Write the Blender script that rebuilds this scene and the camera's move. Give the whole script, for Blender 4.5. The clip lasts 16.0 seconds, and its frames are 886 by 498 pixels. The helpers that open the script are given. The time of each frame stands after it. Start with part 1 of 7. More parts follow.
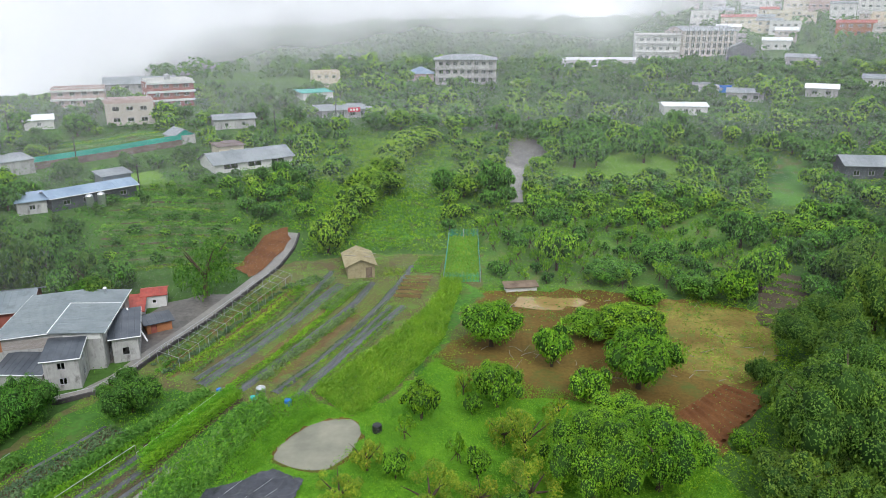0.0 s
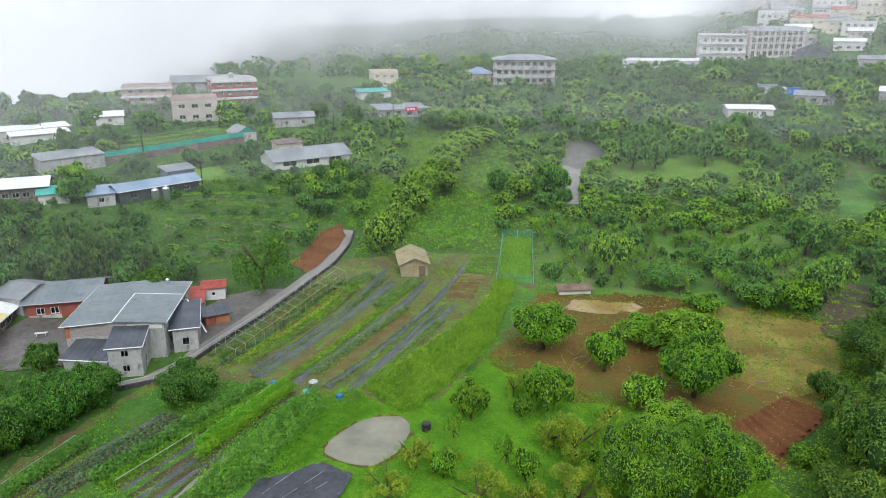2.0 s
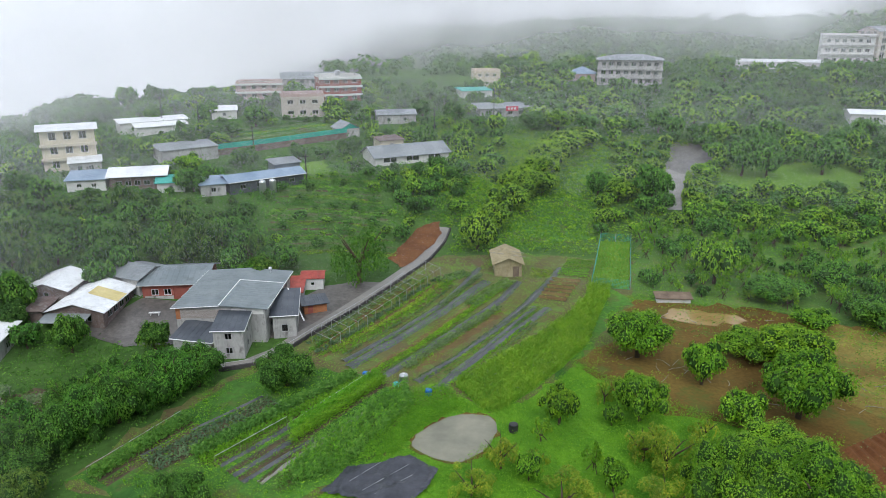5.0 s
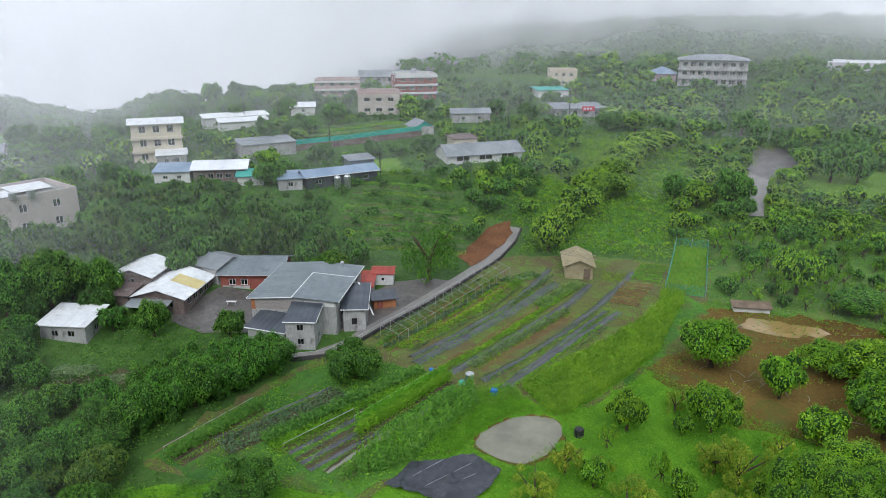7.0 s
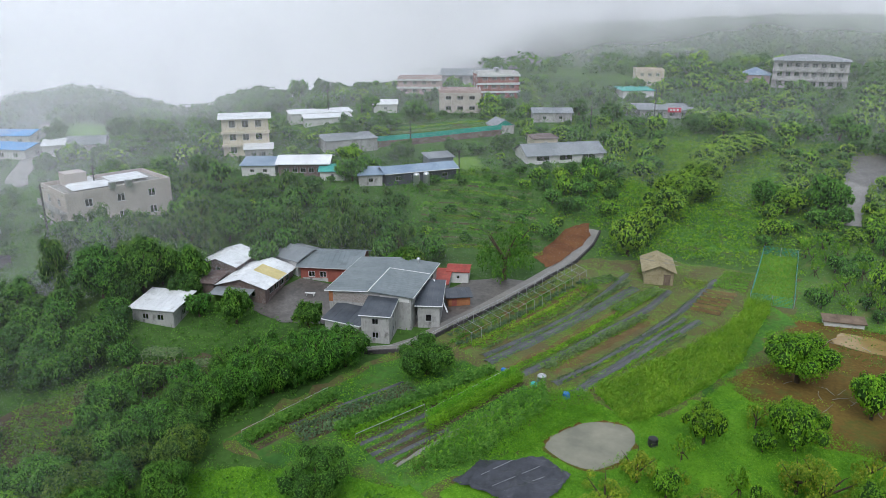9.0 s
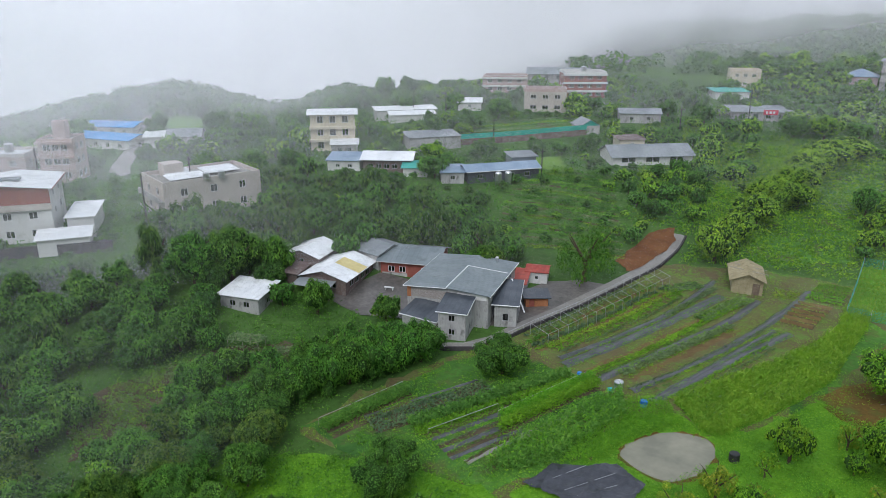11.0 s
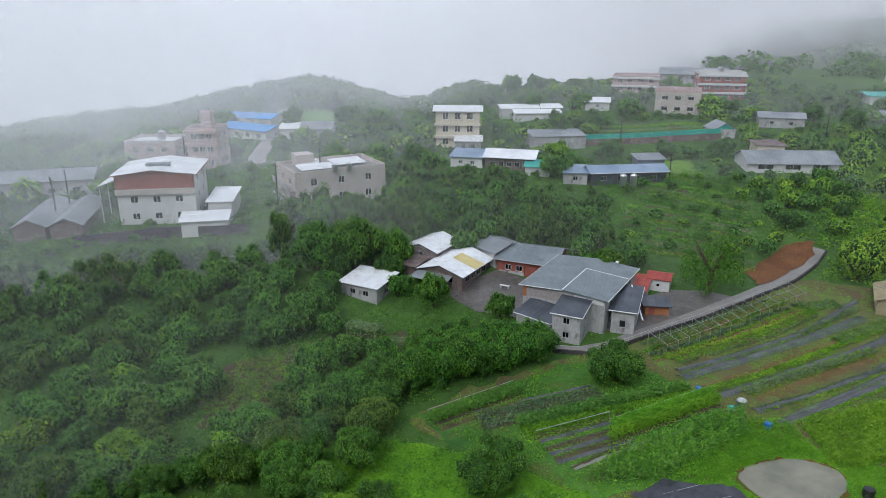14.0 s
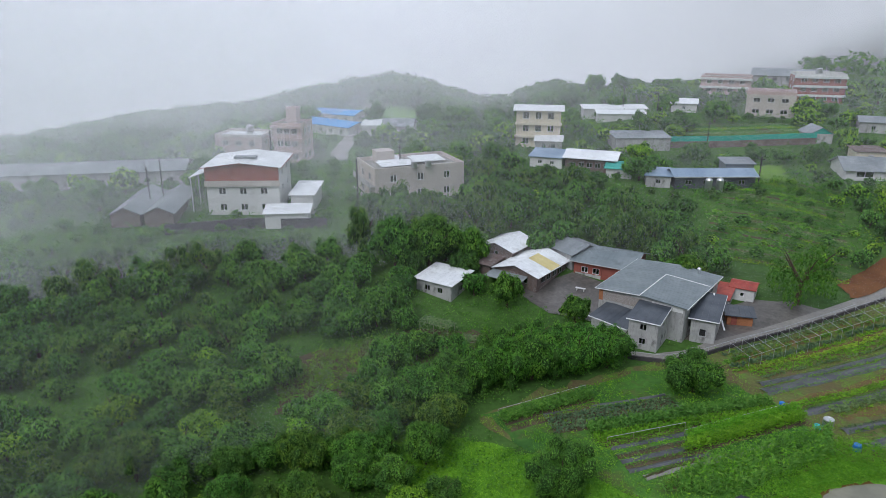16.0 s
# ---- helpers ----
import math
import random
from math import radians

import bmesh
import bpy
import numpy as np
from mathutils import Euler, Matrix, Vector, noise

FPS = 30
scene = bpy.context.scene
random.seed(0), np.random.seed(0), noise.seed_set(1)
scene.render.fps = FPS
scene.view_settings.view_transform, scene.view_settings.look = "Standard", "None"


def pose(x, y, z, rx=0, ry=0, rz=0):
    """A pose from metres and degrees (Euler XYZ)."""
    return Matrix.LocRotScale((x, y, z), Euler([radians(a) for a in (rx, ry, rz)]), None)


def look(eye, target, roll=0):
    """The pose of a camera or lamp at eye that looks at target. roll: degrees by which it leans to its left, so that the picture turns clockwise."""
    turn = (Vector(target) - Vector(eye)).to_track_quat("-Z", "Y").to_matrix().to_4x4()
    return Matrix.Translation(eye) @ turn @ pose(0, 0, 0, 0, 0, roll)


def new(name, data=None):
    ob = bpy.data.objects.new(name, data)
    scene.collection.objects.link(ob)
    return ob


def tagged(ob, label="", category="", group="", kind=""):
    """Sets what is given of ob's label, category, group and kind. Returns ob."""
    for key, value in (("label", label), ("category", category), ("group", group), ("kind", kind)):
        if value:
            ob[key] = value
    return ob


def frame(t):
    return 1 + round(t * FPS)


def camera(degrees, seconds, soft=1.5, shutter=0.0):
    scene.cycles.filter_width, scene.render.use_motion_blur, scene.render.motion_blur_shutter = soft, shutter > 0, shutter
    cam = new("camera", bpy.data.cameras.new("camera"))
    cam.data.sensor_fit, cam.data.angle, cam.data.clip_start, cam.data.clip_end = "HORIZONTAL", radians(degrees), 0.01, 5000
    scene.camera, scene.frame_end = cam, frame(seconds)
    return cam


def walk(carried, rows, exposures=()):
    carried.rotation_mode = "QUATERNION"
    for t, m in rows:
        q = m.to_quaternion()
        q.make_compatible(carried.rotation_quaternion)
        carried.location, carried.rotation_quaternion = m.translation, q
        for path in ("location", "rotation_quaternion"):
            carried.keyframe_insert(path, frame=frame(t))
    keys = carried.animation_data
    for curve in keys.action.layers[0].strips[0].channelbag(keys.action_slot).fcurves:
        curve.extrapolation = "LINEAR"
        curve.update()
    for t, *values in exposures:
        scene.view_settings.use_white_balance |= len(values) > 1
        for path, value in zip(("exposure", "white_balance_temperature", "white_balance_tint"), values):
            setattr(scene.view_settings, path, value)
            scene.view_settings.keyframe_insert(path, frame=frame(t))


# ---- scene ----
# A camera hangs 42 m above the fields and turns to its left.
cam = camera(63.67, 16.0, soft=0.8)
PAN = [
    (0, 0, -17.98), (0.5, 1.05, -17.98), (1, 2.13, -17.97), (1.5, 3.28, -17.96), (2, 4.51, -17.98), (2.5, 5.77, -17.99),
    (3, 7.03, -17.99), (3.5, 8.35, -18), (4, 9.72, -18.01), (6.5, 16.85, -18.12), (7, 18.4, -18.14), (7.5, 19.96, -18.17),
    (8, 21.54, -18.19), (8.5, 23.18, -18.22), (9, 24.82, -18.24), (11.5, 33.17, -18.4), (12, 34.82, -18.42), (12.5, 36.47, -18.46),
    (13, 38.13, -18.49), (13.5, 39.79, -18.52), (14, 41.44, -18.54), (14.5, 43.06, -18.58), (15, 44.59, -18.6), (15.5, 46.22, -18.64),
    (16, 47.85, -18.65),
]
EYE = 42.0
walk(cam, [(t, pose(0, 0, EYE, 90 + pitch, 0, yaw)) for t, yaw, pitch in PAN], [(0, 0.58, 6080, 9), (4, 0.38, 5980, 9), (8, 0.18, 5890, 9), (12, 0.05, 5830, 10), (16, -0.05, 5790, 11)])

# ---- world and light: an overcast, misty day ----
world = bpy.data.worlds.new("overcast")
scene.world = world
world.use_nodes = True
wn, wl = world.node_tree.nodes, world.node_tree.links
sky = wn.new("ShaderNodeTexSky")
sky.sky_type, sky.sun_disc = "NISHITA", False
sky.sun_elevation, sky.sun_rotation, sky.dust_density = radians(55), radians(200), 6.0
cloud = wn.new("ShaderNodeMixRGB")
cloud.inputs[0].default_value = 0.8
cloud.inputs[2].default_value = (6.6, 6.9, 7.3, 1)
wl.new(sky.outputs[0], cloud.inputs[1])
wl.new(cloud.outputs[0], wn["Background"].inputs[0])
wn["Background"].inputs[1].default_value = 0.12
sun = new("sun", bpy.data.lights.new("sun", "SUN"))
sun.data.energy, sun.data.angle, sun.data.color = 1.3, radians(25), (1.0, 0.97, 0.92)
sun.matrix_world = look((60, -120, 200), (0, 60, 0))

# ---- materials ----


def ramp(nt, fac, stops):
    r = nt.nodes.new("ShaderNodeValToRGB")
    while len(r.color_ramp.elements) < len(stops):
        r.color_ramp.elements.new(0.5)
    for e, (p, c) in zip(r.color_ramp.elements, stops):
        e.position, e.color = p, (*c, 1)
    nt.links.new(fac, r.inputs[0])
    return r.outputs[0]


def noise_tex(nt, scale, detail=4.0, rough=0.6, where="Object", stretch=None):
    co = nt.nodes.new("ShaderNodeTexCoord").outputs[where]
    if stretch:
        mp = nt.nodes.new("ShaderNodeMapping")
        mp.inputs["Scale"].default_value = stretch
        nt.links.new(co, mp.inputs[0])
        co = mp.outputs[0]
    n = nt.nodes.new("ShaderNodeTexNoise")
    n.inputs["Scale"].default_value, n.inputs["Detail"].default_value, n.inputs["Roughness"].default_value = scale, detail, rough
    nt.links.new(co, n.inputs["Vector"])
    return n.outputs["Fac"]


def mixed(nt, a, b, fac, kind="MIX"):
    m = nt.nodes.new("ShaderNodeMixRGB")
    m.blend_type = kind
    for s, v in zip(m.inputs, (fac, a, b)):
        if hasattr(v, "is_linked"):
            nt.links.new(v, s)
        else:
            s.default_value = v if isinstance(v, (int, float)) else (*v, 1)
    return m.outputs[0]


def base(name):
    m = bpy.data.materials.new(name)
    m.use_nodes = True
    return m, m.node_tree, m.node_tree.nodes["Principled BSDF"]


def bump(nt, bsdf, height, strength, distance):
    b = nt.nodes.new("ShaderNodeBump")
    b.inputs["Strength"].default_value, b.inputs["Distance"].default_value = strength, distance
    nt.links.new(height, b.inputs["Height"])
    nt.links.new(b.outputs[0], bsdf.inputs["Normal"])


def surface(name, dark, light, big=0.3, fine=4.0, rough=0.85, relief=0.05, metal=0.0, stain=None, stretch=None, spread=(0.35, 0.65), where="Object", grain=(0.72, 1.15)):
    """Two colours mixed at a large scale, a fine grain over them, optional stains, and relief."""
    m, nt, p = base(name)
    a = noise_tex(nt, big, 5, 0.6, where, stretch)
    f = noise_tex(nt, fine, 4, 0.65, where, stretch)
    col = ramp(nt, a, [(spread[0], dark), (spread[1], light)])
    col = mixed(nt, col, ramp(nt, f, [(0.3, (grain[0],) * 3), (0.7, (grain[1],) * 3)]), 1.0, "MULTIPLY")
    if stain:
        s = noise_tex(nt, big * 2.7, 6, 0.7, where, stretch)
        sm = ramp(nt, s, [(0.52, (0, 0, 0)), (0.68, (1, 1, 1))])
        col = mixed(nt, col, stain, sm)
    nt.links.new(col, p.inputs["Base Color"])
    p.inputs["Roughness"].default_value, p.inputs["Metallic"].default_value = rough, metal
    p.inputs["Specular IOR Level"].default_value = 0.2 if rough > 0.87 else 0.5
    if relief:
        bump(nt, p, f, 0.6, relief)
    return m


def foliage(name, colours, rough=0.55, glow=0.3, clumps=1.0):
    """Leaves: the hue varies from plant to plant and from leaf to leaf; some light passes through."""
    m, nt, p = base(name)
    ob = nt.nodes.new("ShaderNodeObjectInfo").outputs["Random"]
    leaf = nt.nodes.new("ShaderNodeNewGeometry").outputs["Random Per Island"]
    a, b, c = colours
    a, c = (tuple(0.8 * u + 0.2 * v for u, v in zip(q, b)) for q in (a, c))
    col = ramp(nt, leaf, [(0.0, a), (0.55, b), (1.0, c)])
    hs = nt.nodes.new("ShaderNodeHueSaturation")
    sw = ramp(nt, ob, [(0.0, (0.49, 0.49, 0.49)), (1.0, (0.508, 0.508, 0.508))])
    nt.links.new(sw, hs.inputs["Hue"])
    vv = nt.nodes.new("ShaderNodeMath")
    vv.operation = "MULTIPLY_ADD"
    vv.inputs[1].default_value, vv.inputs[2].default_value = 0.3, 0.87
    fr = nt.nodes.new("ShaderNodeMath")
    fr.operation = "FRACT"
    f7 = nt.nodes.new("ShaderNodeMath")
    f7.operation = "MULTIPLY"
    f7.inputs[1].default_value = 7.31
    nt.links.new(ob, f7.inputs[0])
    nt.links.new(f7.outputs[0], fr.inputs[0])
    nt.links.new(fr.outputs[0], vv.inputs[0])
    nt.links.new(vv.outputs[0], hs.inputs["Value"])
    nt.links.new(col, hs.inputs["Color"])
    patch = noise_tex(nt, 0.12, 3, 0.6)
    col2 = mixed(nt, hs.outputs[0], ramp(nt, patch, [(0.3, (0.75, 0.8, 0.8)), (0.7, (1.2, 1.12, 0.95))]), 1.0, "MULTIPLY")
    clump = nt.nodes.new("ShaderNodeTexNoise")
    clump.inputs["Scale"].default_value, clump.inputs["Detail"].default_value = 0.55, 3
    nt.links.new(nt.nodes.new("ShaderNodeNewGeometry").outputs["Position"], clump.inputs["Vector"])
    col2 = mixed(nt, col2, ramp(nt, clump.outputs["Fac"], [(0.36, tuple(1 - clumps * v for v in (0.28, 0.22, 0.2))), (0.64, tuple(1 + clumps * v for v in (0.36, 0.3, 0.05)))]), 1.0, "MULTIPLY")
    nt.links.new(col2, p.inputs["Base Color"])
    p.inputs["Roughness"].default_value, p.inputs["Specular IOR Level"].default_value = rough, 0.28
    tl = nt.nodes.new("ShaderNodeBsdfTranslucent")
    nt.links.new(col2, tl.inputs[0])
    mx = nt.nodes.new("ShaderNodeMixShader")
    mx.inputs[0].default_value = glow
    nt.links.new(p.outputs[0], mx.inputs[1])
    nt.links.new(tl.outputs[0], mx.inputs[2])
    nt.links.new(mx.outputs[0], nt.nodes["Material Output"].inputs[0])
    return m


def mist(name, stops, scale=0.014, wave=10.0, tear=(0.7, 1.15), bearing_light=((-120, 0.97), (-55, 0.97), (-44, 0.91), (-34, 0.77), (-26, 0.67), (-12, 0.74), (10, 0.86), (35, 0.7))):
    """Drifting cloud, its brightness by bearing painted into the colour. stops: (bearing, share hidden low down, share
    hidden high up, heights between which it thickens); noise tears it.
    """
    m, nt, p = base(name)
    nt.nodes.remove(p)

    def calc(op, a, b=0.0, c=0.0, clamp=False):
        n = nt.nodes.new("ShaderNodeMath")
        n.operation, n.use_clamp = op, clamp
        for s, v in zip(n.inputs, (a, b, c)):
            if isinstance(v, (int, float)):
                s.default_value = v
            else:
                nt.links.new(v, s)
        return n.outputs[0]

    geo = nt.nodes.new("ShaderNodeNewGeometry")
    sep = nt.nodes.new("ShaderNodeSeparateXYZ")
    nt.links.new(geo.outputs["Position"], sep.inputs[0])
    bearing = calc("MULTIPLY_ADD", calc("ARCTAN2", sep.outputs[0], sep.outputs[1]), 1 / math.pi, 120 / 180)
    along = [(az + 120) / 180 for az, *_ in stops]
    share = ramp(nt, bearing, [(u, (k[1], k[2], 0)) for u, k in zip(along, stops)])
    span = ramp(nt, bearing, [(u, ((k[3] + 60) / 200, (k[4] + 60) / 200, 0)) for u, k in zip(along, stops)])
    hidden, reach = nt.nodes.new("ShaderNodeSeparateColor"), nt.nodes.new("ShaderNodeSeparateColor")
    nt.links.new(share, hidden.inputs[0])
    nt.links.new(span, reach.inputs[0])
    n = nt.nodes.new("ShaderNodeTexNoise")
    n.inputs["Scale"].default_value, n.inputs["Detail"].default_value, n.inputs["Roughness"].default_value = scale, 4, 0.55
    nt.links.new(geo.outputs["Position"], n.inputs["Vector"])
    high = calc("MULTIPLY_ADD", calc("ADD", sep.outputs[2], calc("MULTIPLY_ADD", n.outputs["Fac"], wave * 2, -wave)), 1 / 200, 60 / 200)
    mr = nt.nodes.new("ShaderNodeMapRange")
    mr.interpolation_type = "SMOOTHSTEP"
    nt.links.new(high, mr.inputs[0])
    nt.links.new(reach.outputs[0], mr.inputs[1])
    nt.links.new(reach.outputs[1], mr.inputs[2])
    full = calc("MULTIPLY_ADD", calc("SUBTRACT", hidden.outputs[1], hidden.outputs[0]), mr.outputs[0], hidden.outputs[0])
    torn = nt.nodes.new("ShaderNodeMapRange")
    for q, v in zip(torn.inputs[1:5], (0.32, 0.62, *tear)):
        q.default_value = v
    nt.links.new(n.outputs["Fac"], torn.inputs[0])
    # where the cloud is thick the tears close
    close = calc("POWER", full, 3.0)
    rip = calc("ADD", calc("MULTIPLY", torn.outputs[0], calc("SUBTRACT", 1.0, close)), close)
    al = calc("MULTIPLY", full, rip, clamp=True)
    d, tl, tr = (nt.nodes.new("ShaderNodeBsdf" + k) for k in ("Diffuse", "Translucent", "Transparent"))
    # brightness by bearing painted into the grey, brightest to the left
    grey = ramp(nt, bearing, [((az + 120) / 180, (v, v, v * 1.02)) for az, v in bearing_light])
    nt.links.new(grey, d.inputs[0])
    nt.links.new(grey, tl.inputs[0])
    half, mx = nt.nodes.new("ShaderNodeMixShader"), nt.nodes.new("ShaderNodeMixShader")
    half.inputs[0].default_value = 0.06
    nt.links.new(d.outputs[0], half.inputs[1])
    nt.links.new(tl.outputs[0], half.inputs[2])
    nt.links.new(al, mx.inputs[0])
    nt.links.new(tr.outputs[0], mx.inputs[1])
    nt.links.new(half.outputs[0], mx.inputs[2])
    nt.links.new(mx.outputs[0], nt.nodes["Material Output"].inputs[0])
    return m


M_GRASS = surface("wild_grass", (0.035, 0.10, 0.018), (0.10, 0.24, 0.03), 0.07, 1.6, 0.9, 0.15, stain=(0.11, 0.10, 0.04))
M_SCRUB = surface("scrub_ground", (0.04, 0.09, 0.018), (0.085, 0.17, 0.03), 0.05, 1.2, 0.95, 0.25)
M_LAWN = surface("bright_grass", (0.075, 0.21, 0.011), (0.145, 0.32, 0.015), 0.25, 3.0, 0.9, 0.08)
M_TURF = surface("mown_turf", (0.10, 0.20, 0.025), (0.17, 0.30, 0.04), 0.12, 2.0, 0.9, 0.08)
M_SOIL = surface("brown_soil", (0.105, 0.06, 0.014), (0.175, 0.118, 0.028), 0.07, 2.2, 0.92, 0.12, stain=(0.085, 0.115, 0.022))
M_REDSOIL = surface("red_soil", (0.13, 0.052, 0.019), (0.19, 0.084, 0.03), 0.3, 3.5, 0.92, 0.08)
M_FIELD = surface("field_soil", (0.125, 0.1, 0.048), (0.13, 0.155, 0.045), 0.2, 3.0, 0.95, 0.08, stain=(0.11, 0.22, 0.03))
M_OCHRE = surface("ochre_soil", (0.12, 0.078, 0.034), (0.18, 0.128, 0.052), 0.4, 4.0, 0.95, 0.06, stain=(0.13, 0.15, 0.035))
M_MULCH = surface("black_mulch_film", (0.05, 0.052, 0.058), (0.105, 0.107, 0.112), 0.6, 5.0, 0.38, 0.05)
M_TARP = surface("black_tarpaulin", (0.03, 0.032, 0.04), (0.06, 0.062, 0.075), 0.5, 1.5, 0.4, 0.12)
M_CONCRETE = surface("concrete", (0.27, 0.26, 0.24), (0.40, 0.385, 0.36), 0.3, 4.0, 0.8, 0.02, stain=(0.19, 0.18, 0.165))
M_WETROAD = surface("wet_concrete", (0.19, 0.175, 0.155), (0.28, 0.262, 0.235), 0.2, 3.0, 0.45, 0.01, stain=(0.2, 0.19, 0.185))
M_WETYARD = surface("wet_yard", (0.09, 0.08, 0.07), (0.16, 0.145, 0.13), 0.25, 2.0, 0.42, 0.015, stain=(0.06, 0.055, 0.05))
M_DARKWALL = surface("dark_retaining_wall", (0.05, 0.045, 0.05), (0.10, 0.09, 0.09), 0.3, 2.5, 0.9, 0.05)
M_PLASTER = surface("grey_plaster", (0.33, 0.325, 0.315), (0.50, 0.49, 0.475), 0.35, 3.0, 0.85, 0.01, stain=(0.17, 0.165, 0.155), stretch=(1, 1, 0.45), grain=(0.85, 1.08))
M_WHITE = surface("white_paint", (0.60, 0.59, 0.57), (0.72, 0.71, 0.69), 0.15, 2.5, 0.75, 0.004, stain=(0.53, 0.515, 0.49), grain=(0.9, 1.06))
M_CREAM = surface("cream_tiles", (0.56, 0.50, 0.38), (0.70, 0.63, 0.48), 0.3, 3.5, 0.6, 0.01, grain=(0.9, 1.06))
M_PINK = surface("pink_tiles", (0.45, 0.32, 0.30), (0.54, 0.42, 0.39), 0.3, 3.5, 0.6, 0.01, grain=(0.9, 1.06))
M_BEIGE = surface("beige_tiles", (0.46, 0.41, 0.36), (0.58, 0.52, 0.47), 0.3, 3.5, 0.6, 0.01, grain=(0.9, 1.06))
M_BRICKRED = surface("red_cladding", (0.26, 0.07, 0.05), (0.34, 0.11, 0.08), 0.4, 3.0, 0.7, 0.01, grain=(0.9, 1.06))
M_STRAW = surface("straw_litter", (0.15, 0.105, 0.026), (0.27, 0.225, 0.055), 0.15, 3.0, 0.95, 0.1, stain=(0.11, 0.17, 0.035))
M_BEDSOIL = surface("dark_bed_soil", (0.07, 0.055, 0.035), (0.12, 0.095, 0.055), 0.4, 4.0, 0.95, 0.06)
M_ORANGE = surface("orange_brick", (0.32, 0.12, 0.05), (0.42, 0.18, 0.08), 0.5, 6.0, 0.85, 0.02)
M_ROOFGREEN = surface("grey_green_metal_roof", (0.165, 0.195, 0.205), (0.225, 0.255, 0.265), 0.25, 1.6, 0.45, 0.006, 0.15, stain=(0.14, 0.165, 0.17), grain=(0.9, 1.06))
M_ROOFDARK = surface("dark_metal_roof", (0.06, 0.07, 0.085), (0.11, 0.12, 0.135), 0.4, 2.0, 0.4, 0.006, 0.2, grain=(0.9, 1.06))
M_ROOFGREY = surface("grey_metal_roof", (0.20, 0.22, 0.23), (0.30, 0.32, 0.33), 0.2, 1.6, 0.5, 0.006, 0.15, grain=(0.9, 1.06))
M_ROOFWHITE = surface("white_metal_roof", (0.68, 0.69, 0.70), (0.85, 0.86, 0.86), 0.2, 1.2, 0.5, 0.006, stain=(0.55, 0.55, 0.54), grain=(0.9, 1.06))
M_ROOFYELLOW = surface("faded_yellow_sheet", (0.55, 0.45, 0.18), (0.66, 0.56, 0.27), 0.4, 2.0, 0.6, 0.006, grain=(0.9, 1.06))
M_ROOFBLUE = surface("blue_metal_roof", (0.02, 0.24, 0.62), (0.04, 0.33, 0.75), 0.3, 1.6, 0.45, 0.006, grain=(0.9, 1.06))
M_ROOFPALEBLUE = surface("pale_blue_metal_roof", (0.20, 0.28, 0.38), (0.30, 0.38, 0.48), 0.25, 1.6, 0.4, 0.006, 0.2, grain=(0.9, 1.06))
M_ROOFRED = surface("red_metal_roof", (0.30, 0.045, 0.035), (0.42, 0.09, 0.06), 0.5, 2.0, 0.6, 0.006, stain=(0.2, 0.06, 0.04), grain=(0.9, 1.06))
M_ROOFTEAL = surface("teal_sheet", (0.05, 0.34, 0.28), (0.09, 0.45, 0.38), 0.5, 2.0, 0.6, 0.006, grain=(0.9, 1.06))
M_THATCH = surface("weathered_board", (0.30, 0.25, 0.14), (0.42, 0.36, 0.22), 0.6, 6.0, 0.9, 0.02, stain=(0.24, 0.19, 0.10))
M_WOOD = surface("old_wood", (0.13, 0.09, 0.06), (0.22, 0.16, 0.11), 0.8, 9.0, 0.85, 0.01)
M_RUST = surface("rusty_sheet", (0.13, 0.09, 0.08), (0.22, 0.17, 0.15), 0.6, 4.0, 0.8, 0.01, stain=(0.28, 0.26, 0.25))
M_TRIM = surface("white_trim", (0.72, 0.72, 0.72), (0.82, 0.82, 0.82), 0.5, 3.0, 0.5, 0.0, grain=(0.9, 1.06))
M_STEEL = surface("stainless_steel", (0.55, 0.56, 0.57), (0.7, 0.7, 0.71), 0.8, 6.0, 0.3, 0.0, 0.9, grain=(0.9, 1.06))
M_PIPE = surface("galvanised_pipe", (0.42, 0.43, 0.44), (0.56, 0.57, 0.58), 1.0, 9.0, 0.5, 0.0, 0.4)
M_BLUE = surface("blue_plastic", (0.01, 0.12, 0.45), (0.02, 0.18, 0.58), 0.9, 4.0, 0.45, 0.0, grain=(0.9, 1.06))
M_CYAN = surface("cyan_plastic", (0.02, 0.38, 0.45), (0.04, 0.48, 0.55), 0.9, 4.0, 0.5, 0.0, grain=(0.9, 1.06))
M_BLACK = surface("black_plastic", (0.012, 0.012, 0.013), (0.025, 0.025, 0.027), 0.9, 4.0, 0.45, 0.0)
M_NETTEAL = surface("teal_netting", (0.03, 0.36, 0.28), (0.06, 0.48, 0.38), 0.3, 5.0, 0.8, 0.0)
M_SIGNRED = surface("red_sign", (0.6, 0.03, 0.08), (0.7, 0.05, 0.11), 0.8, 5.0, 0.6, 0.0)
M_BARK = surface("bark", (0.06, 0.045, 0.03), (0.12, 0.09, 0.065), 1.0, 8.0, 0.95, 0.03)
M_STAKE = surface("pale_stake", (0.26, 0.24, 0.19), (0.38, 0.35, 0.29), 1.0, 8.0, 0.9, 0.0)

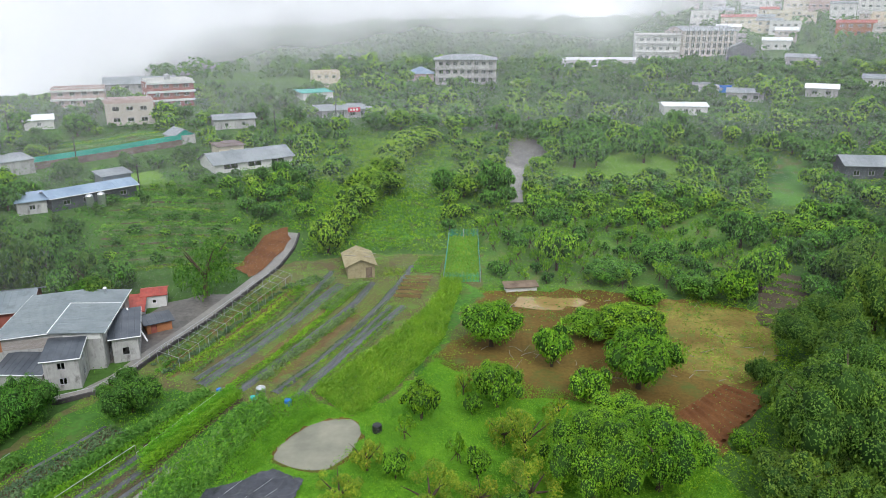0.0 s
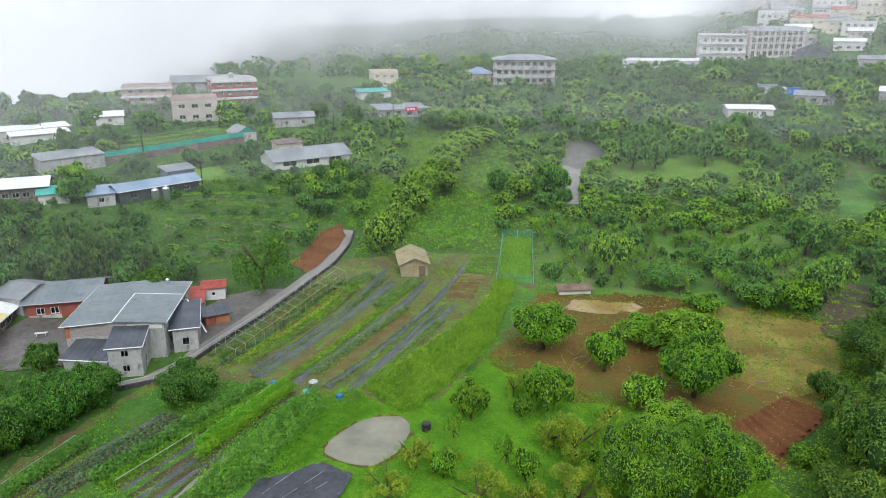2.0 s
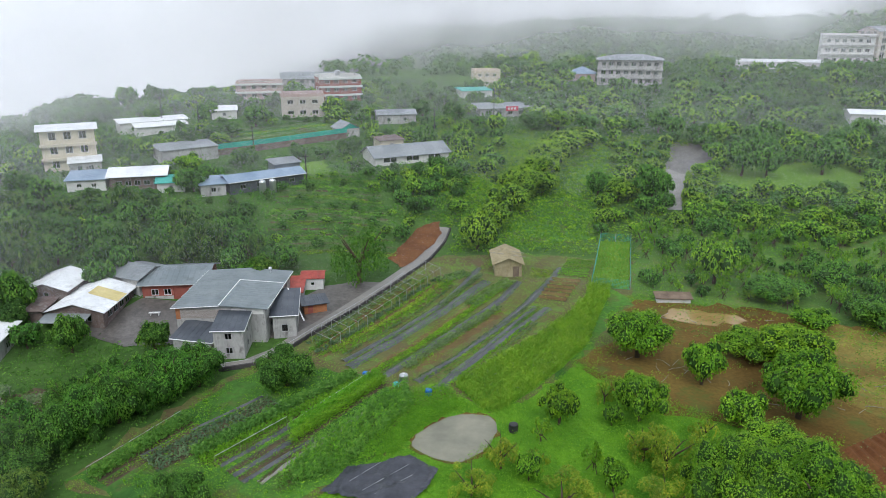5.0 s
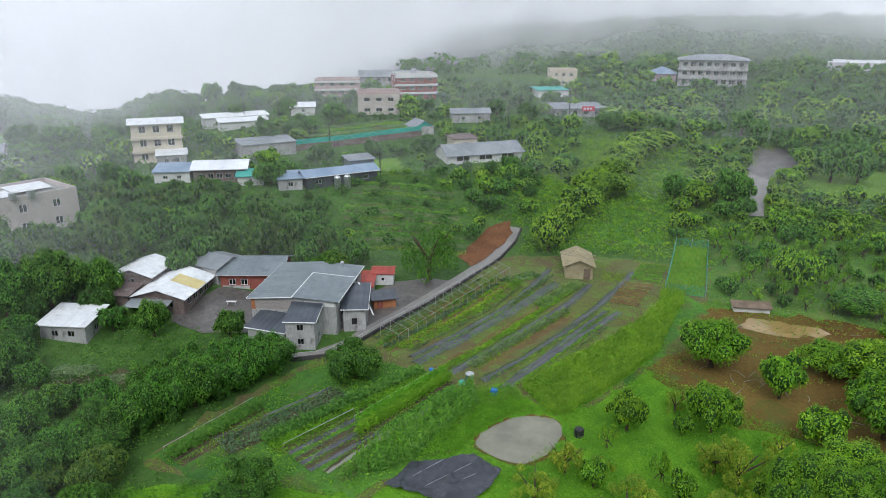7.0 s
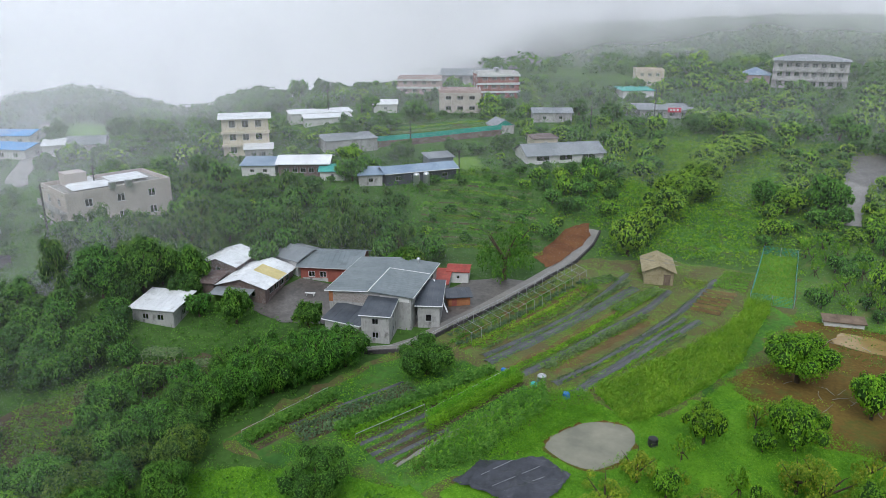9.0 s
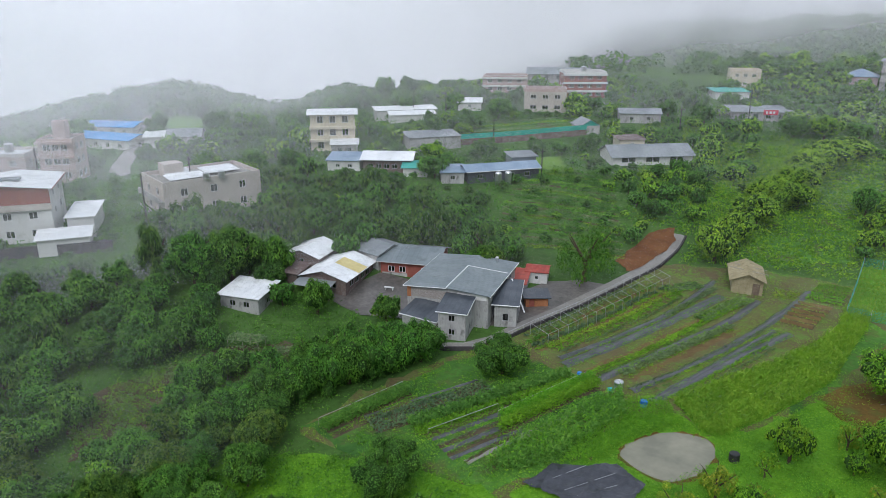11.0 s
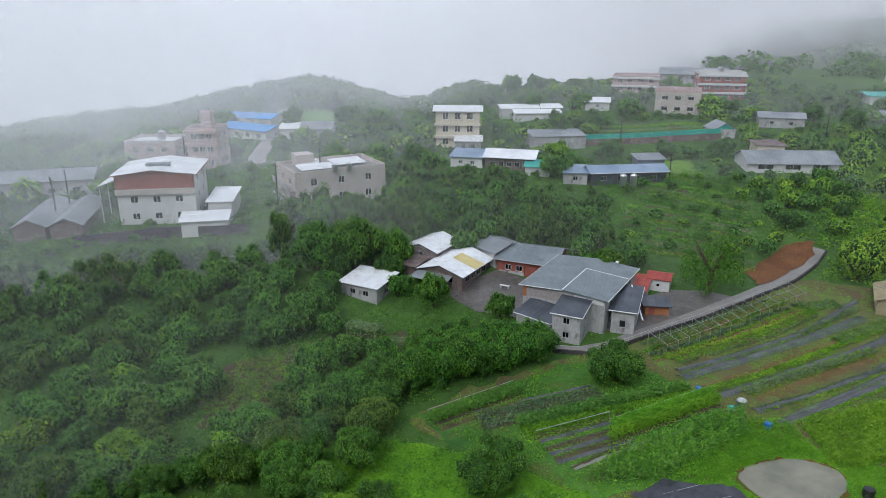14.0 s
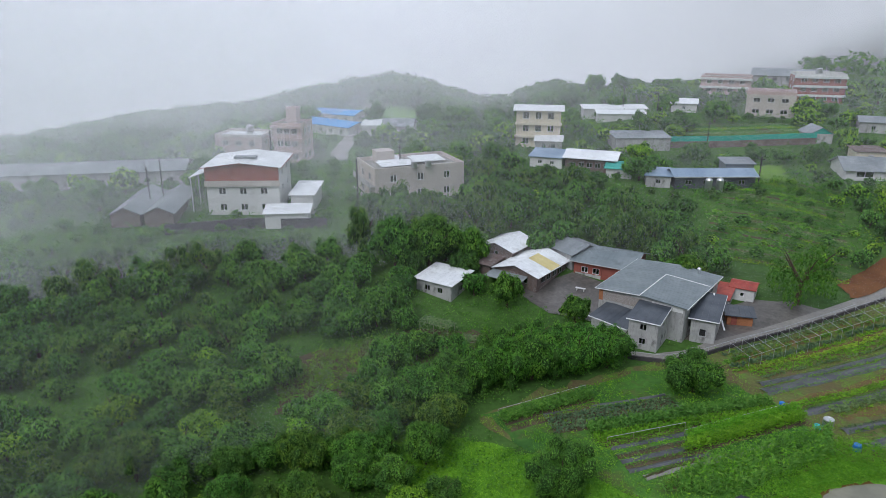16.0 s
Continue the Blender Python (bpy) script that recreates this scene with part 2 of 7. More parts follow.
L_BRIGHT = foliage("leaves_bright", ((0.072, 0.19, 0.011), (0.16, 0.34, 0.015), (0.32, 0.51, 0.028)))
L_MID = foliage("leaves_green", ((0.046, 0.14, 0.018), (0.09, 0.235, 0.028), (0.18, 0.355, 0.045)))
L_DARK = foliage("leaves_dark", ((0.034, 0.1, 0.018), (0.062, 0.165, 0.025), (0.128, 0.255, 0.045)))
L_OLIVE = foliage("leaves_olive", ((0.058, 0.13, 0.016), (0.104, 0.2, 0.024), (0.185, 0.285, 0.035)))
L_YELLOW = foliage("leaves_yellowish", ((0.11, 0.21, 0.016), (0.2, 0.32, 0.025), (0.42, 0.4, 0.04)))
L_BLUEGREEN = foliage("leaves_blue_green", ((0.07, 0.13, 0.07), (0.12, 0.20, 0.10), (0.20, 0.29, 0.16)), clumps=0.35)
L_LIME = foliage("leaves_lime", ((0.12, 0.29, 0.016), (0.21, 0.43, 0.024), (0.37, 0.57, 0.04)))
L_CORN = foliage("leaves_corn", ((0.07, 0.19, 0.03), (0.12, 0.28, 0.04), (0.21, 0.38, 0.07)), clumps=0.35)
L_GRASS = foliage("leaves_grass", ((0.096, 0.265, 0.013), (0.17, 0.4, 0.019), (0.275, 0.52, 0.032)), clumps=0.35)
L_TALL = foliage("leaves_tall_grass", ((0.13, 0.27, 0.022), (0.21, 0.38, 0.03), (0.35, 0.44, 0.06)), clumps=0.35)
L_FODDER = foliage("leaves_fodder", ((0.16, 0.34, 0.022), (0.26, 0.47, 0.035), (0.42, 0.54, 0.08)), clumps=0.35)
L_PALE = foliage("leaves_cabbage", ((0.10, 0.17, 0.065), (0.16, 0.25, 0.10), (0.27, 0.36, 0.17)), clumps=0.35)
L_BAMBOO = foliage("leaves_bamboo", ((0.0596, 0.138, 0.0217), (0.106, 0.213, 0.031), (0.185, 0.3, 0.0465)))
# inside of the crowns, with the shade of the gaps put into its green
M_CORE = surface("inner_foliage_shade", (0.02, 0.055, 0.01), (0.045, 0.1, 0.017), 0.8, 3.0, 0.95, 0.1)


def stone_material():
    m, nt, p = base("grey_block_stone")
    br = nt.nodes.new("ShaderNodeTexBrick")
    br.inputs["Color1"].default_value, br.inputs["Color2"].default_value, br.inputs["Mortar"].default_value = (0.33, 0.29, 0.26, 1), (0.24, 0.2, 0.18, 1), (0.46, 0.45, 0.43, 1)
    br.inputs["Scale"].default_value = 2.2
    mp = nt.nodes.new("ShaderNodeMapping")
    mp.inputs["Rotation"].default_value = (radians(90), 0, 0)
    nt.links.new(nt.nodes.new("ShaderNodeTexCoord").outputs["Object"], mp.inputs[0])
    nt.links.new(mp.outputs[0], br.inputs["Vector"])
    nt.links.new(br.outputs[0], p.inputs["Base Color"])
    p.inputs["Roughness"].default_value = 0.9
    return m


M_STONE = stone_material()


def glass_material():
    m, nt, p = base("window_glass")
    p.inputs["Base Color"].default_value = (0.55, 0.6, 0.62, 1)
    p.inputs["Roughness"].default_value, p.inputs["Transmission Weight"].default_value = 0.04, 1.0
    return m


def water_material(name, dark, light):
    m, nt, p = base(name)
    n = noise_tex(nt, 0.25, 4, 0.6)
    nt.links.new(ramp(nt, n, [(0.35, dark), (0.7, light)]), p.inputs["Base Color"])
    p.inputs["Roughness"].default_value = 0.12
    bump(nt, p, noise_tex(nt, 6.0, 2, 0.5), 0.15, 0.02)
    return m


def cloud_material():
    m, nt, p = base("cloud")
    n = noise_tex(nt, 0.0016, 4, 0.55)
    nt.nodes.remove(p)
    e = nt.nodes.new("ShaderNodeEmission")
    sep = nt.nodes.new("ShaderNodeSeparateXYZ")
    nt.links.new(nt.nodes.new("ShaderNodeNewGeometry").outputs["Position"], sep.inputs[0])
    # painted glow: the emission is strongest on the left and fades rightwards
    side = nt.nodes.new("ShaderNodeMapRange")
    side.inputs[1].default_value, side.inputs[2].default_value = -1000, 700
    nt.links.new(sep.outputs[0], side.inputs[0])
    col = ramp(nt, n, [(0.3, (0.85, 0.85, 0.87)), (0.65, (1.0, 1.0, 1.0))])
    nt.links.new(mixed(nt, col, ramp(nt, side.outputs[0], [(0.0, (0.95, 0.955, 0.99)), (0.13, (0.82, 0.825, 0.86)), (0.28, (0.52, 0.525, 0.55)), (0.4, (0.39, 0.395, 0.42)), (1.0, (0.34, 0.345, 0.37))]), 1.0, "MULTIPLY"), e.inputs[0])
    nt.links.new(e.outputs[0], nt.nodes["Material Output"].inputs[0])
    return m


M_CLOUD = cloud_material()
M_GLASS = glass_material()
M_POND = water_material("pond_water", (0.17, 0.165, 0.115), (0.27, 0.255, 0.18))
M_MUD = water_material("muddy_water", (0.27, 0.18, 0.065), (0.34, 0.24, 0.095))

# ---- lie of the land ----
D = [0, 60, 100, 125, 150, 175, 200, 250, 300, 350, 450, 600, 900, 1400, 3000]
LAND = {
    -180: [-3, -2, 0, 2, 4, 6, 8, 12, 16, 22, 32, 45, 80, 140, 300],
    -85: [-3, -3, -1, 4.5, 6.5, 7.2, 4, -2, -10, -20, -40, -70, -110, -170, -300],
    -65: [-3, -2.8, -0.8, 5.2, 7.5, 8.2, 7.5, 6, 0, -10, -30, -60, -100, -160, -300],
    -52: [-3, -2.5, -0.5, 6, 8, 8.6, 9.5, 13.5, 11, 0, -25, -60, -100, -160, -300],
    -44: [-3, -2, 0, 5, 8.2, 8.8, 9, 7, 2, -6, -25, -60, -100, -160, -300],
    -38: [-3, -1.5, 0, 4, 8.2, 9.3, 11.5, 13, 9, 0, -20, -50, -90, -140, -260],
    -33: [-3, -1, 0, 3, 8, 9.5, 13, 16, 14, 6, -10, -40, -70, -110, -220],
    -24: [-3, -0.4, 0, 2.5, 7.3, 9, 12.5, 16.5, 18, 16, 8, -10, -40, -80, -200],
    -17: [-3, 0, 0, 2, 6.5, 8.5, 12, 16.5, 19, 23, 33, 54, 95, 150, 300],
    0: [-3, 0, 0, 0.5, 2.5, 5, 8, 13, 18.5, 25, 38, 62, 110, 180, 350],
    40: [-3, 0, 0, 0.5, 2, 4, 6.5, 12, 18.5, 27, 46, 80, 150, 240, 400],
}
LAND[180] = LAND[-180]
AZ = sorted(LAND)


def terr(x, y):
    """Height of the land at x, y (arrays)."""
    x, y = np.atleast_1d(np.asarray(x, float)), np.atleast_1d(np.asarray(y, float))
    d, az = np.hypot(x, y), np.clip(np.degrees(np.arctan2(x, y)), -179.9, 179.9)
    prof = np.array([np.interp(d, D, LAND[a]) for a in AZ])
    a = np.array(AZ, float)
    k = np.clip(np.searchsorted(a, az) - 1, 0, len(a) - 2)
    w = (az - a[k]) / (a[k + 1] - a[k])
    w = w * w * (3 - 2 * w)
    sh = np.indices(d.shape)
    return prof[(k, *sh)] * (1 - w) + prof[(k + 1, *sh)] * w


def gz(x, y):
    return float(terr([x], [y])[0])


def az_d(az, d):
    return d * math.sin(radians(az)), d * math.cos(radians(az))


# ---- mesh helpers ----


def raw_mesh(name, verts, faces, mats):
    """A mesh from arrays of vertices and of faces with one number of corners each."""
    me = bpy.data.meshes.new(name)
    verts, faces = np.asarray(verts, np.float32), np.asarray(faces, np.int32)
    n, k = faces.shape
    me.vertices.add(len(verts))
    me.vertices.foreach_set("co", verts.ravel())
    me.loops.add(n * k)
    me.loops.foreach_set("vertex_index", faces.ravel())
    me.polygons.add(n)
    me.polygons.foreach_set("loop_start", np.arange(0, n * k, k, dtype=np.int32))
    me.polygons.foreach_set("loop_total", np.full(n, k, np.int32))
    for m in mats:
        me.materials.append(m)
    me.update(calc_edges=True)
    return me


def part(name, bm, material, parent, label=""):
    me = bpy.data.meshes.new(name)
    bm.to_mesh(me)
    bm.free()
    me.materials.append(material)
    ob = new(name, me)
    ob.parent = parent
    if label:
        ob["label"] = label
    return ob


def share(name, me, parent, m=None, label=""):
    ob = new(name, me)
    ob.parent = parent
    if m is not None:
        ob.matrix_local = m
    if label:
        ob["label"] = label
    return ob


def thing(name, label, category, m, group="", kind=""):
    ob = new(name)
    ob.empty_display_size = 0.3
    ob.matrix_world = m
    return tagged(ob, label, category, group, kind)


def box(bm, x0, x1, y0, y1, z0, z1):
    v = [bm.verts.new(p) for p in ((x0, y0, z0), (x1, y0, z0), (x1, y1, z0), (x0, y1, z0), (x0, y0, z1), (x1, y0, z1), (x1, y1, z1), (x0, y1, z1))]
    for f in ((3, 2, 1, 0), (4, 5, 6, 7), (0, 1, 5, 4), (1, 2, 6, 5), (2, 3, 7, 6), (3, 0, 4, 7)):
        bm.faces.new([v[i] for i in f])


def slab(bm, corners, thick):
    """A sheet through four corners, thickened downwards."""
    top = [bm.verts.new(c) for c in corners]
    low = [bm.verts.new((c[0], c[1], c[2] - thick)) for c in corners]
    bm.faces.new(top)
    bm.faces.new(low[::-1])
    n = len(corners)
    for i in range(n):
        j = (i + 1) % n
        bm.faces.new((top[j], top[i], low[i], low[j]))


def rod(bm, a, b, r, seg=6):
    a, b = Vector(a), Vector(b)
    z = (b - a).normalized()
    x = z.orthogonal().normalized()
    y = z.cross(x)
    rings = []
    for p in (a, b):
        rings.append([bm.verts.new(p + r * (math.cos(k * math.tau / seg) * x + math.sin(k * math.tau / seg) * y)) for k in range(seg)])
    for k in range(seg):
        j = (k + 1) % seg
        bm.faces.new((rings[0][k], rings[0][j], rings[1][j], rings[1][k]))
    bm.faces.new(rings[0][::-1])
    bm.faces.new(rings[1])


def lathe(bm, profile, seg=20):
    rings = []
    for r, z in profile:
        rings.append([bm.verts.new((r * math.cos(k * math.tau / seg), r * math.sin(k * math.tau / seg), z)) for k in range(seg)])
    for lo, hi in zip(rings, rings[1:]):
        for k in range(seg):
            j = (k + 1) % seg
            bm.faces.new((lo[k], lo[j], hi[j], hi[k]))
    bm.faces.new(rings[0][::-1])
    bm.faces.new(rings[-1])


def leaf_tris(P, N, S, rng, aspect=0.55, along=None):
    """Leaves at P that face N, of length S; along gives their own direction."""
    n = len(P)
    if along is None:
        along = rng.normal(size=(n, 3))
    along = along - (along * N).sum(1, keepdims=True) * N * 0.85
    along /= np.linalg.norm(along, axis=1, keepdims=True) + 1e-9
    side = np.cross(N, along)
    side /= np.linalg.norm(side, axis=1, keepdims=True) + 1e-9
    S = S.reshape(-1, 1)
    a = P - along * S * 0.5 - N * S * 0.06
    b = P + along * S * 0.3 + side * S * aspect * 0.55 + N * S * 0.05
    c = P + along * S * 0.5 - side * S * aspect * 0.45 - N * S * 0.08
    V = np.stack([a, b, c], 1).reshape(-1, 3)
    return V, np.arange(n * 3).reshape(n, 3)


def unit(v):
    return v / (np.linalg.norm(v, axis=1, keepdims=True) + 1e-9)


def in_poly(x, y, poly):
    x, y = np.asarray(x), np.asarray(y)
    inside = np.zeros(x.shape, bool)
    for (x0, y0), (x1, y1) in zip(poly, poly[1:] + poly[:1]):
        c = (y0 > y) != (y1 > y)
        inside ^= c & (x < (x1 - x0) * (y - y0) / (y1 - y0 + 1e-12) + x0)
    return inside


KEEP_OUT, LOW_OUT, TREE_OUT = [], [], []


def keep_out(poly, grow=0.0, toward=0.0):
    """Nothing tall is sown inside poly, grown outwards and drawn towards the middle of the valley."""
    cx, cy = sum(p[0] for p in poly) / len(poly), sum(p[1] for p in poly) / len(poly)
    out = []
    for x, y in poly:
        l = math.hypot(x - cx, y - cy)
        out.append((x + (x - cx) / l * grow, y + (y - cy) / l * grow))
    KEEP_OUT.append(out)
    if toward:
        d = math.hypot(cx, cy)
        TREE_OUT.append([(x - cx / d * toward, y - cy / d * toward) for x, y in out])
        TREE_OUT.append([(x - cx / d * toward / 2, y - cy / d * toward / 2) for x, y in out])


def blocked(x, y, low=False):
    b = np.zeros(np.shape(x), bool)
    for poly in KEEP_OUT + (LOW_OUT if low else TREE_OUT):
        b |= in_poly(x, y, poly)
    return b


# ---- ground: one sheet to the horizon ----
def ground():
    azs = np.concatenate([np.arange(-180, -96, 6), np.arange(-96, 46, 1.0), np.arange(46, 180, 6)])
    ds = np.concatenate([[0.02], np.arange(2, 150, 2.0), np.arange(150, 320, 5.0), 320 * 1.09 ** np.arange(0, 27)])
    A, R = np.meshgrid(np.radians(azs), ds)
    X, Y = R * np.sin(A), R * np.cos(A)
    Z = terr(X, Y)
    na, nd = len(azs), len(ds)
    V = np.stack([X, Y, Z], -1).reshape(-1, 3)
    i, j = np.meshgrid(np.arange(nd - 1), np.arange(na), indexing="ij")
    j2 = (j + 1) % na
    F = np.stack([i * na + j, i * na + j2, (i + 1) * na + j2, (i + 1) * na + j], -1).reshape(-1, 4)[:, ::-1]
    V[:na] = (0.0, 0.0, V[0, 2])
    me = raw_mesh("ground", V, F, [M_SCRUB])
    ob = new("ground", me)
    tagged(ob, "rolling green hillside with scrub and rough grass", "ground", kind="structure")


ground()


def rounded(poly, times=2):
    """The polygon with its corners cut."""
    for k in range(times):
        out = []
        for (x0, y0), (x1, y1) in zip(poly, poly[1:] + poly[:1]):
            out += [(x0 * 0.75 + x1 * 0.25, y0 * 0.75 + y1 * 0.25), (x0 * 0.25 + x1 * 0.75, y0 * 0.25 + y1 * 0.75)]
        poly = out
    return poly


def patch(name, label, category, poly, material, lift=0.06, step=1.2, ragged=0.5, kind="structure", ridges=None, seed=1):
    """A piece of ground inside poly, laid over the land, with a ragged edge; ridges: (azimuth of the rows, spacing, height)."""
    rng = np.random.default_rng(seed)
    n = len(poly)
    pts = []
    for k in range(n):
        a, b = Vector(poly[k]), Vector(poly[(k + 1) % n])
        m = max(1, int((b - a).length / 1.5))
        for s in range(m):
            p = a.lerp(b, s / m)
            pts.append((p.x + rng.normal() * ragged * 0.5, p.y + rng.normal() * ragged * 0.5))
    bm = bmesh.new()
    bm.faces.new([bm.verts.new((x, y, 0)) for x, y in pts])
    xs, ys = [p[0] for p in pts], [p[1] for p in pts]
    if ridges:
        az, step, high = ridges
        step /= 4
    axes = [(Vector((1, 0, 0)), xs), (Vector((0, 1, 0)), ys)]
    if ridges:
        ax = Vector((math.cos(radians(az)), -math.sin(radians(az)), 0))
        axes = [(ax, [ax.x * x + ax.y * y for x, y in pts]), (Vector((-ax.y, ax.x, 0)), [-ax.y * x + ax.x * y for x, y in pts])]
    for q, (ax3, vals) in enumerate(axes):
        s = min(vals) + 0.01
        st = step if q == 0 or not ridges else 2.5
        while s < max(vals):
            bmesh.ops.bisect_plane(bm, geom=bm.verts[:] + bm.edges[:] + bm.faces[:], plane_co=ax3 * s, plane_no=ax3)
            s += st
    co = np.array([v.co[:2] for v in bm.verts])
    zz = terr(co[:, 0], co[:, 1]) + lift
    if ridges:
        u = co @ np.array([ax.x, ax.y])
        zz = zz + high * (0.5 + 0.5 * np.sin(u / (step * 4) * math.tau))
    for v, z in zip(bm.verts, zz):
        v.co.z = z
    bmesh.ops.recalc_face_normals(bm, faces=bm.faces[:])
    if sum(f.normal.z for f in bm.faces) < 0:
        bmesh.ops.reverse_faces(bm, faces=bm.faces[:])
    me = bpy.data.meshes.new(name)
    bm.to_mesh(me)
    bm.free()
    me.materials.append(material)
    return tagged(new(name, me), label, category, kind=kind)


def resample(line, step):
    pts = [Vector(p) for p in line]
    out = [pts[0]]
    for a, b in zip(pts, pts[1:]):
        m = max(1, int((b - a).length / step))
        out += [a.lerp(b, s / m) for s in range(1, m + 1)]
    return out


def strip(name, label, category, line, width, material, lift=0.1, crown=0.12, kind="structure", seed=1, wob=0.1):
    """A long band along a line, domed across."""
    rng = np.random.default_rng(seed)
    pts = resample(line, 1.5)
    V, F = [], []
    prof = [(-0.5, -0.12), (-0.42, 0.0), (-0.2, 0.8), (0.0, 1.0), (0.2, 0.8), (0.42, 0.0), (0.5, -0.12)]
    m = len(prof)
    for k, p in enumerate(pts):
        d = (pts[min(k + 1, len(pts) - 1)] - pts[max(k - 1, 0)]).normalized()
        nrm = Vector((d.y, -d.x))
        w = width * (1 + rng.normal() * wob)
        for u, h in prof:
            x, y = p.x + nrm.x * u * w, p.y + nrm.y * u * w
            V.append((x, y, gz(x, y) + lift + crown * h + (rng.normal() * 0.015 if h > 0 else 0)))
    for k in range(len(pts) - 1):
        for q in range(m - 1):
            F.append((k * m + q, k * m + q + 1, (k + 1) * m + q + 1, (k + 1) * m + q))
    me = raw_mesh(name, V, np.array(F)[:, ::-1], [material])
    return tagged(new(name, me), label, category, kind=kind)


def plants_on(name, label, category, P, H, material, rng, per=8, size=0.25, spread=0.2, upright=0.5, aspect=0.5, lift=0.08):
    """Leafy plants standing at P (x, y), H high, in one object."""
    P, H = np.asarray(P), np.asarray(H)
    n = len(P)
    Z = terr(P[:, 0], P[:, 1]) + lift
    idx = np.repeat(np.arange(n), per)
    m = len(idx)
    off = rng.normal(size=(m, 2)) * spread
    h = rng.uniform(0.15, 1.0, m) * H[idx]
    C = np.column_stack([P[idx] + off, Z[idx] + h])
    N = unit(np.column_stack([off * 1.5 + rng.normal(size=(m, 2)) * 0.5, rng.uniform(0.3, 1.2, m)]))
    al = np.column_stack([rng.normal(size=(m, 2)), np.full(m, upright * 2.0) * rng.uniform(0.4, 1.2, m)])
    V, F = leaf_tris(C, N, size * rng.uniform(0.6, 1.3, m), rng, aspect, al)
    return tagged(new(name, raw_mesh(name, V, F, [material])), label, category, kind="stuff")


def sow_poly(poly, spacing, rng, jitter=0.5):
    xs, ys = [p[0] for p in poly], [p[1] for p in poly]
    X, Y = np.meshgrid(np.arange(min(xs), max(xs), spacing), np.arange(min(ys), max(ys), spacing))
    X, Y = X.ravel(), Y.ravel()
    X, Y = X + rng.normal(size=X.shape) * spacing * jitter, Y + rng.normal(size=X.shape) * spacing * jitter
    k = in_poly(X, Y, poly)
    return np.column_stack([X[k], Y[k]])


def sow_line(line, width, spacing, rng, rows=1):
    out = []
    pts = resample(line, spacing)
    for k, p in enumerate(pts):
        d = (pts[min(k + 1, len(pts) - 1)] - pts[max(k - 1, 0)]).normalized()
        for r in range(rows):
            u = ((r + 0.5) / rows - 0.5) * width + rng.normal() * width / rows * 0.12
            out.append((p.x + d.y * u + rng.normal() * spacing * 0.15, p.y - d.x * u + rng.normal() * spacing * 0.15))
    return np.array(out)


def shift(line, u):
    """The line moved u metres to its right."""
    a, b = Vector(line[0]), Vector(line[-1])
    d = (b - a).normalized()
    return [(x + d.y * u, y - d.x * u) for x, y in line]



def noise_mask(P, f, cut):
    """True in soft random blotches of about 1/f metres."""
    x, y = P[:, 0] * f * math.tau / 2, P[:, 1] * f * math.tau / 2
    v = np.sin(x + 1.3 * np.sin(y * 0.7)) * np.cos(y * 1.1 + np.sin(x * 0.6)) + 0.5 * np.sin(2.3 * x + y) * np.sin(1.9 * y - x)
    return v > cut


# ---- fields, paths and ponds ----
rng = np.random.default_rng(11)
WATER = [(-17.5, 61), (-16.5, 65), (-14.8, 67.5), (-12.6, 68.8), (-9.6, 68.9), (-8.6, 67.1), (-8.2, 65.4), (-10.2, 61.8), (-11.4, 58.9), (-13.5, 58.9), (-16, 60)]
FARM = [(-45, 66), (-41, 76), (-34, 96), (-27, 117), (-12, 124), (8, 125), (8, 100), (2, 84), (-8, 66), (-12, 56), (-24, 50), (-33, 50), (-48, 49), (-49, 52)]
patch("field_ground", "trodden field soil with weeds and grass", "field", FARM, M_FIELD, 0.03, 2.0, 0.8)
keep_out(FARM, 1.0)
PONDSIDE = [(-24, 51), (-18, 70), (-14, 72), (-10, 69), (-5.2, 74), (-1.5, 84), (7, 78), (22, 70), (26, 60), (30, 50), (10, 44), (-15, 47)]
patch("meadow", "lush bright green grass round the pond", "grass", PONDSIDE, M_LAWN, 0.045, 2.0, 0.8, seed=2)
patch("meadow", "rough grass between fodder field and orchard", "grass", [(-4, 78), (0, 86), (3, 98), (7, 107), (1, 112), (-2, 95)], M_GRASS, 0.05, 2.0, 0.8, seed=27)
NEARSLOPE = [(-49, 50), (-46, 60), (-42, 70), (-38, 77), (-29, 74.5), (-20, 71), (-20, 58), (-26, 50)]
patch("slope_grass", "bright green grass between the near beds", "grass", NEARSLOPE, M_GRASS, 0.05, 2.0, 0.8, seed=28)
P = sow_poly(NEARSLOPE, 0.6, rng)
P = P[noise_mask(P, 0.14, -0.25)]
plants_on("slope_weeds", "bright grass and weeds between the near beds", "weeds", P, 0.1 + 0.35 * rng.random(len(P)) ** 2, L_BRIGHT, rng, 5, 0.24, 0.24, 0.3, 0.5, 0.05)
MULCH = (([(-30.3, 77.8), (-26.4, 86.5), (-22.3, 98.1), (-20.5, 105.5), (-18.9, 114.1)], 0.75), ([(-29.1, 76.4), (-24.7, 87), (-20.5, 98.7), (-16.7, 108.9)], 1.35), ([(-24, 75), (-21.1, 82.5), (-16, 95.7), (-13.3, 102.7), (-11.6, 110.1)], 1.0), ([(-19.8, 74.4), (-16.5, 81.3), (-13.1, 90.1), (-9.3, 102.1), (-7.2, 110.1), (-5.3, 118.3)], 0.95), ([(-17.1, 73.1), (-14.5, 79.4), (-11.1, 88.6), (-6.1, 100.9)], 1.1), ([(-16.7, 74.9), (-14.2, 82), (-11.4, 90.6), (-8.2, 100.8)], 0.8))
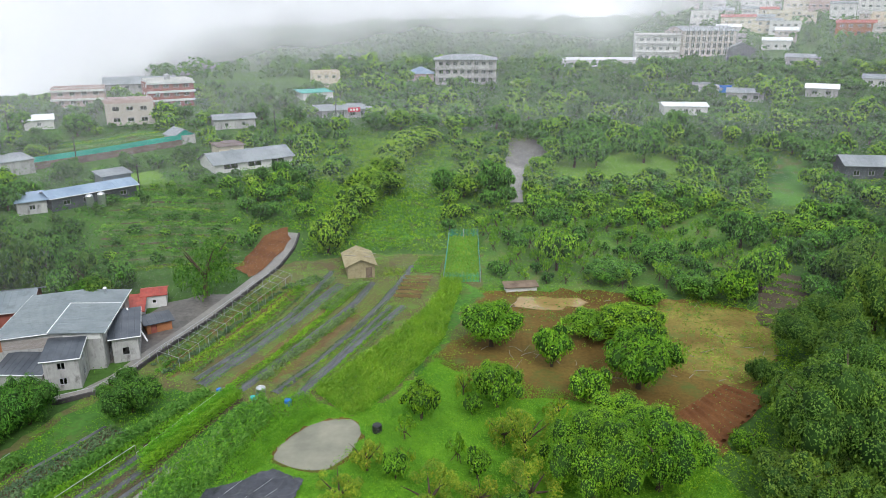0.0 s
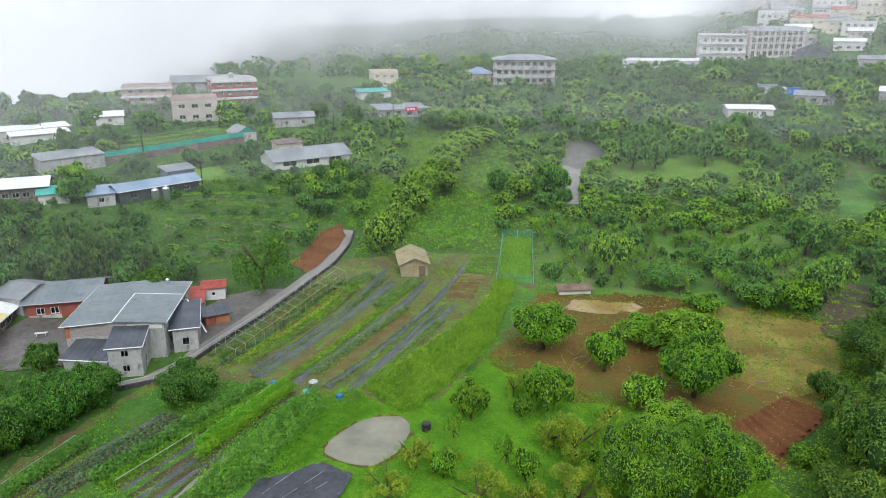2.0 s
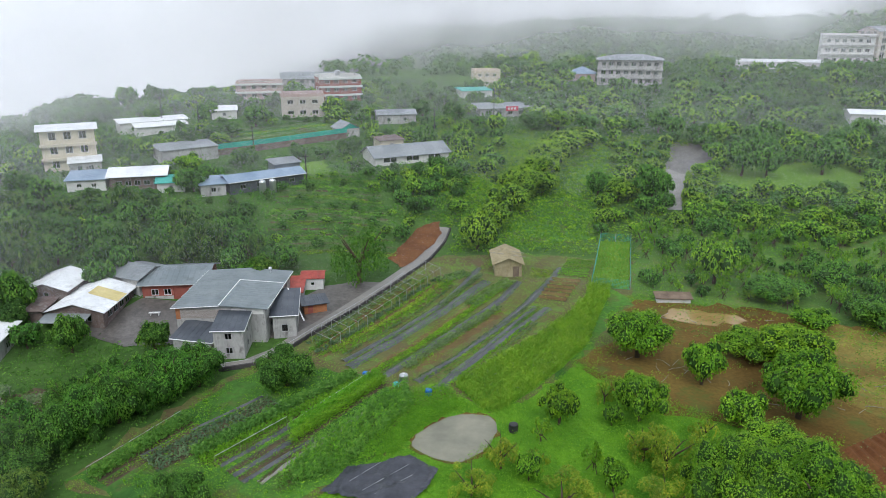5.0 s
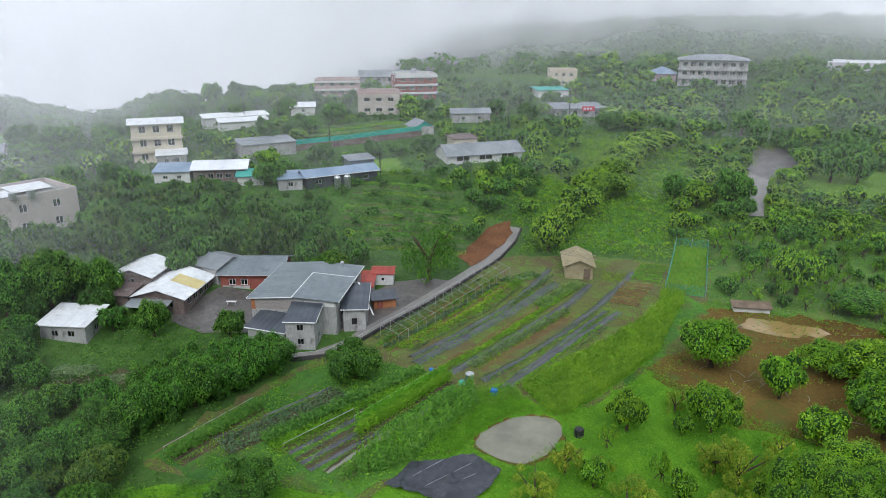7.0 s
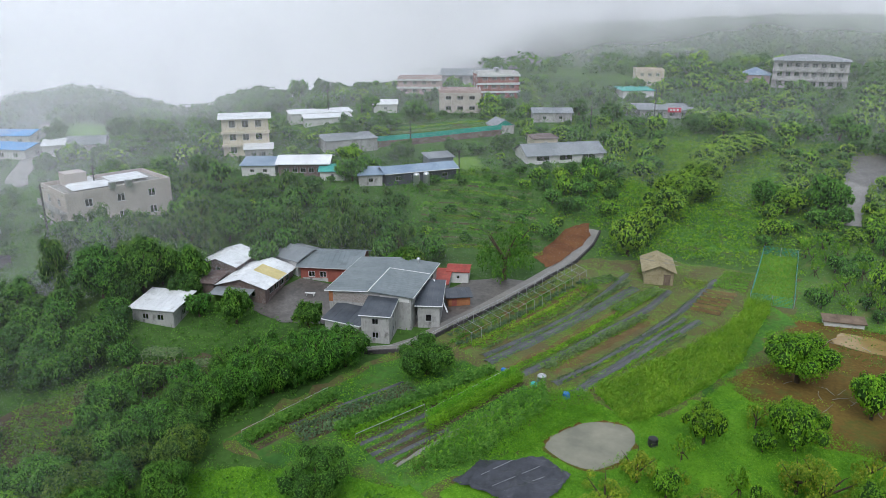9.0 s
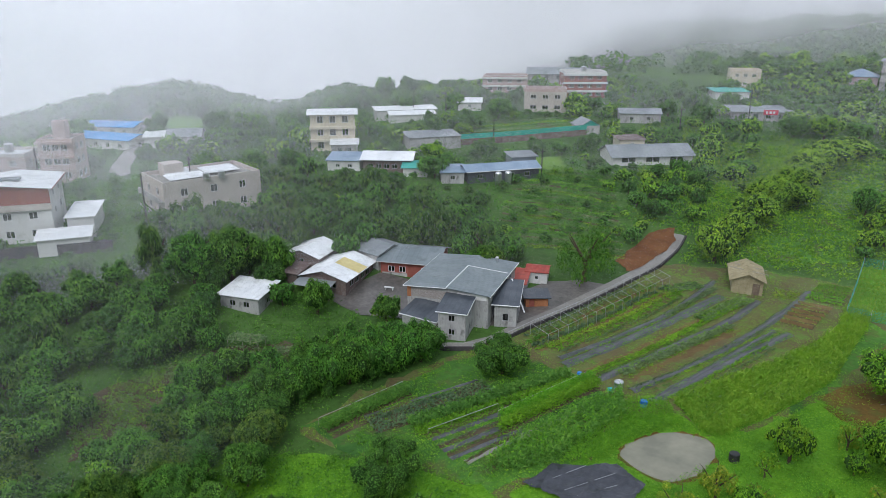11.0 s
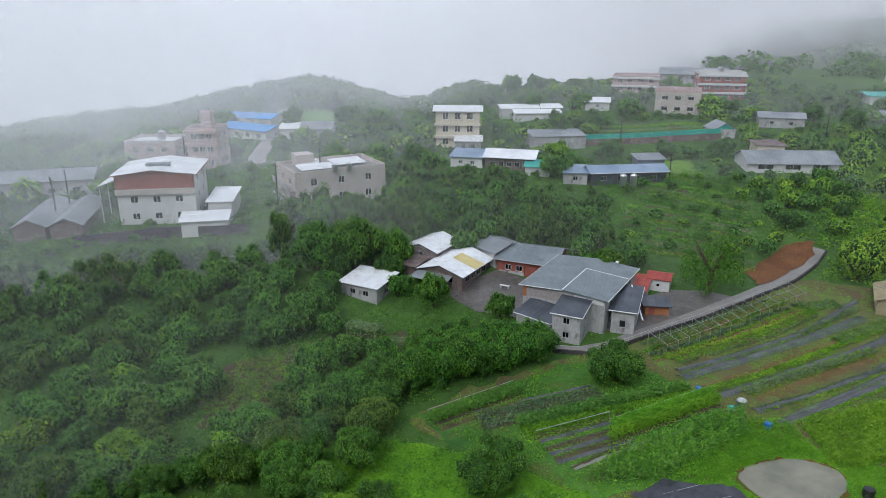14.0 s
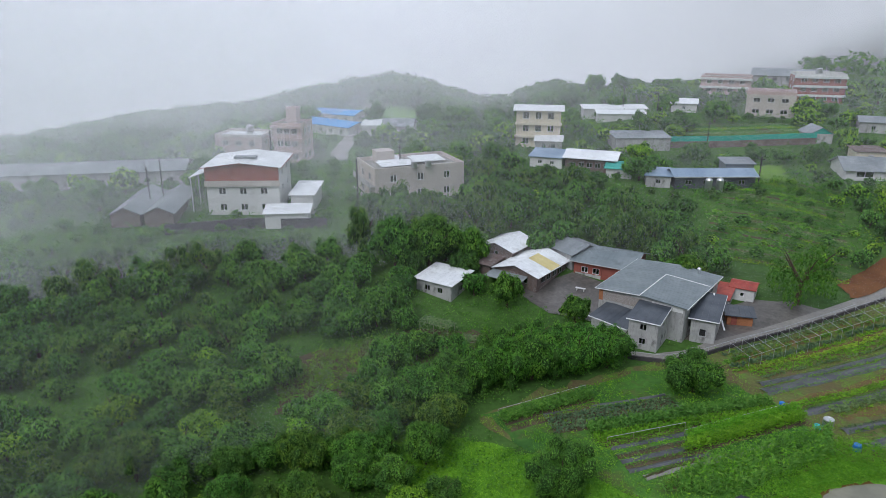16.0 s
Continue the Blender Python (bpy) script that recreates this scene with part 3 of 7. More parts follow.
for k, (line, w) in enumerate(MULCH):
    strip("mulch_strip", "long strip of black plastic mulch film between crops", "mulch film", line, w * 1.25, M_MULCH, 0.07, 0.16, seed=20 + k)
G1, G2, G3, G4 = [(-25.4, 75.7), (-21.9, 83.7), (-18.2, 95), (-14.3, 105.9)], [(-21.9, 77.7), (-19.1, 85), (-16.2, 92.3), (-13.3, 99.4)], [(-18.9, 75.2), (-16.1, 81.1), (-12.6, 89.6), (-8.2, 100.8)], [(-15.6, 74.8), (-12.1, 84.1), (-8, 95.3)]
L1, L2, L3, U1, U2, C1 = [(-31.6, 79.9), (-27.8, 89.3), (-25.1, 97.1), (-22.3, 106.8)], [(-34.5, 79), (-31.3, 88.1), (-28.4, 97.7), (-25.1, 106.8)], [(-36, 81.4), (-33.8, 89.5), (-31.3, 98.5), (-28, 105.8)], [(-22.1, 98.1), (-20.2, 104.2), (-18.1, 111.2)], [(-24.5, 106.7), (-20.5, 111.1)], [(-17.6, 99.3), (-15.6, 104.4), (-13.1, 109.9)]
for line, w in ((shift(G1, -1.0), 0.8), (shift(G2, 1.3), 1.1), (shift(L2, 1.2), 0.7), (shift(L3, 0.9), 0.8)):
    strip("bare_soil", "strip of bare ochre soil between crops", "soil", line, w, M_OCHRE, 0.045, 0.05, seed=33, wob=0.35)
# crop rows: line, width, height, leaf, leaf size, rows, share that grew, leaves on a plant
for line, w, h, m, sz, rows, share_up, per in (
    (G1, 1.1, 0.3, L_BRIGHT, 0.24, 2, 0.9, 10), (shift(G1, 0.9)[:3], 0.5, 0.2, L_MID, 0.2, 1, 0.7, 7), (C1, 2.2, 0.35, L_PALE, 0.34, 4, 0.8, 10), (C1, 2.2, 0.3, L_GRASS, 0.28, 4, 0.7, 8),
    (G2, 0.9, 0.3, L_PALE, 0.36, 2, 0.62, 10), (shift(G2, 0.7), 0.5, 0.2, L_BRIGHT, 0.22, 1, 0.4, 6), (G3, 0.4, 0.22, L_BRIGHT, 0.22, 1, 0.75, 8), (G4, 0.45, 0.25, L_GRASS, 0.24, 1, 0.8, 9),
    (shift(G3, 0.9), 0.4, 0.2, L_MID, 0.2, 1, 0.5, 6), (L1, 1.5, 0.3, L_GRASS, 0.24, 3, 0.6, 7), (shift(L1, -1.1), 0.7, 0.4, L_TALL, 0.28, 2, 0.6, 8),
    (L2, 0.9, 0.45, L_BLUEGREEN, 0.4, 2, 0.5, 10), (shift(L2, -1.4), 0.6, 0.4, L_MID, 0.3, 2, 0.4, 8), (L3, 0.9, 0.4, L_PALE, 0.3, 2, 0.35, 8),
    (shift(L1, 0.9), 0.5, 0.3, L_PALE, 0.28, 1, 0.7, 8), (shift(L2, 0.8), 0.5, 0.35, L_GRASS, 0.26, 1, 0.6, 8), (shift(L3, -0.9), 0.6, 0.35, L_BLUEGREEN, 0.3, 2, 0.5, 8), (shift(G2, -0.8), 0.4, 0.25, L_GRASS, 0.22, 1, 0.8, 8),
    (shift(G4, 0.9), 0.5, 0.25, L_PALE, 0.26, 1, 0.7, 8), (shift(G3, -0.8), 0.4, 0.22, L_PALE, 0.24, 1, 0.6, 8),
    (U1, 0.9, 0.25, L_PALE, 0.3, 2, 0.85, 9), (U2, 2.6, 0.35, L_PALE, 0.34, 4, 0.75, 9), (U2, 2.8, 0.3, L_GRASS, 0.28, 4, 0.6, 7)):
    P = sow_line(line, w, 0.34, rng, rows)
    P = P[rng.random(len(P)) < share_up * 1.2]
    plants_on("vegetable_row", "row of leafy green vegetables in the field", "vegetables", P, h * (0.7 + 0.6 * rng.random(len(P))), m, rng, per * 2, sz * 0.86, 0.13, 0.3, 0.6)
# weeds over the farm soil
P = sow_poly(FARM, 0.34, rng)
P = P[~in_poly(P[:, 0], P[:, 1], WATER)]
Q = P[noise_mask(P, 0.16, -0.1)]
plants_on("weeds", "patchy low green weeds between the beds", "weeds", Q, 0.08 + 0.14 * rng.random(len(Q)), L_GRASS, rng, 4, 0.13, 0.16, 0.2, 0.5, 0.04)
Q = P[noise_mask(P, 0.11, 0.25)]
plants_on("weeds", "patchy yellowing weeds between the beds", "weeds", Q, 0.08 + 0.14 * rng.random(len(Q)), L_TALL, rng, 4, 0.13, 0.16, 0.2, 0.4, 0.04)
for k, (line, w) in enumerate(MULCH):
    for u in (-0.5, 0.5) if k != 1 else (-0.55, 0.05, 0.5):
        P = sow_line(shift(line, u * w), 0.15, 0.36, rng)
        P = P[noise_mask(P, 0.12, -0.45) & (rng.random(len(P)) < 0.8)]
        plants_on("vegetable_row", "thin row of seedlings along the mulch film", "vegetables", P, 0.14 + 0.14 * rng.random(len(P)), (L_BLUEGREEN, L_GRASS, L_PALE)[k % 3], rng, 7, 0.17, 0.1, 0.2, 0.6, 0.12)

TALL = [(-15.1, 74.6), (-10.6, 69.5), (-8.7, 69.9), (-5.7, 75.9), (-3.2, 80.9), (0.2, 89.6), (1.1, 97.3), (2.9, 107.6), (3.2, 113.8), (-0, 114.3), (-0.8, 104.6), (-3.3, 97.5), (-6.9, 89.6), (-11.6, 81.5)]
patch("fodder_ground", "pale grassy ground under the fodder grass", "grass", TALL, M_LAWN, 0.055, 2.0, 0.2, seed=34)
P = sow_poly(TALL, 0.27, rng)
plants_on("tall_grass_field", "dense field of tall yellow-green fodder grass", "tall grass", P, 0.45 + 0.8 * rng.random(len(P)), L_FODDER, rng, 12, 0.5, 0.14, 1.3, 0.11)
P = P[rng.random(len(P)) < 0.03]
plants_on("grass_plumes", "pale seed plumes above the fodder grass", "grass", P, np.full(len(P), 1.5), L_PALE, rng, 5, 0.3, 0.12, 1.3, 0.2)
BROWN, GREEN, LIMEBED = [(-7.9, 104.1), (-6.3, 113.7), (-1.6, 113.8), (-3.7, 103.8)], [(-5.6, 114.8), (-0.9, 114.4), (-0.1, 123.2), (-4, 122.9)], [(-10.1, 112.9), (-10, 116.4), (-6, 116.6), (-6.8, 113.1)]
patch("seed_bed", "brown ridged seed bed with small seedlings", "seed bed", BROWN, M_BEDSOIL, 0.05, 1.2, 0.15)
for k in range(6):
    f = (k + 0.5) / 6
    a = Vector(BROWN[0]).lerp(Vector(BROWN[1]), f)
    b = Vector(BROWN[3]).lerp(Vector(BROWN[2]), f)
    strip("soil_ridge", "raised ridge of brown soil", "soil ridge", [a, b], 1.0, M_OCHRE, 0.08, 0.3, seed=70 + k)
    P = sow_line([a, b], 0.5, 0.5, rng)
    plants_on("seedling_row", "row of seedlings in brown soil", "vegetables", P, np.full(len(P), 0.42), L_TALL, rng, 4, 0.2, 0.1, 0.3, 0.5, 0.2)
for k in range(7):
    f = (k + 0.5) / 7
    a, b = Vector(GREEN[0]).lerp(Vector(GREEN[3]), f), Vector(GREEN[1]).lerp(Vector(GREEN[2]), f)
    P = sow_line([a, b], 0.8, 0.3, rng, 2)
    plants_on("vegetable_row", "row of bright green vegetables near the hut", "vegetables", P, np.full(len(P), 0.3), L_GRASS, rng, 9, 0.28, 0.1, 0.4)
P = sow_poly(LIMEBED, 0.5, rng)
plants_on("vegetable_row", "bed of yellow-green vegetables near the hut", "vegetables", P, np.full(len(P), 0.3), L_TALL, rng, 10, 0.3, 0.14, 0.4)

# front beds on the near slope
BA, BB, BC, BD = [(-46.6, 51.1), (-42.6, 61.7)], [(-42.2, 53.9), (-34.8, 66.8)], [(-37.8, 55.6), (-27, 73.6)], [(-35.9, 55), (-31.2, 63.5)]
HA, HB = [(-29.3, 59.5), (-23.6, 73.3)], [(-30, 61.4), (-24.7, 74.4)]
MA, MB, PB = [(-35.1, 54.9), (-30.8, 62.7)], [(-29.9, 53.1), (-27.3, 59.8)], [(-29.9, 53.1), (-23.4, 67)]
for line, w, h, m, sz, rows, per, sp in (
    (BA, 1.6, 1.1, L_CORN, 0.5, 4, 16, 0.16), (shift(BA, 1.7), 0.7, 0.25, L_BRIGHT, 0.25, 2, 7, 0.12), (shift(BB, -0.7), 1.5, 0.4, L_BLUEGREEN, 0.6, 3, 5, 0.1), (shift(BB, 0.9), 1.5, 0.4, L_BLUEGREEN, 0.6, 3, 5, 0.1),
    (shift(BC, -0.6), 1.6, 1.1, L_CORN, 0.62, 4, 15, 0.16), (shift(BC, 0.9), 1.1, 0.7, L_GRASS, 0.5, 3, 12, 0.14), (BD, 1.3, 0.35, L_GRASS, 0.28, 3, 10, 0.14),
    (HA, 1.0, 1.4, L_GRASS, 0.36, 3, 30, 0.14), (HB, 0.9, 1.4, L_GRASS, 0.36, 3, 30, 0.14), (MB, 0.5, 0.3, L_MID, 0.28, 1, 8, 0.08), (shift(MA, 1.5), 0.5, 0.3, L_BLUEGREEN, 0.28, 1, 8, 0.08), (shift(MA, 3.3), 0.5, 0.3, L_MID, 0.28, 1, 8, 0.08)):
    strip("bed_soil", "raised bed of dark damp soil", "bed", line, w + 0.5, M_BEDSOIL, 0.06, 0.1, seed=60)
    P = sow_line(line, w, 0.3, rng, rows)
    plants_on("vegetable_row", "bushy row of vegetables on the near slope", "vegetables", P, h * (0.8 + 0.3 * rng.random(len(P))), m, rng, int(per * 1.7), sz * 0.62, sp, 0.7, 0.45)
for k, (line, w) in enumerate(((MA, 0.9), (shift(MA, 2.4), 0.8), (shift(MA, 4.0), 0.7), (PB, 0.9), (shift(BB, -2.2), 0.5))):
    strip("mulch_strip", "strip of black plastic mulch film on the slope", "mulch film", line, w, M_MULCH if k != 3 else M_WETROAD, 0.08, 0.08, seed=40 + k)
for line in (shift(BA, -1.2), shift(MA, -0.7), shift(HB, -0.8)):
    bm = bmesh.new()
    a, c = line[0], line[-1]
    rod(bm, (*a, gz(*a) + 0.9), (*c, gz(*c) + 0.9), 0.03, 5)
    ob = thing("water_pipe", "thin pale irrigation pipe along a bed", "pipe", Matrix())
    part("tube", bm, M_PIPE, ob)
    for u in (0.0, 0.33, 0.66, 1.0):
        x, y = a[0] + (c[0] - a[0]) * u, a[1] + (c[1] - a[1]) * u
        bm = bmesh.new()
        rod(bm, (x, y, gz(x, y) - 0.1), (x, y, gz(x, y) + 0.9), 0.025, 5)
        part("stake", bm, M_STAKE, ob)
CORN = [(-28.1, 51.7), (-26.6, 59.8), (-20.7, 72.7), (-18.5, 69.1), (-22.2, 56.2)]
P = sow_poly(CORN, 0.42, rng, 0.25)
plants_on("maize_field", "dense stand of young maize", "maize", P, 1.1 + 0.5 * rng.random(len(P)), L_CORN, rng, 16, 0.52, 0.15, 0.8, 0.2)
P = P[rng.random(len(P)) < 0.6]
plants_on("maize_tops", "fresh bright top leaves of the maize", "maize", P, np.full(len(P), 1.75), L_GRASS, rng, 5, 0.4, 0.12, 1.0, 0.2, 0.5)
BANK = [(-19.5, 72), (-16, 74), (-12.5, 69.8), (-14.5, 68.8), (-17.6, 62.5), (-18, 59.5), (-21.5, 57.6), (-20.5, 65)]
POND = rounded([(-17.3, 61.3), (-16.4, 64.6), (-14.6, 67.2), (-12.1, 68.7), (-9.9, 68.8), (-8.5, 66.2), (-9.1, 62.6), (-10.3, 60.6), (-11.7, 59), (-14.6, 59.7)])
P = sow_poly(BANK, 0.22, rng)
P = P[~in_poly(P[:, 0], P[:, 1], POND)]
plants_on("bank_grass", "thick bright grass on the pond bank", "grass", P, np.full(len(P), 0.8), L_GRASS, rng, 9, 0.2, 0.16, 0.5, 0.4)

# pond, tarpaulin
patch("pond_shore", "muddy rim of the pond", "mud", [(x * 1.0 + (x + 13) * 0.06, y + (y - 63) * 0.06) for x, y in POND], M_SOIL, 0.075, 2.0, 0.5, seed=5)
pond = patch("pond", "small murky grey-brown farm pond", "pond", POND, M_POND, 0.11, 2.0, 0.2, seed=6)
keep_out(POND, 2.0, 4.0)
TARP = [(-22.2, 56.4), (-19, 57.6), (-16.5, 59.3), (-13.1, 57.6), (-13.6, 54.4), (-15.6, 51.6), (-19.4, 52), (-23.6, 52.6), (-22.6, 54.4)]


def tarpaulin():
    r = np.random.default_rng(3)
    xs, ys = [p[0] for p in TARP], [p[1] for p in TARP]
    n = 80
    X, Y = np.meshgrid(np.linspace(min(xs), max(xs), n), np.linspace(min(ys), max(ys), n))
    Z = terr(X, Y) + 0.22
    for k in range(9):
        a, f, ph = r.uniform(0, math.pi), r.uniform(0.8, 2.4), r.uniform(0, 6)
        Z += 0.11 * (1 - np.abs(np.sin((X * math.cos(a) + Y * math.sin(a) + 0.3 * np.sin(X * 1.7 + ph)) * f * 0.6 + ph))) ** 3
    ok = in_poly(X, Y, TARP)
    i, j = np.meshgrid(np.arange(n - 1), np.arange(n - 1), indexing="ij")
    F = np.stack([i * n + j, i * n + j + 1, (i + 1) * n + j + 1, (i + 1) * n + j], -1).reshape(-1, 4)
    F = F[ok.ravel()[F].all(1)]
    me = raw_mesh("sheet", np.stack([X, Y, Z], -1).reshape(-1, 3), F, [M_TARP])
    me.polygons.foreach_set("use_smooth", np.ones(len(me.polygons), bool))
    ob = thing("tarpaulin", "wrinkled black tarpaulin spread on the grass", "tarpaulin", Matrix())
    share("sheet", me, ob)
    for a, b in (((-19.5, 53.2), (-16.2, 57.6)), ((-18.2, 52.9), (-15.4, 56.2)), ((-21.2, 54.2), (-19.0, 57.4))):
        bm = bmesh.new()
        rod(bm, (*a, gz(*a) + 0.4), (*b, gz(*b) + 0.42), 0.02)
        part("pole", bm, M_PIPE, ob, "thin pale pole weighing the sheet down")


tarpaulin()
keep_out(TARP, 1.0, 3.0)

# brown orchard soil, tilled plot, muddy pool
SOILAREA = [(-1.5, 84), (4, 92), (7.5, 107.5), (24, 107), (36, 104), (49, 98), (42, 81), (35, 74), (28, 62), (25, 71), (6, 74)]
patch("orchard_soil", "bare brown orchard soil with thin weeds", "soil", SOILAREA, M_SOIL, 0.075, 2.0, 1.2, seed=7)
TILLED = [(26.2, 70), (33.7, 76.4), (37.7, 72.9), (27.5, 62.2)]
patch("tilled_plot", "freshly tilled red-brown plot with furrows", "tilled plot", TILLED, M_REDSOIL, 0.12, 1.2, 0.2, seed=8)
for k in range(9):
    f = (k + 0.5) / 9
    a = Vector(TILLED[1]).lerp(Vector(TILLED[0]), f)
    b = Vector(TILLED[2]).lerp(Vector(TILLED[3]), f)
    a, b = a.lerp(b, 0.04), b.lerp(a, 0.05)
    strip("soil_ridge", "raised ridge of freshly tilled red-brown soil", "soil ridge", [a, b], 0.95, M_REDSOIL, 0.1, 0.32, seed=80 + k)
    P = sow_line([a, b], 0.2, 0.8, rng)
    P = P[rng.random(len(P)) < 0.6]
    plants_on("seedling_row", "row of small pale seedlings on a ridge", "vegetables", P, np.full(len(P), 0.2), L_PALE, rng, 4, 0.17, 0.06, 0.3, 0.6, 0.38)
keep_out(TILLED, 1.5, 6.0)
MUD = rounded([(10.5, 102.5), (14.5, 105.3), (23.0, 102), (21, 99.4), (13, 99.8)])
patch("mud_pool", "shallow ochre muddy pool", "pool", MUD, M_MUD, 0.13, 2.0, 1.0, seed=9)
keep_out(MUD, 1.0, 5.0)
keep_out([(26, 72), (34, 102), (48, 97), (42, 81), (35, 74)], 0.0)
keep_out([(9, 98), (22, 96), (24, 106), (9, 107)], 0.0, 3.0)
P = sow_poly(SOILAREA, 1.1, rng)
P = P[noise_mask(P, 0.09, 0.08)]
plants_on("weeds", "thin straw-coloured weeds on orchard soil", "weeds", P, np.full(len(P), 0.2), L_TALL, rng, 5, 0.3, 0.3, 0.2, 0.35)
P = sow_poly(SOILAREA, 0.9, rng)
P = P[noise_mask(P, 0.05, 0.5)]
plants_on("weeds", "patches of low green weeds on orchard soil", "weeds", P, np.full(len(P), 0.15), L_MID, rng, 6, 0.24, 0.3, 0.2, 0.5)
# fallen branches and cut stalks lying on the soil
for k in range(46):
    x, y = rng.uniform(4, 44), rng.uniform(76, 104)
    if not in_poly(np.array([x]), np.array([y]), SOILAREA)[0]:
        continue
    an, ln = rng.uniform(0, math.pi), rng.uniform(0.7, 2.6)
    p = [Vector((x, y))]
    for s in range(3):
        an += rng.normal() * 0.3
        p.append(p[-1] + Vector((math.cos(an), math.sin(an))) * ln / 3)
    bm = bmesh.new()
    for s in range(3):
        rod(bm, (p[s].x, p[s].y, gz(p[s].x, p[s].y) + 0.15 + 0.03 * s), (p[s + 1].x, p[s + 1].y, gz(p[s + 1].x, p[s + 1].y) + 0.18 + 0.03 * s), 0.045 - 0.01 * s, 5)
    branch = thing("fallen_branch", "pale dry branch lying on the orchard soil", "branch", Matrix(), group="fallen branches")
    part("stem", bm, M_STAKE, branch)
ORCH = [(6.2, 106), (37, 105.5), (50, 118), (62.4, 128.3), (62, 143), (8.8, 143)]
patch("orchard_grass", "pale green orchard grass", "grass", ORCH, surface("orchard_grass", (0.06, 0.145, 0.022), (0.125, 0.23, 0.04), 0.08, 2.0, 0.9, 0.1, stain=(0.15, 0.17, 0.05)), 0.06, 3.0, 1.5, seed=10)
NETP = [(0.1, 110.9), (6, 111), (6.7, 133.5), (1.2, 133.4)]
patch("netted_plot", "bright grass plot inside a net fence", "grass plot", NETP, M_LAWN, 0.1, 2.0, 0.1, seed=12)
keep_out(NETP, 0.5, 3.0)
P = sow_poly(NETP, 0.5, rng)
plants_on("plot_grass", "tall grass inside the net fence", "grass", P, np.full(len(P), 0.6), L_TALL, rng, 7, 0.45, 0.2, 1.2, 0.15)
P = sow_poly(PONDSIDE, 0.3, rng)
P = P[~in_poly(P[:, 0], P[:, 1], WATER) & ~in_poly(P[:, 0], P[:, 1], TARP)]
plants_on("meadow_grass", "lush uneven grass and creepers", "grass", P, 0.1 + 0.5 * rng.random(len(P)) ** 2, L_GRASS, rng, 6, 0.17, 0.22, 0.4, 0.5)

# lane with its kerb wall, yard, far drive
ROAD = [(-49.5, 72.3), (-45.6, 73.1), (-42.4, 74.9), (-40.2, 78.5), (-38.3, 85.6), (-34.2, 98.4), (-32.6, 103.3), (-29.1, 115.4), (-28.3, 124.5), (-28.5, 129.8)]
strip("lane", "narrow wet concrete farm lane", "road", ROAD, 2.0, M_WETROAD, 0.12, 0.03, wob=0.02)
LOW = shift(ROAD, 1.4)


def kerb_wall():
    pts = resample(LOW, 2.0)
    ob = thing("lane_kerb", "low stained concrete kerb wall beside the lane", "kerb wall", Matrix(), kind="structure")
    for a, b in zip(pts, pts[1:]):
        bm = bmesh.new()
        d = (b - a).normalized()
        n = Vector((d.y, -d.x)) * 0.12
        za, zb = gz(a.x, a.y), gz(b.x, b.y)
        v = [bm.verts.new((p.x + s * n.x, p.y + s * n.y, z + h)) for p, z in ((a, za), (b, zb)) for s in (-1, 1) for h in (-0.6, 0.55)]
        for f in ((0, 1, 3, 2), (4, 6, 7, 5), (0, 4, 5, 1), (2, 3, 7, 6), (1, 5, 7, 3), (0, 2, 6, 4)):
            bm.faces.new([v[i] for i in f])
        part("wall_section", bm, M_DARKWALL, ob)
    rail = thing("lane_rail", "thin galvanised pipe rail above the lane kerb", "railing", Matrix())
    pts = pts[: len(pts) * 2 // 3]
    for k, (a, b) in enumerate(zip(pts, pts[1:])):
        bm = bmesh.new()
        rod(bm, (a.x, a.y, gz(a.x, a.y) + 0.3), (a.x, a.y, gz(a.x, a.y) + 1.15), 0.03)
        part("post", bm, M_PIPE, rail)
        bm = bmesh.new()
        rod(bm, (a.x, a.y, gz(a.x, a.y) + 1.1), (b.x, b.y, gz(b.x, b.y) + 1.1), 0.035)
        part("pipe", bm, M_PIPE, rail)


kerb_wall()
YARD = [(-68, 77), (-60.5, 75.5), (-54, 78), (-56, 90), (-66, 88)]
patch("yard", "wet dark concrete farmyard", "yard", YARD, M_WETYARD, 0.1, 3.0, 0.2, seed=13)
keep_out(YARD, 0.0, 3.0)
APRON = [(-44, 82), (-37.5, 84), (-33, 98), (-33, 104), (-38, 103), (-42, 100), (-44, 93)]
patch("yard_apron", "wet concrete apron beside the farmhouse", "yard", APRON, M_WETYARD, 0.09, 3.0, 0.3, seed=14)
keep_out(APRON, 0.0, 2.0)
keep_out([(p[0] - 2, p[1]) for p in ROAD] + [(p[0] + 3, p[1]) for p in ROAD[::-1]], 0.5)
SLOPE = [(-34.9, 113.8), (-33.4, 127.3), (-30.2, 132.2), (-28.4, 127), (-29.8, 115.8), (-31.7, 109.9)]
patch("tilled_slope", "bare red-brown tilled slope above the lane", "tilled plot", SLOPE, M_REDSOIL, 0.15, 1.2, 0.4, seed=15, ridges=(-10, 1.6, 0.15))
keep_out(SLOPE, 1.0, 6.0)
patch("drive", "wet grey concrete drive", "road", [(13.7, 153.2), (17.7, 153.6), (20.9, 181.0), (16.1, 182.5)], M_WETROAD, 0.15, 3.0, 0.15, seed=16)
patch("drive_yard", "dark wet yard at the head of the drive", "yard", [(16.1, 182.8), (19.3, 179.0), (24.7, 178.4), (28.0, 188.2), (28.0, 205.7), (19.5, 206.4)], M_WETYARD, 0.16, 3.0, 0.5, seed=16)
keep_out([(14, 150), (18.5, 150), (22, 178), (27, 179), (29, 200), (20, 202), (17.5, 181)], 0.5, 5.0)
P = sow_line([(18.5, 154.3), (21.5, 178.5)], 1.3, 0.4, rng, 3)
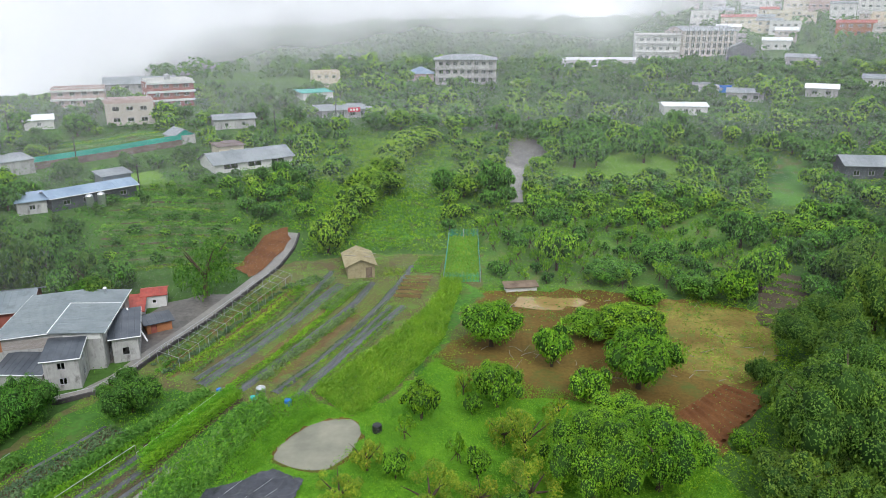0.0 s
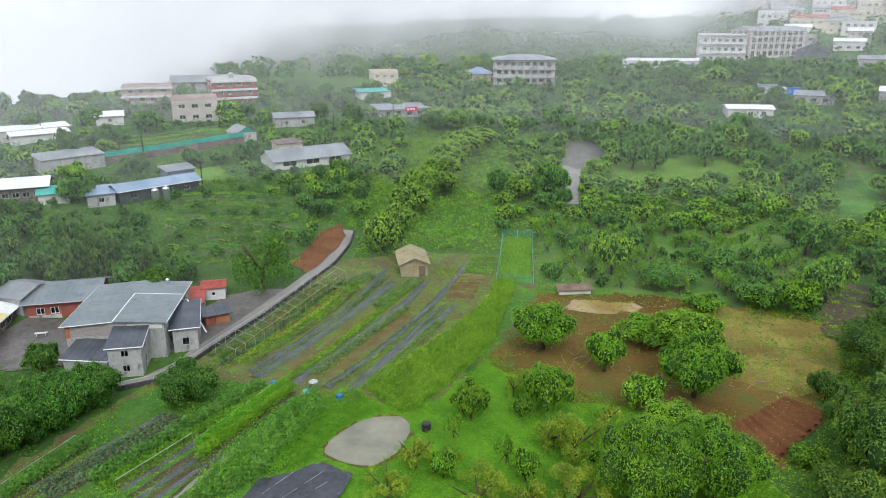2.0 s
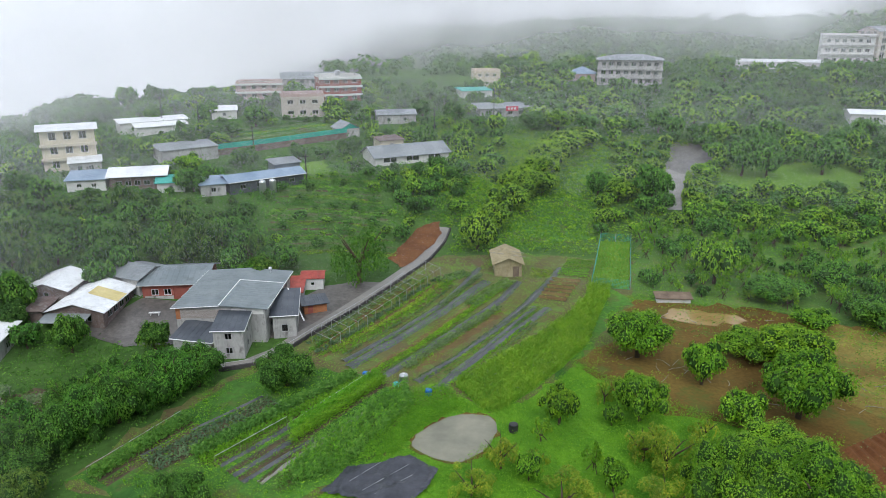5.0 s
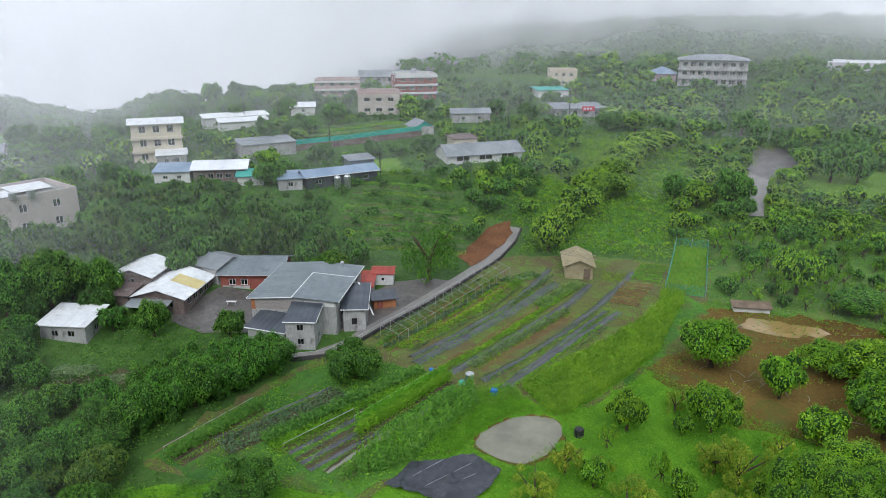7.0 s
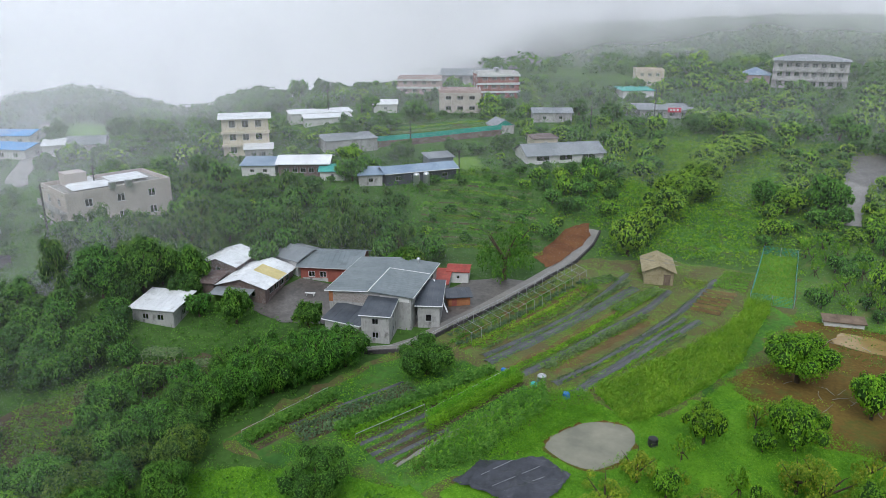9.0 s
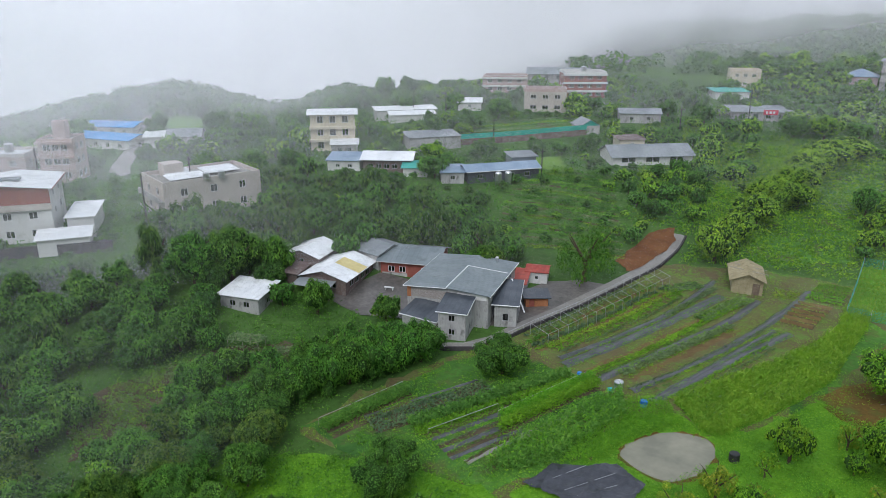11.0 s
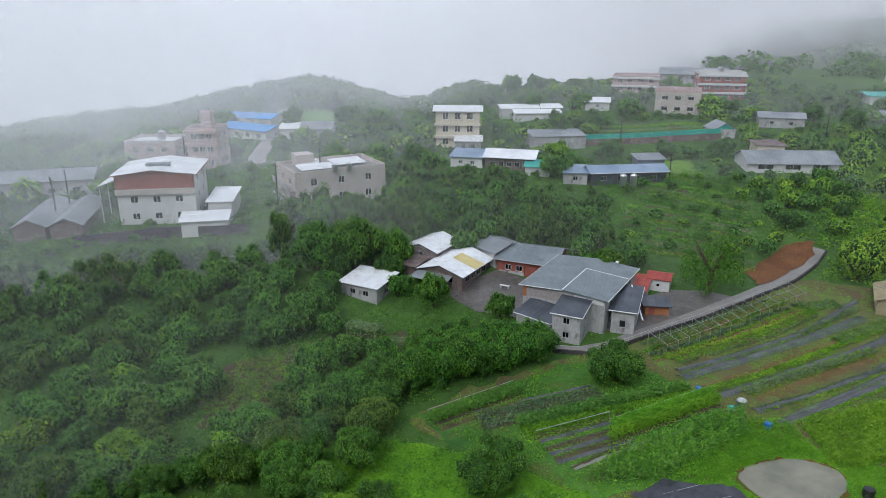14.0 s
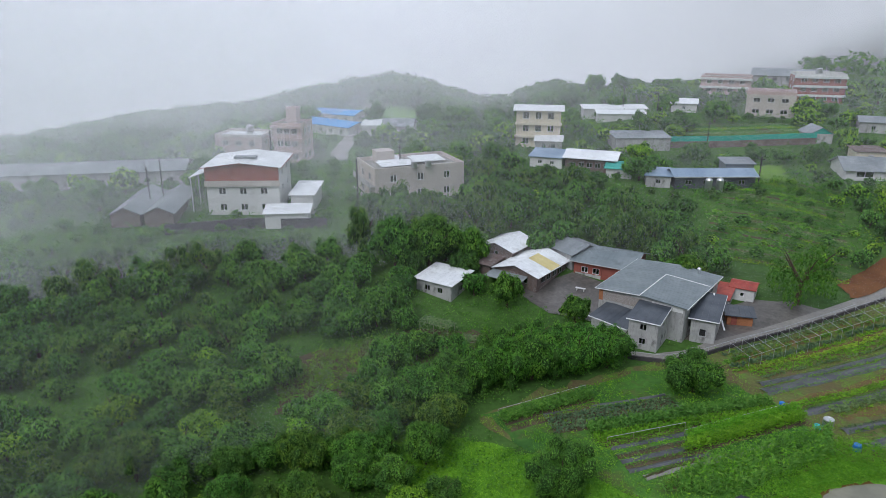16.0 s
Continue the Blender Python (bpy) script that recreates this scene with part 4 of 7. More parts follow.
plants_on("clipped_hedge", "bright yellow-green hedge beside the drive", "hedge", P, 0.9 + 0.5 * rng.random(len(P)), L_BRIGHT, rng, 22, 0.26, 0.2, 0.3, 0.6)
LAWN = [(27, 170), (60, 168), (62, 190), (30, 192)]
patch("lawn", "bright mown lawn under trees", "lawn", LAWN, M_TURF, 0.15, 4.0, 0.8, seed=17)
keep_out([(28, 172), (58, 171), (60, 188), (31, 189)], 0.0, 3.0)
LAWN2 = [az_d(24.5, 165), az_d(27.5, 165), az_d(28, 200), az_d(25.5, 205)]
patch("lawn", "bright grass clearing among trees", "lawn", LAWN2, M_GRASS, 0.15, 4.0, 0.8, seed=18)
keep_out(LAWN2, 0.0, 8.0)
# terraced vegetable slope behind the farm
for k in range(14):
    d = 121 + k * 2.9
    a, b = az_d(-27.5 + 0.2 * k, d + 1.5), az_d(-16.5 - 0.12 * k, d - 1)
    mid = az_d(-22, d + 0.8 + (k % 3) * 0.3)
    strip("terrace_bank", "dark soil edge of a vegetable terrace", "terrace", shift([a, mid, b], -1.1), 0.8, M_BEDSOIL, 0.04, 0.06, seed=90 + k, wob=0.4)
    P = sow_line([a, mid, b], 1.5, 0.42, rng, 3)
    P = P[noise_mask(P + 3.7 * k, 0.09, -0.7)]
    plants_on("terrace_row", "terrace row of pale and green vegetables", "vegetables", P, 0.3 + 0.3 * rng.random(len(P)), (L_BRIGHT, L_PALE, L_GRASS, L_MID)[k % 4], rng, 9, 0.28, 0.2, 0.3)
TERR = [az_d(-28.5, 118), az_d(-28, 165), az_d(-18, 160), az_d(-15.5, 138), az_d(-17, 118)]
patch("terrace_ground", "weedy green terraces", "terraces", TERR, M_SCRUB, 0.05, 3.0, 1.5, seed=19)
TREE_OUT.append(TERR)
P = sow_poly(TERR, 2.6, rng)
P = P[rng.random(len(P)) < 0.42]
plants_on("terrace_bushes", "round bushes and weeds on the terraces", "bushes", P, 0.8 + 1.2 * rng.random(len(P)), L_MID, rng, 90, 0.3, 0.6, 0.3, 0.6)
GARDEN = [az_d(-41, 79), az_d(-52, 76), az_d(-63, 74), az_d(-62, 86), az_d(-50, 92), az_d(-42, 89)]
patch("garden_ground", "cottage garden soil among weeds", "garden", GARDEN, M_BEDSOIL, 0.05, 2.0, 1.0, seed=21)
keep_out(GARDEN, -1.0, 0.0)
for mat, cut, gap, size, tall in ((L_PALE, 0.35, 0.55, 0.26, 0.7), (L_BRIGHT, 0.5, 0.6, 0.22, 1.1), (L_MID, -0.5, 0.6, 0.24, 0.9), (L_GRASS, -0.2, 0.5, 0.18, 0.3)):
    P = sow_poly(GARDEN, gap, rng)
    P = P[noise_mask(P + 31 * cut, 0.17, cut)]
    plants_on("garden_plants", "mixed leafy garden plants, vines and weeds", "garden plants", P, 0.15 + tall * rng.random(len(P)), mat, rng, 11, size, 0.24, 0.4)
for x, y, turn in ((-63.5, 56.5, 0.5), (-67.5, 60, 0.3), (-59.5, 60.5, 0.6), (-66, 53, 0.4)):
    rack_m = Matrix.Translation((x, y, gz(x, y))) @ Matrix.Rotation(turn, 4, "Z")
    frame_ob = thing("vine_trellis", "low pole trellis overgrown with pale squash vines", "trellis", rack_m, "garden trellises")
    for u in (-2.2, 0.0, 2.2):
        for v in (-1.0, 1.0):
            bm = bmesh.new()
            rod(bm, (u, v, -0.3), (u, v, 1.6), 0.04, 5)
            part("post", bm, M_STAKE, frame_ob)
    for v in (-1.0, 0.0, 1.0):
        bm = bmesh.new()
        rod(bm, (-2.4, v, 1.6), (2.4, v, 1.6), 0.03, 5)
        part("bar", bm, M_STAKE, frame_ob)
    n = 520
    C = np.column_stack([rng.uniform(-2.5, 2.5, n), rng.uniform(-1.3, 1.3, n), 1.62 + 0.16 * rng.random(n)])
    hang = rng.random(n) < 0.25
    C[hang, 2] -= rng.random(hang.sum()) * 1.1
    C[hang, 1] = np.sign(C[hang, 1]) * 1.15
    V, F = leaf_tris(C, unit(np.column_stack([rng.normal(size=(n, 2)) * 0.35, np.ones(n)])), rng.uniform(0.22, 0.4, n), rng, 0.9)
    share("vines", raw_mesh("vines", V, F, [L_PALE]), frame_ob)
sack = thing("sack", "white plastic sack standing in the garden", "sack", Matrix.Translation((-68.2, 51.2, gz(-68.2, 51.2))))
bm = bmesh.new()
lathe(bm, [(0.34, 0.0), (0.42, 0.12), (0.43, 0.5), (0.36, 0.8), (0.12, 0.95), (0.2, 1.08)], 14)
part("body", bm, M_WHITE, sack)
NEARG = [(-52, 44), (-38, 50), (-31, 50.5), (-24, 50), (-27, 44), (-40, 36), (-55, 36)]
patch("meadow", "bright grass below the beds", "grass", NEARG, M_LAWN, 0.05, 2.0, 1.0, seed=22)
P = sow_poly(NEARG, 0.32, rng)
plants_on("meadow_grass", "bright uneven grass below the beds", "grass", P, 0.1 + 0.4 * rng.random(len(P)) ** 2, L_GRASS, rng, 6, 0.18, 0.22, 0.4, 0.5)
PLOT = [(-89, 156.5), (-67, 181.5), (-78, 194), (-96, 176)]
patch("upper_plot", "fallow green plot above a retaining wall", "plot", PLOT, M_GRASS, 0.2, 3.0, 0.8, seed=23)
keep_out(PLOT, 0.0, 5.0)
for k in range(5):
    f = (k + 0.5) / 5
    a, b = Vector(PLOT[0]).lerp(Vector(PLOT[3]), f), Vector(PLOT[1]).lerp(Vector(PLOT[2]), f)
    P = sow_line([a, b], 1.2, 0.6, rng, 2)
    plants_on("vegetable_row", "row of pale green vegetables above the wall", "vegetables", P, np.full(len(P), 0.5), (L_PALE, L_BRIGHT)[k % 2], rng, 9, 0.35, 0.2, 0.3, 0.6, 0.2)
PLOT2 = [az_d(-21.5, 160), az_d(-24.5, 157), az_d(-25, 170), az_d(-22, 173)]
patch("lawn", "bright grass plot below the wall", "lawn", PLOT2, M_TURF, 0.2, 3.0, 0.8, seed=24)
keep_out(PLOT2, 0.0, 6.0)
CORR = [(-18.7, 121.4), (-14.6, 143.6), (-9.8, 177.3), (-5.4, 198.8), (2.5, 199.1), (1.5, 165.2), (0.1, 134.2), (-8.9, 127)]
patch("rough_meadow", "rough green strip beside a lime-green tree row", "grass", CORR, M_GRASS, 0.1, 3.0, 1.0, seed=26)
keep_out(CORR, 0.0)
P = sow_poly(CORR, 1.0, rng)
plants_on("rough_grass", "tall rough grass and low bushes", "grass", P, 0.3 + 1.3 * rng.random(len(P)) ** 3, L_BRIGHT, rng, 12, 0.5, 0.5, 0.5, 0.5)
LOW_OUT.append(ORCH)
P = sow_poly(ORCH, 0.9, rng)
P = P[noise_mask(P, 0.06, -0.2)]
plants_on("orchard_grass_tufts", "pale tufts of orchard grass", "grass", P, np.full(len(P), 0.25), L_GRASS, rng, 7, 0.26, 0.4, 0.4, 0.4)
STRAW = [(30, 80), (27, 90), (29, 101), (35.5, 102), (49, 97.5), (42.5, 82), (36, 76)]
patch("straw_litter", "straw-littered soil with cut stalks", "soil", STRAW, M_STRAW, 0.1, 2.0, 1.4, seed=29)
P = sow_poly(STRAW, 0.8, rng)
P = P[noise_mask(P, 0.1, 0.1)]
plants_on("cut_stalks", "cut stalks and low weeds on straw", "weeds", P, np.full(len(P), 0.3), L_TALL, rng, 6, 0.4, 0.4, 0.2, 0.25)
PLOT3 = [az_d(25.5, 104), az_d(29.5, 102), az_d(28.5, 127), az_d(25.2, 128)]
patch("vegetable_plot", "dark soil plot with green rows", "vegetable plot", PLOT3, M_BEDSOIL, 0.12, 2.0, 0.4, seed=30)
keep_out(PLOT3, 0.5, 3.0)
for k in range(7):
    a, c = az_d(25.8, 104.5 + k * 3.3), az_d(28.9, 103.5 + k * 3.3)
    P = sow_line([a, c], 1.3, 0.5, rng, 2)
    P = P[rng.random(len(P)) < (0.9 if k > 3 else 0.5)]
    plants_on("vegetable_row", "row of green vegetables on dark soil", "vegetables", P, np.full(len(P), 0.4), L_BRIGHT, rng, 9, 0.4, 0.2, 0.3)

# ---- buildings ----


def wall_panel(bm, length, z0, z1, openings, thick=0.22):
    """A wall along x from 0 to length, with its outer face at y 0, and real openings (x0, x1, zb, zt) through it."""
    xs = sorted({0.0, length, *[o[0] for o in openings], *[o[1] for o in openings]})
    for a, b in zip(xs, xs[1:]):
        if b - a < 1e-4:
            continue
        mid = (a + b) / 2
        z = z0
        for o in sorted((o for o in openings if o[0] < mid < o[1]), key=lambda o: o[2]):
            if o[2] > z:
                box(bm, a, b, 0, thick, z, o[2])
            z = o[3]
        if z1 > z:
            box(bm, a, b, 0, thick, z, z1)
    bmesh.ops.remove_doubles(bm, verts=bm.verts[:], dist=1e-4)


WINDOW_MESH = {}


def window_meshes(w, h, colour):
    key = (round(w, 2), round(h, 2), colour.name)
    if key not in WINDOW_MESH:
        t = 0.07
        bm = bmesh.new()
        box(bm, 0, w, -0.03, 0.1, 0, t)
        box(bm, 0, w, -0.03, 0.1, h - t, h)
        box(bm, 0, t, -0.03, 0.1, t, h - t)
        box(bm, w - t, w, -0.03, 0.1, t, h - t)
        if w > 0.9:
            box(bm, w / 2 - t / 2, w / 2 + t / 2, -0.02, 0.08, t, h - t)
        fr = bpy.data.meshes.new("frame")
        bm.to_mesh(fr)
        bm.free()
        fr.materials.append(colour)
        bm = bmesh.new()
        box(bm, t, w - t, 0.03, 0.05, t, h - t)
        gl = bpy.data.meshes.new("pane")
        bm.to_mesh(gl)
        bm.free()
        gl.materials.append(M_GLASS)
        WINDOW_MESH[key] = fr, gl
    return WINDOW_MESH[key]


def add_window(parent, m, w, h, colour=None):
    fr, gl = window_meshes(w, h, colour or M_TRIM)
    win = share("window", fr, parent, m)
    share("pane", gl, win)


def add_door(parent, m, w, h, material):
    bm = bmesh.new()
    box(bm, 0.03, w - 0.03, 0.06, 0.12, 0.0, h - 0.03)
    box(bm, w * 0.15, w * 0.85, 0.045, 0.06, h * 0.12, h * 0.45)
    box(bm, w * 0.15, w * 0.85, 0.045, 0.06, h * 0.52, h * 0.9)
    ob = part("door", bm, material, parent)
    ob.matrix_local = m


def ribbed(bm, a, b, c, d, gap, thick, high=0.03):
    """A sheet-metal roof plane a-b (eave) and d-c (ridge) in one piece, folded up into seams at every gap."""
    a, b, c, d = map(Vector, (a, b, c, d))
    n = max(2, int((b - a).length / gap))
    up = (b - a).cross(d - a).normalized() * high
    e = 0.04 / (b - a).length
    fs = [(0.0, 0)]
    for k in range(1, n):
        fs += [(k / n - e, 0), (k / n - e * 0.6, 1), (k / n + e * 0.6, 1), (k / n + e, 0)]
    fs.append((1.0, 0))
    low = [bm.verts.new(a.lerp(b, u) + up * h) for u, h in fs]
    top = [bm.verts.new(d.lerp(c, u) + up * h) for u, h in fs]
    for k in range(len(fs) - 1):
        bm.faces.new((low[k], low[k + 1], top[k + 1], top[k]))
    dn = Vector((0, 0, -thick))
    e4 = [bm.verts.new(p + dn) for p in (a, b, c, d)]
    bm.faces.new(e4[::-1])
    bm.faces.new([e4[0], e4[1]] + low[::-1])
    bm.faces.new([e4[2], e4[3]] + top)
    bm.faces.new((low[0], top[0], e4[3], e4[0]))
    bm.faces.new((top[-1], low[-1], e4[1], e4[2]))


def rack(w, cols, size, sill, margin=0.9):
    """Openings spread evenly along a wall."""
    ww, hh = size
    out = []
    for k in range(cols):
        x = margin + (w - 2 * margin) * (k + 0.5) / cols - ww / 2
        out.append((x, x + ww, sill, sill + hh))
    return out


def building(name, label, pl, pr, depth, high, wall, roof, roof_mat, storeys=1, front=0, left=0, right=0, win=(1.2, 1.2), door=None, rise=1.0, over=0.4,
             seam=0.0, band=None, sink=1.5, trim=None, group="", parapet=0.6, toward=9.0, gable=None, roof_label="", wall_label="", category="house", z=None, door_mat=None):
    """A house whose front runs from pl to pr; its depth lies behind. roof: gable_x, gable_y, hip, shed, back or flat."""
    pl, pr = Vector(pl), Vector(pr)
    d = pr - pl
    w = d.length
    d.normalize()
    nrm = Vector((-d.y, d.x))
    mid = pl.lerp(pr, 0.5) + nrm * depth / 2
    corners = [pl, pr, pr + nrm * depth, pl + nrm * depth]
    if z is None:
        z = max(min(gz(*c) for c in corners), gz(mid.x, mid.y) - 0.8)
    ob = thing(name, label, category, Matrix.Translation((pl.x, pl.y, z)) @ Matrix.Rotation(math.atan2(d.y, d.x), 4, "Z"), group)
    keep_out([tuple(c) for c in corners], 1.2, toward)
    t = 0.22
    sh = high / storeys
    walls = []
    top_b = high + (rise if roof == "shed" else 0)
    top_f = high + (rise if roof == "back" else 0)
    for length, m, cols, has_door, top in ((w, Matrix(), front, True, top_f), (w, Matrix.Translation((w, depth, 0)) @ Matrix.Rotation(math.pi, 4, "Z"), 0, False, top_b),
                                           (depth - 2 * t, Matrix.Translation((0, depth - t, 0)) @ Matrix.Rotation(-math.pi / 2, 4, "Z"), left, False, high),
                                           (depth - 2 * t, Matrix.Translation((w, t, 0)) @ Matrix.Rotation(math.pi / 2, 4, "Z"), right, False, high)):
        ops = []
        doors = []
        if has_door and door:
            doors = [(door[0], door[0] + door[1], 0.0, door[2])]
        for s in range(storeys):
            for o in rack(length, cols, win, s * sh + min(0.95, sh * 0.36)):
                if not any(o[0] < q[1] + 0.2 and o[1] > q[0] - 0.2 and o[2] < q[3] for q in doors):
                    ops.append(o)
        bm = bmesh.new()
        wall_panel(bm, length, -sink, top, ops + doors, t)
        wp = part("wall", bm, wall, ob, wall_label)
        wp.matrix_local = m
        for o in ops:
            add_window(wp, Matrix.Translation((o[0], 0.06, o[2])), o[1] - o[0], o[3] - o[2], M_PIPE if wall in (M_PLASTER, M_RUST, M_ROOFDARK) else None)
        for o in doors:
            add_door(wp, Matrix.Translation((o[0], 0, o[2])), o[1] - o[0], o[3] - o[2], door_mat or M_BRICKRED)
    bm = bmesh.new()
    box(bm, t, w - t, t, depth - t, -sink, 0.02)
    for s in range(1, storeys):
        box(bm, t, w - t, t, depth - t, s * sh - 0.15, s * sh)
    part("floor_slab", bm, M_CONCRETE, ob)
    if band:
        for s in range(1, storeys + (1 if roof == "flat" else 0)):
            bm = bmesh.new()
            box(bm, -0.3, w + 0.3, -0.7, 0.0 - 0.004, s * sh - 0.5, s * sh + 0.1)
            part("balcony_band", bm, band, ob)
    o, e, th = over, over, 0.1
    planes = []
    if roof == "gable_x":
        r = high + rise
        k = rise * o / (depth / 2)
        planes = [((-e, -o, high - k), (w + e, -o, high - k), (w + e, depth / 2, r), (-e, depth / 2, r)), ((w + e, depth + o, high - k), (-e, depth + o, high - k), (-e, depth / 2, r), (w + e, depth / 2, r))]
        tri = [[(0, 0), (depth, 0), (depth / 2, rise)]]
        for x0, x1 in ((0, t), (w - t, w)):
            bm = bmesh.new()
            a = [bm.verts.new((x0, y, high + zz - 0.02)) for y, zz in tri[0]]
            b = [bm.verts.new((x1, y, high + zz - 0.02)) for y, zz in tri[0]]
            bm.faces.new(a), bm.faces.new(b[::-1])
            for i in range(3):
                bm.faces.new((a[(i + 1) % 3], a[i], b[i], b[(i + 1) % 3]))
            bmesh.ops.recalc_face_normals(bm, faces=bm.faces[:])
            part("gable", bm, gable or wall, ob)
    elif roof == "gable_y":
        r = high + rise
        k = rise * o / (w / 2)
        planes = [((-e, depth + o, high - k), (-e, -o, high - k), (w / 2, -o, r), (w / 2, depth + o, r)), ((w + e, -o, high - k), (w + e, depth + o, high - k), (w / 2, depth + o, r), (w / 2, -o, r))]
        for y0, y1 in ((0, t), (depth - t, depth)):
            bm = bmesh.new()
            a = [bm.verts.new((x, y0, high + zz - 0.02)) for x, zz in ((0, 0), (w, 0), (w / 2, rise))]
            b = [bm.verts.new((x, y1, high + zz - 0.02)) for x, zz in ((0, 0), (w, 0), (w / 2, rise))]
            bm.faces.new(a[::-1]), bm.faces.new(b)
            for i in range(3):
                bm.faces.new((a[i], a[(i + 1) % 3], b[(i + 1) % 3], b[i]))
            bmesh.ops.recalc_face_normals(bm, faces=bm.faces[:])
            part("gable", bm, gable or wall, ob)
    elif roof == "shed":
        planes = [((-e, -o, high - rise * o / depth + 0.06), (w + e, -o, high - rise * o / depth + 0.06), (w + e, depth + o, high + rise * (1 + o / depth) + 0.06), (-e, depth + o, high + rise * (1 + o / depth) + 0.06))]
    elif roof == "back":
        planes = [((-e, -o, high + rise * (1 + o / depth) + 0.06), (w + e, -o, high + rise * (1 + o / depth) + 0.06), (w + e, depth + o, high - rise * o / depth + 0.06), (-e, depth + o, high - rise * o / depth + 0.06))]
    elif roof == "hip":
        h2, r = min(w, depth) / 2, high + rise
        x0, x1 = (h2, w - h2) if w > depth else (w / 2, w / 2)
        y0, y1 = (h2, depth - h2) if depth >= w else (depth / 2, depth / 2)
        planes = [((-o, -o, high), (w + o, -o, high), (x1, y0, r), (x0, y0, r)), ((w + o, -o, high), (w + o, depth + o, high), (x1, y1, r), (x1, y0, r)),
                  ((w + o, depth + o, high), (-o, depth + o, high), (x0, y1, r), (x1, y1, r)), ((-o, depth + o, high), (-o, -o, high), (x0, y0, r), (x0, y1, r))]
    if roof == "flat":
        bm = bmesh.new()
        box(bm, t, w - t, t, depth - t, high - 0.2, high)
        part("roof", bm, roof_mat, ob, roof_label)
        bm = bmesh.new()
        for a in ((0, w, 0, t), (0, w, depth - t, depth), (0, t, t, depth - t), (w - t, w, t, depth - t)):
            box(bm, *a, high, high + parapet)
        part("parapet", bm, trim or wall, ob)
    for pn in planes:
        bm = bmesh.new()
        pts = [p for i, p in enumerate(pn) if i == 0 or (Vector(p) - Vector(pn[i - 1])).length > 1e-3]
        up = [(p[0], p[1], p[2] + th) for p in pts]
        if seam and len(pts) == 4:
            ribbed(bm, *up, seam, th)
        else:
            slab(bm, up, th)
        part("roof", bm, roof_mat, ob, roof_label)
    if planes and trim:
        for pn in planes[:2]:
            bm = bmesh.new()
            a, b, c, q = (Vector(p) for p in pn)
            up = Vector((0, 0, 0.02))
            rod(bm, a + up, b + up, 0.09, 5)
            rod(bm, b + up, c + up, 0.07, 5)
            part("gutter", bm, trim, ob, "pale edge trim")
    return ob


def tank_on(x, y, z, r, h, legs=0.0, label="stainless steel water tank"):
    ob = thing("water_tank", label, "water tank", Matrix.Translation((x, y, z)), "water tanks")
    bm = bmesh.new()
    lathe(bm, [(r, legs), (r * 1.02, legs + h * 0.1), (r, legs + h * 0.2), (r * 1.02, legs + h * 0.5), (r, legs + h * 0.8), (r, legs + h * 0.9), (r * 0.75, legs + h), (r * 0.2, legs + h * 1.05)])
    part("body", bm, M_STEEL, ob)
    bm = bmesh.new()
    lathe(bm, [(r * 0.25, legs + h * 1.03), (r * 0.25, legs + h * 1.1)], 12)
    part("lid", bm, M_TRIM, ob)
    if legs:
        for k in range(4):
            a = k * math.tau / 4 + 0.4
            bm = bmesh.new()
            rod(bm, (r * 0.8 * math.cos(a), r * 0.8 * math.sin(a), -0.1), (r * 0.8 * math.cos(a), r * 0.8 * math.sin(a), legs + 0.02), 0.04)
            part("leg", bm, M_PIPE, ob)
    return ob


def pole(x, y, h, label="weathered dark utility pole with a crossarm"):
    ob = thing("utility_pole", label, "utility pole", Matrix.Translation((x, y, gz(x, y))), "utility poles")
    bm = bmesh.new()
    rod(bm, (0, 0, -0.5), (0, 0, h), 0.13, 8)
    part("post", bm, M_DARKWALL, ob)
    bm = bmesh.new()
    box(bm, -0.8, 0.8, -0.05, 0.05, h - 0.6, h - 0.48)
    part("crossarm", bm, M_DARKWALL, ob)


# farmhouse: tall main block with a low gable, annexes, hall, sheds round the yard
main = building("farmhouse", "two-storey grey farmhouse with a wide low metal roof", (-54.3, 78.8), (-42.4, 81.1), 14.2, 5.0, M_PLASTER, "gable_y", M_ROOFGREEN, 2, 3, 3, 4, (1.0, 1.1), rise=0.4, over=0.45, seam=0.75, trim=M_TRIM, toward=4, roof_label="grey-green ribbed metal roof")
building("annex", "small two-storey concrete annex with a dark roof", (-46.9, 75.2), (-43.2, 76.2), 5.0, 4.0, M_PLASTER, "shed", M_ROOFDARK, 2, 1, 1, 1, (0.9, 0.9), rise=0.7, over=0.3, seam=0.7, trim=M_TRIM, toward=5)
building("lean_to", "low lean-to with a dark sloping metal roof", (-52.9, 75.4), (-47.3, 75.3), 3.6, 2.3, M_PLASTER, "shed", M_ROOFDARK, 1, 2, 1, 0, (0.8, 0.7), rise=0.8, over=0.3, seam=0.7, trim=M_TRIM, toward=5)
building("side_wing", "stained concrete side wing with a grey roof", (-42.0, 82.3), (-39.1, 83.4), 7.0, 3.4, M_PLASTER, "shed", M_ROOFDARK, 1, 1, 0, 3, (0.9, 1.1), rise=0.9, over=0.4, seam=0.7, trim=M_TRIM, toward=4)
building("red_annex", "white annex with a faded red metal roof", (-44.6, 98.2), (-41.4, 99.2), 3.4, 2.0, M_WHITE, "gable_x", M_ROOFRED, 1, 1, 0, 1, (0.6, 0.6), rise=0.5, over=0.25, seam=0.5, toward=2)
building("red_lean_to", "narrow lean-to with a faded red metal roof", (-44.6, 93.2), (-42.7, 93.8), 5.8, 1.9, M_PLASTER, "shed", M_ROOFRED, 1, 0, 0, 2, (0.6, 0.6), rise=0.4, over=0.25, seam=0.5, toward=2)
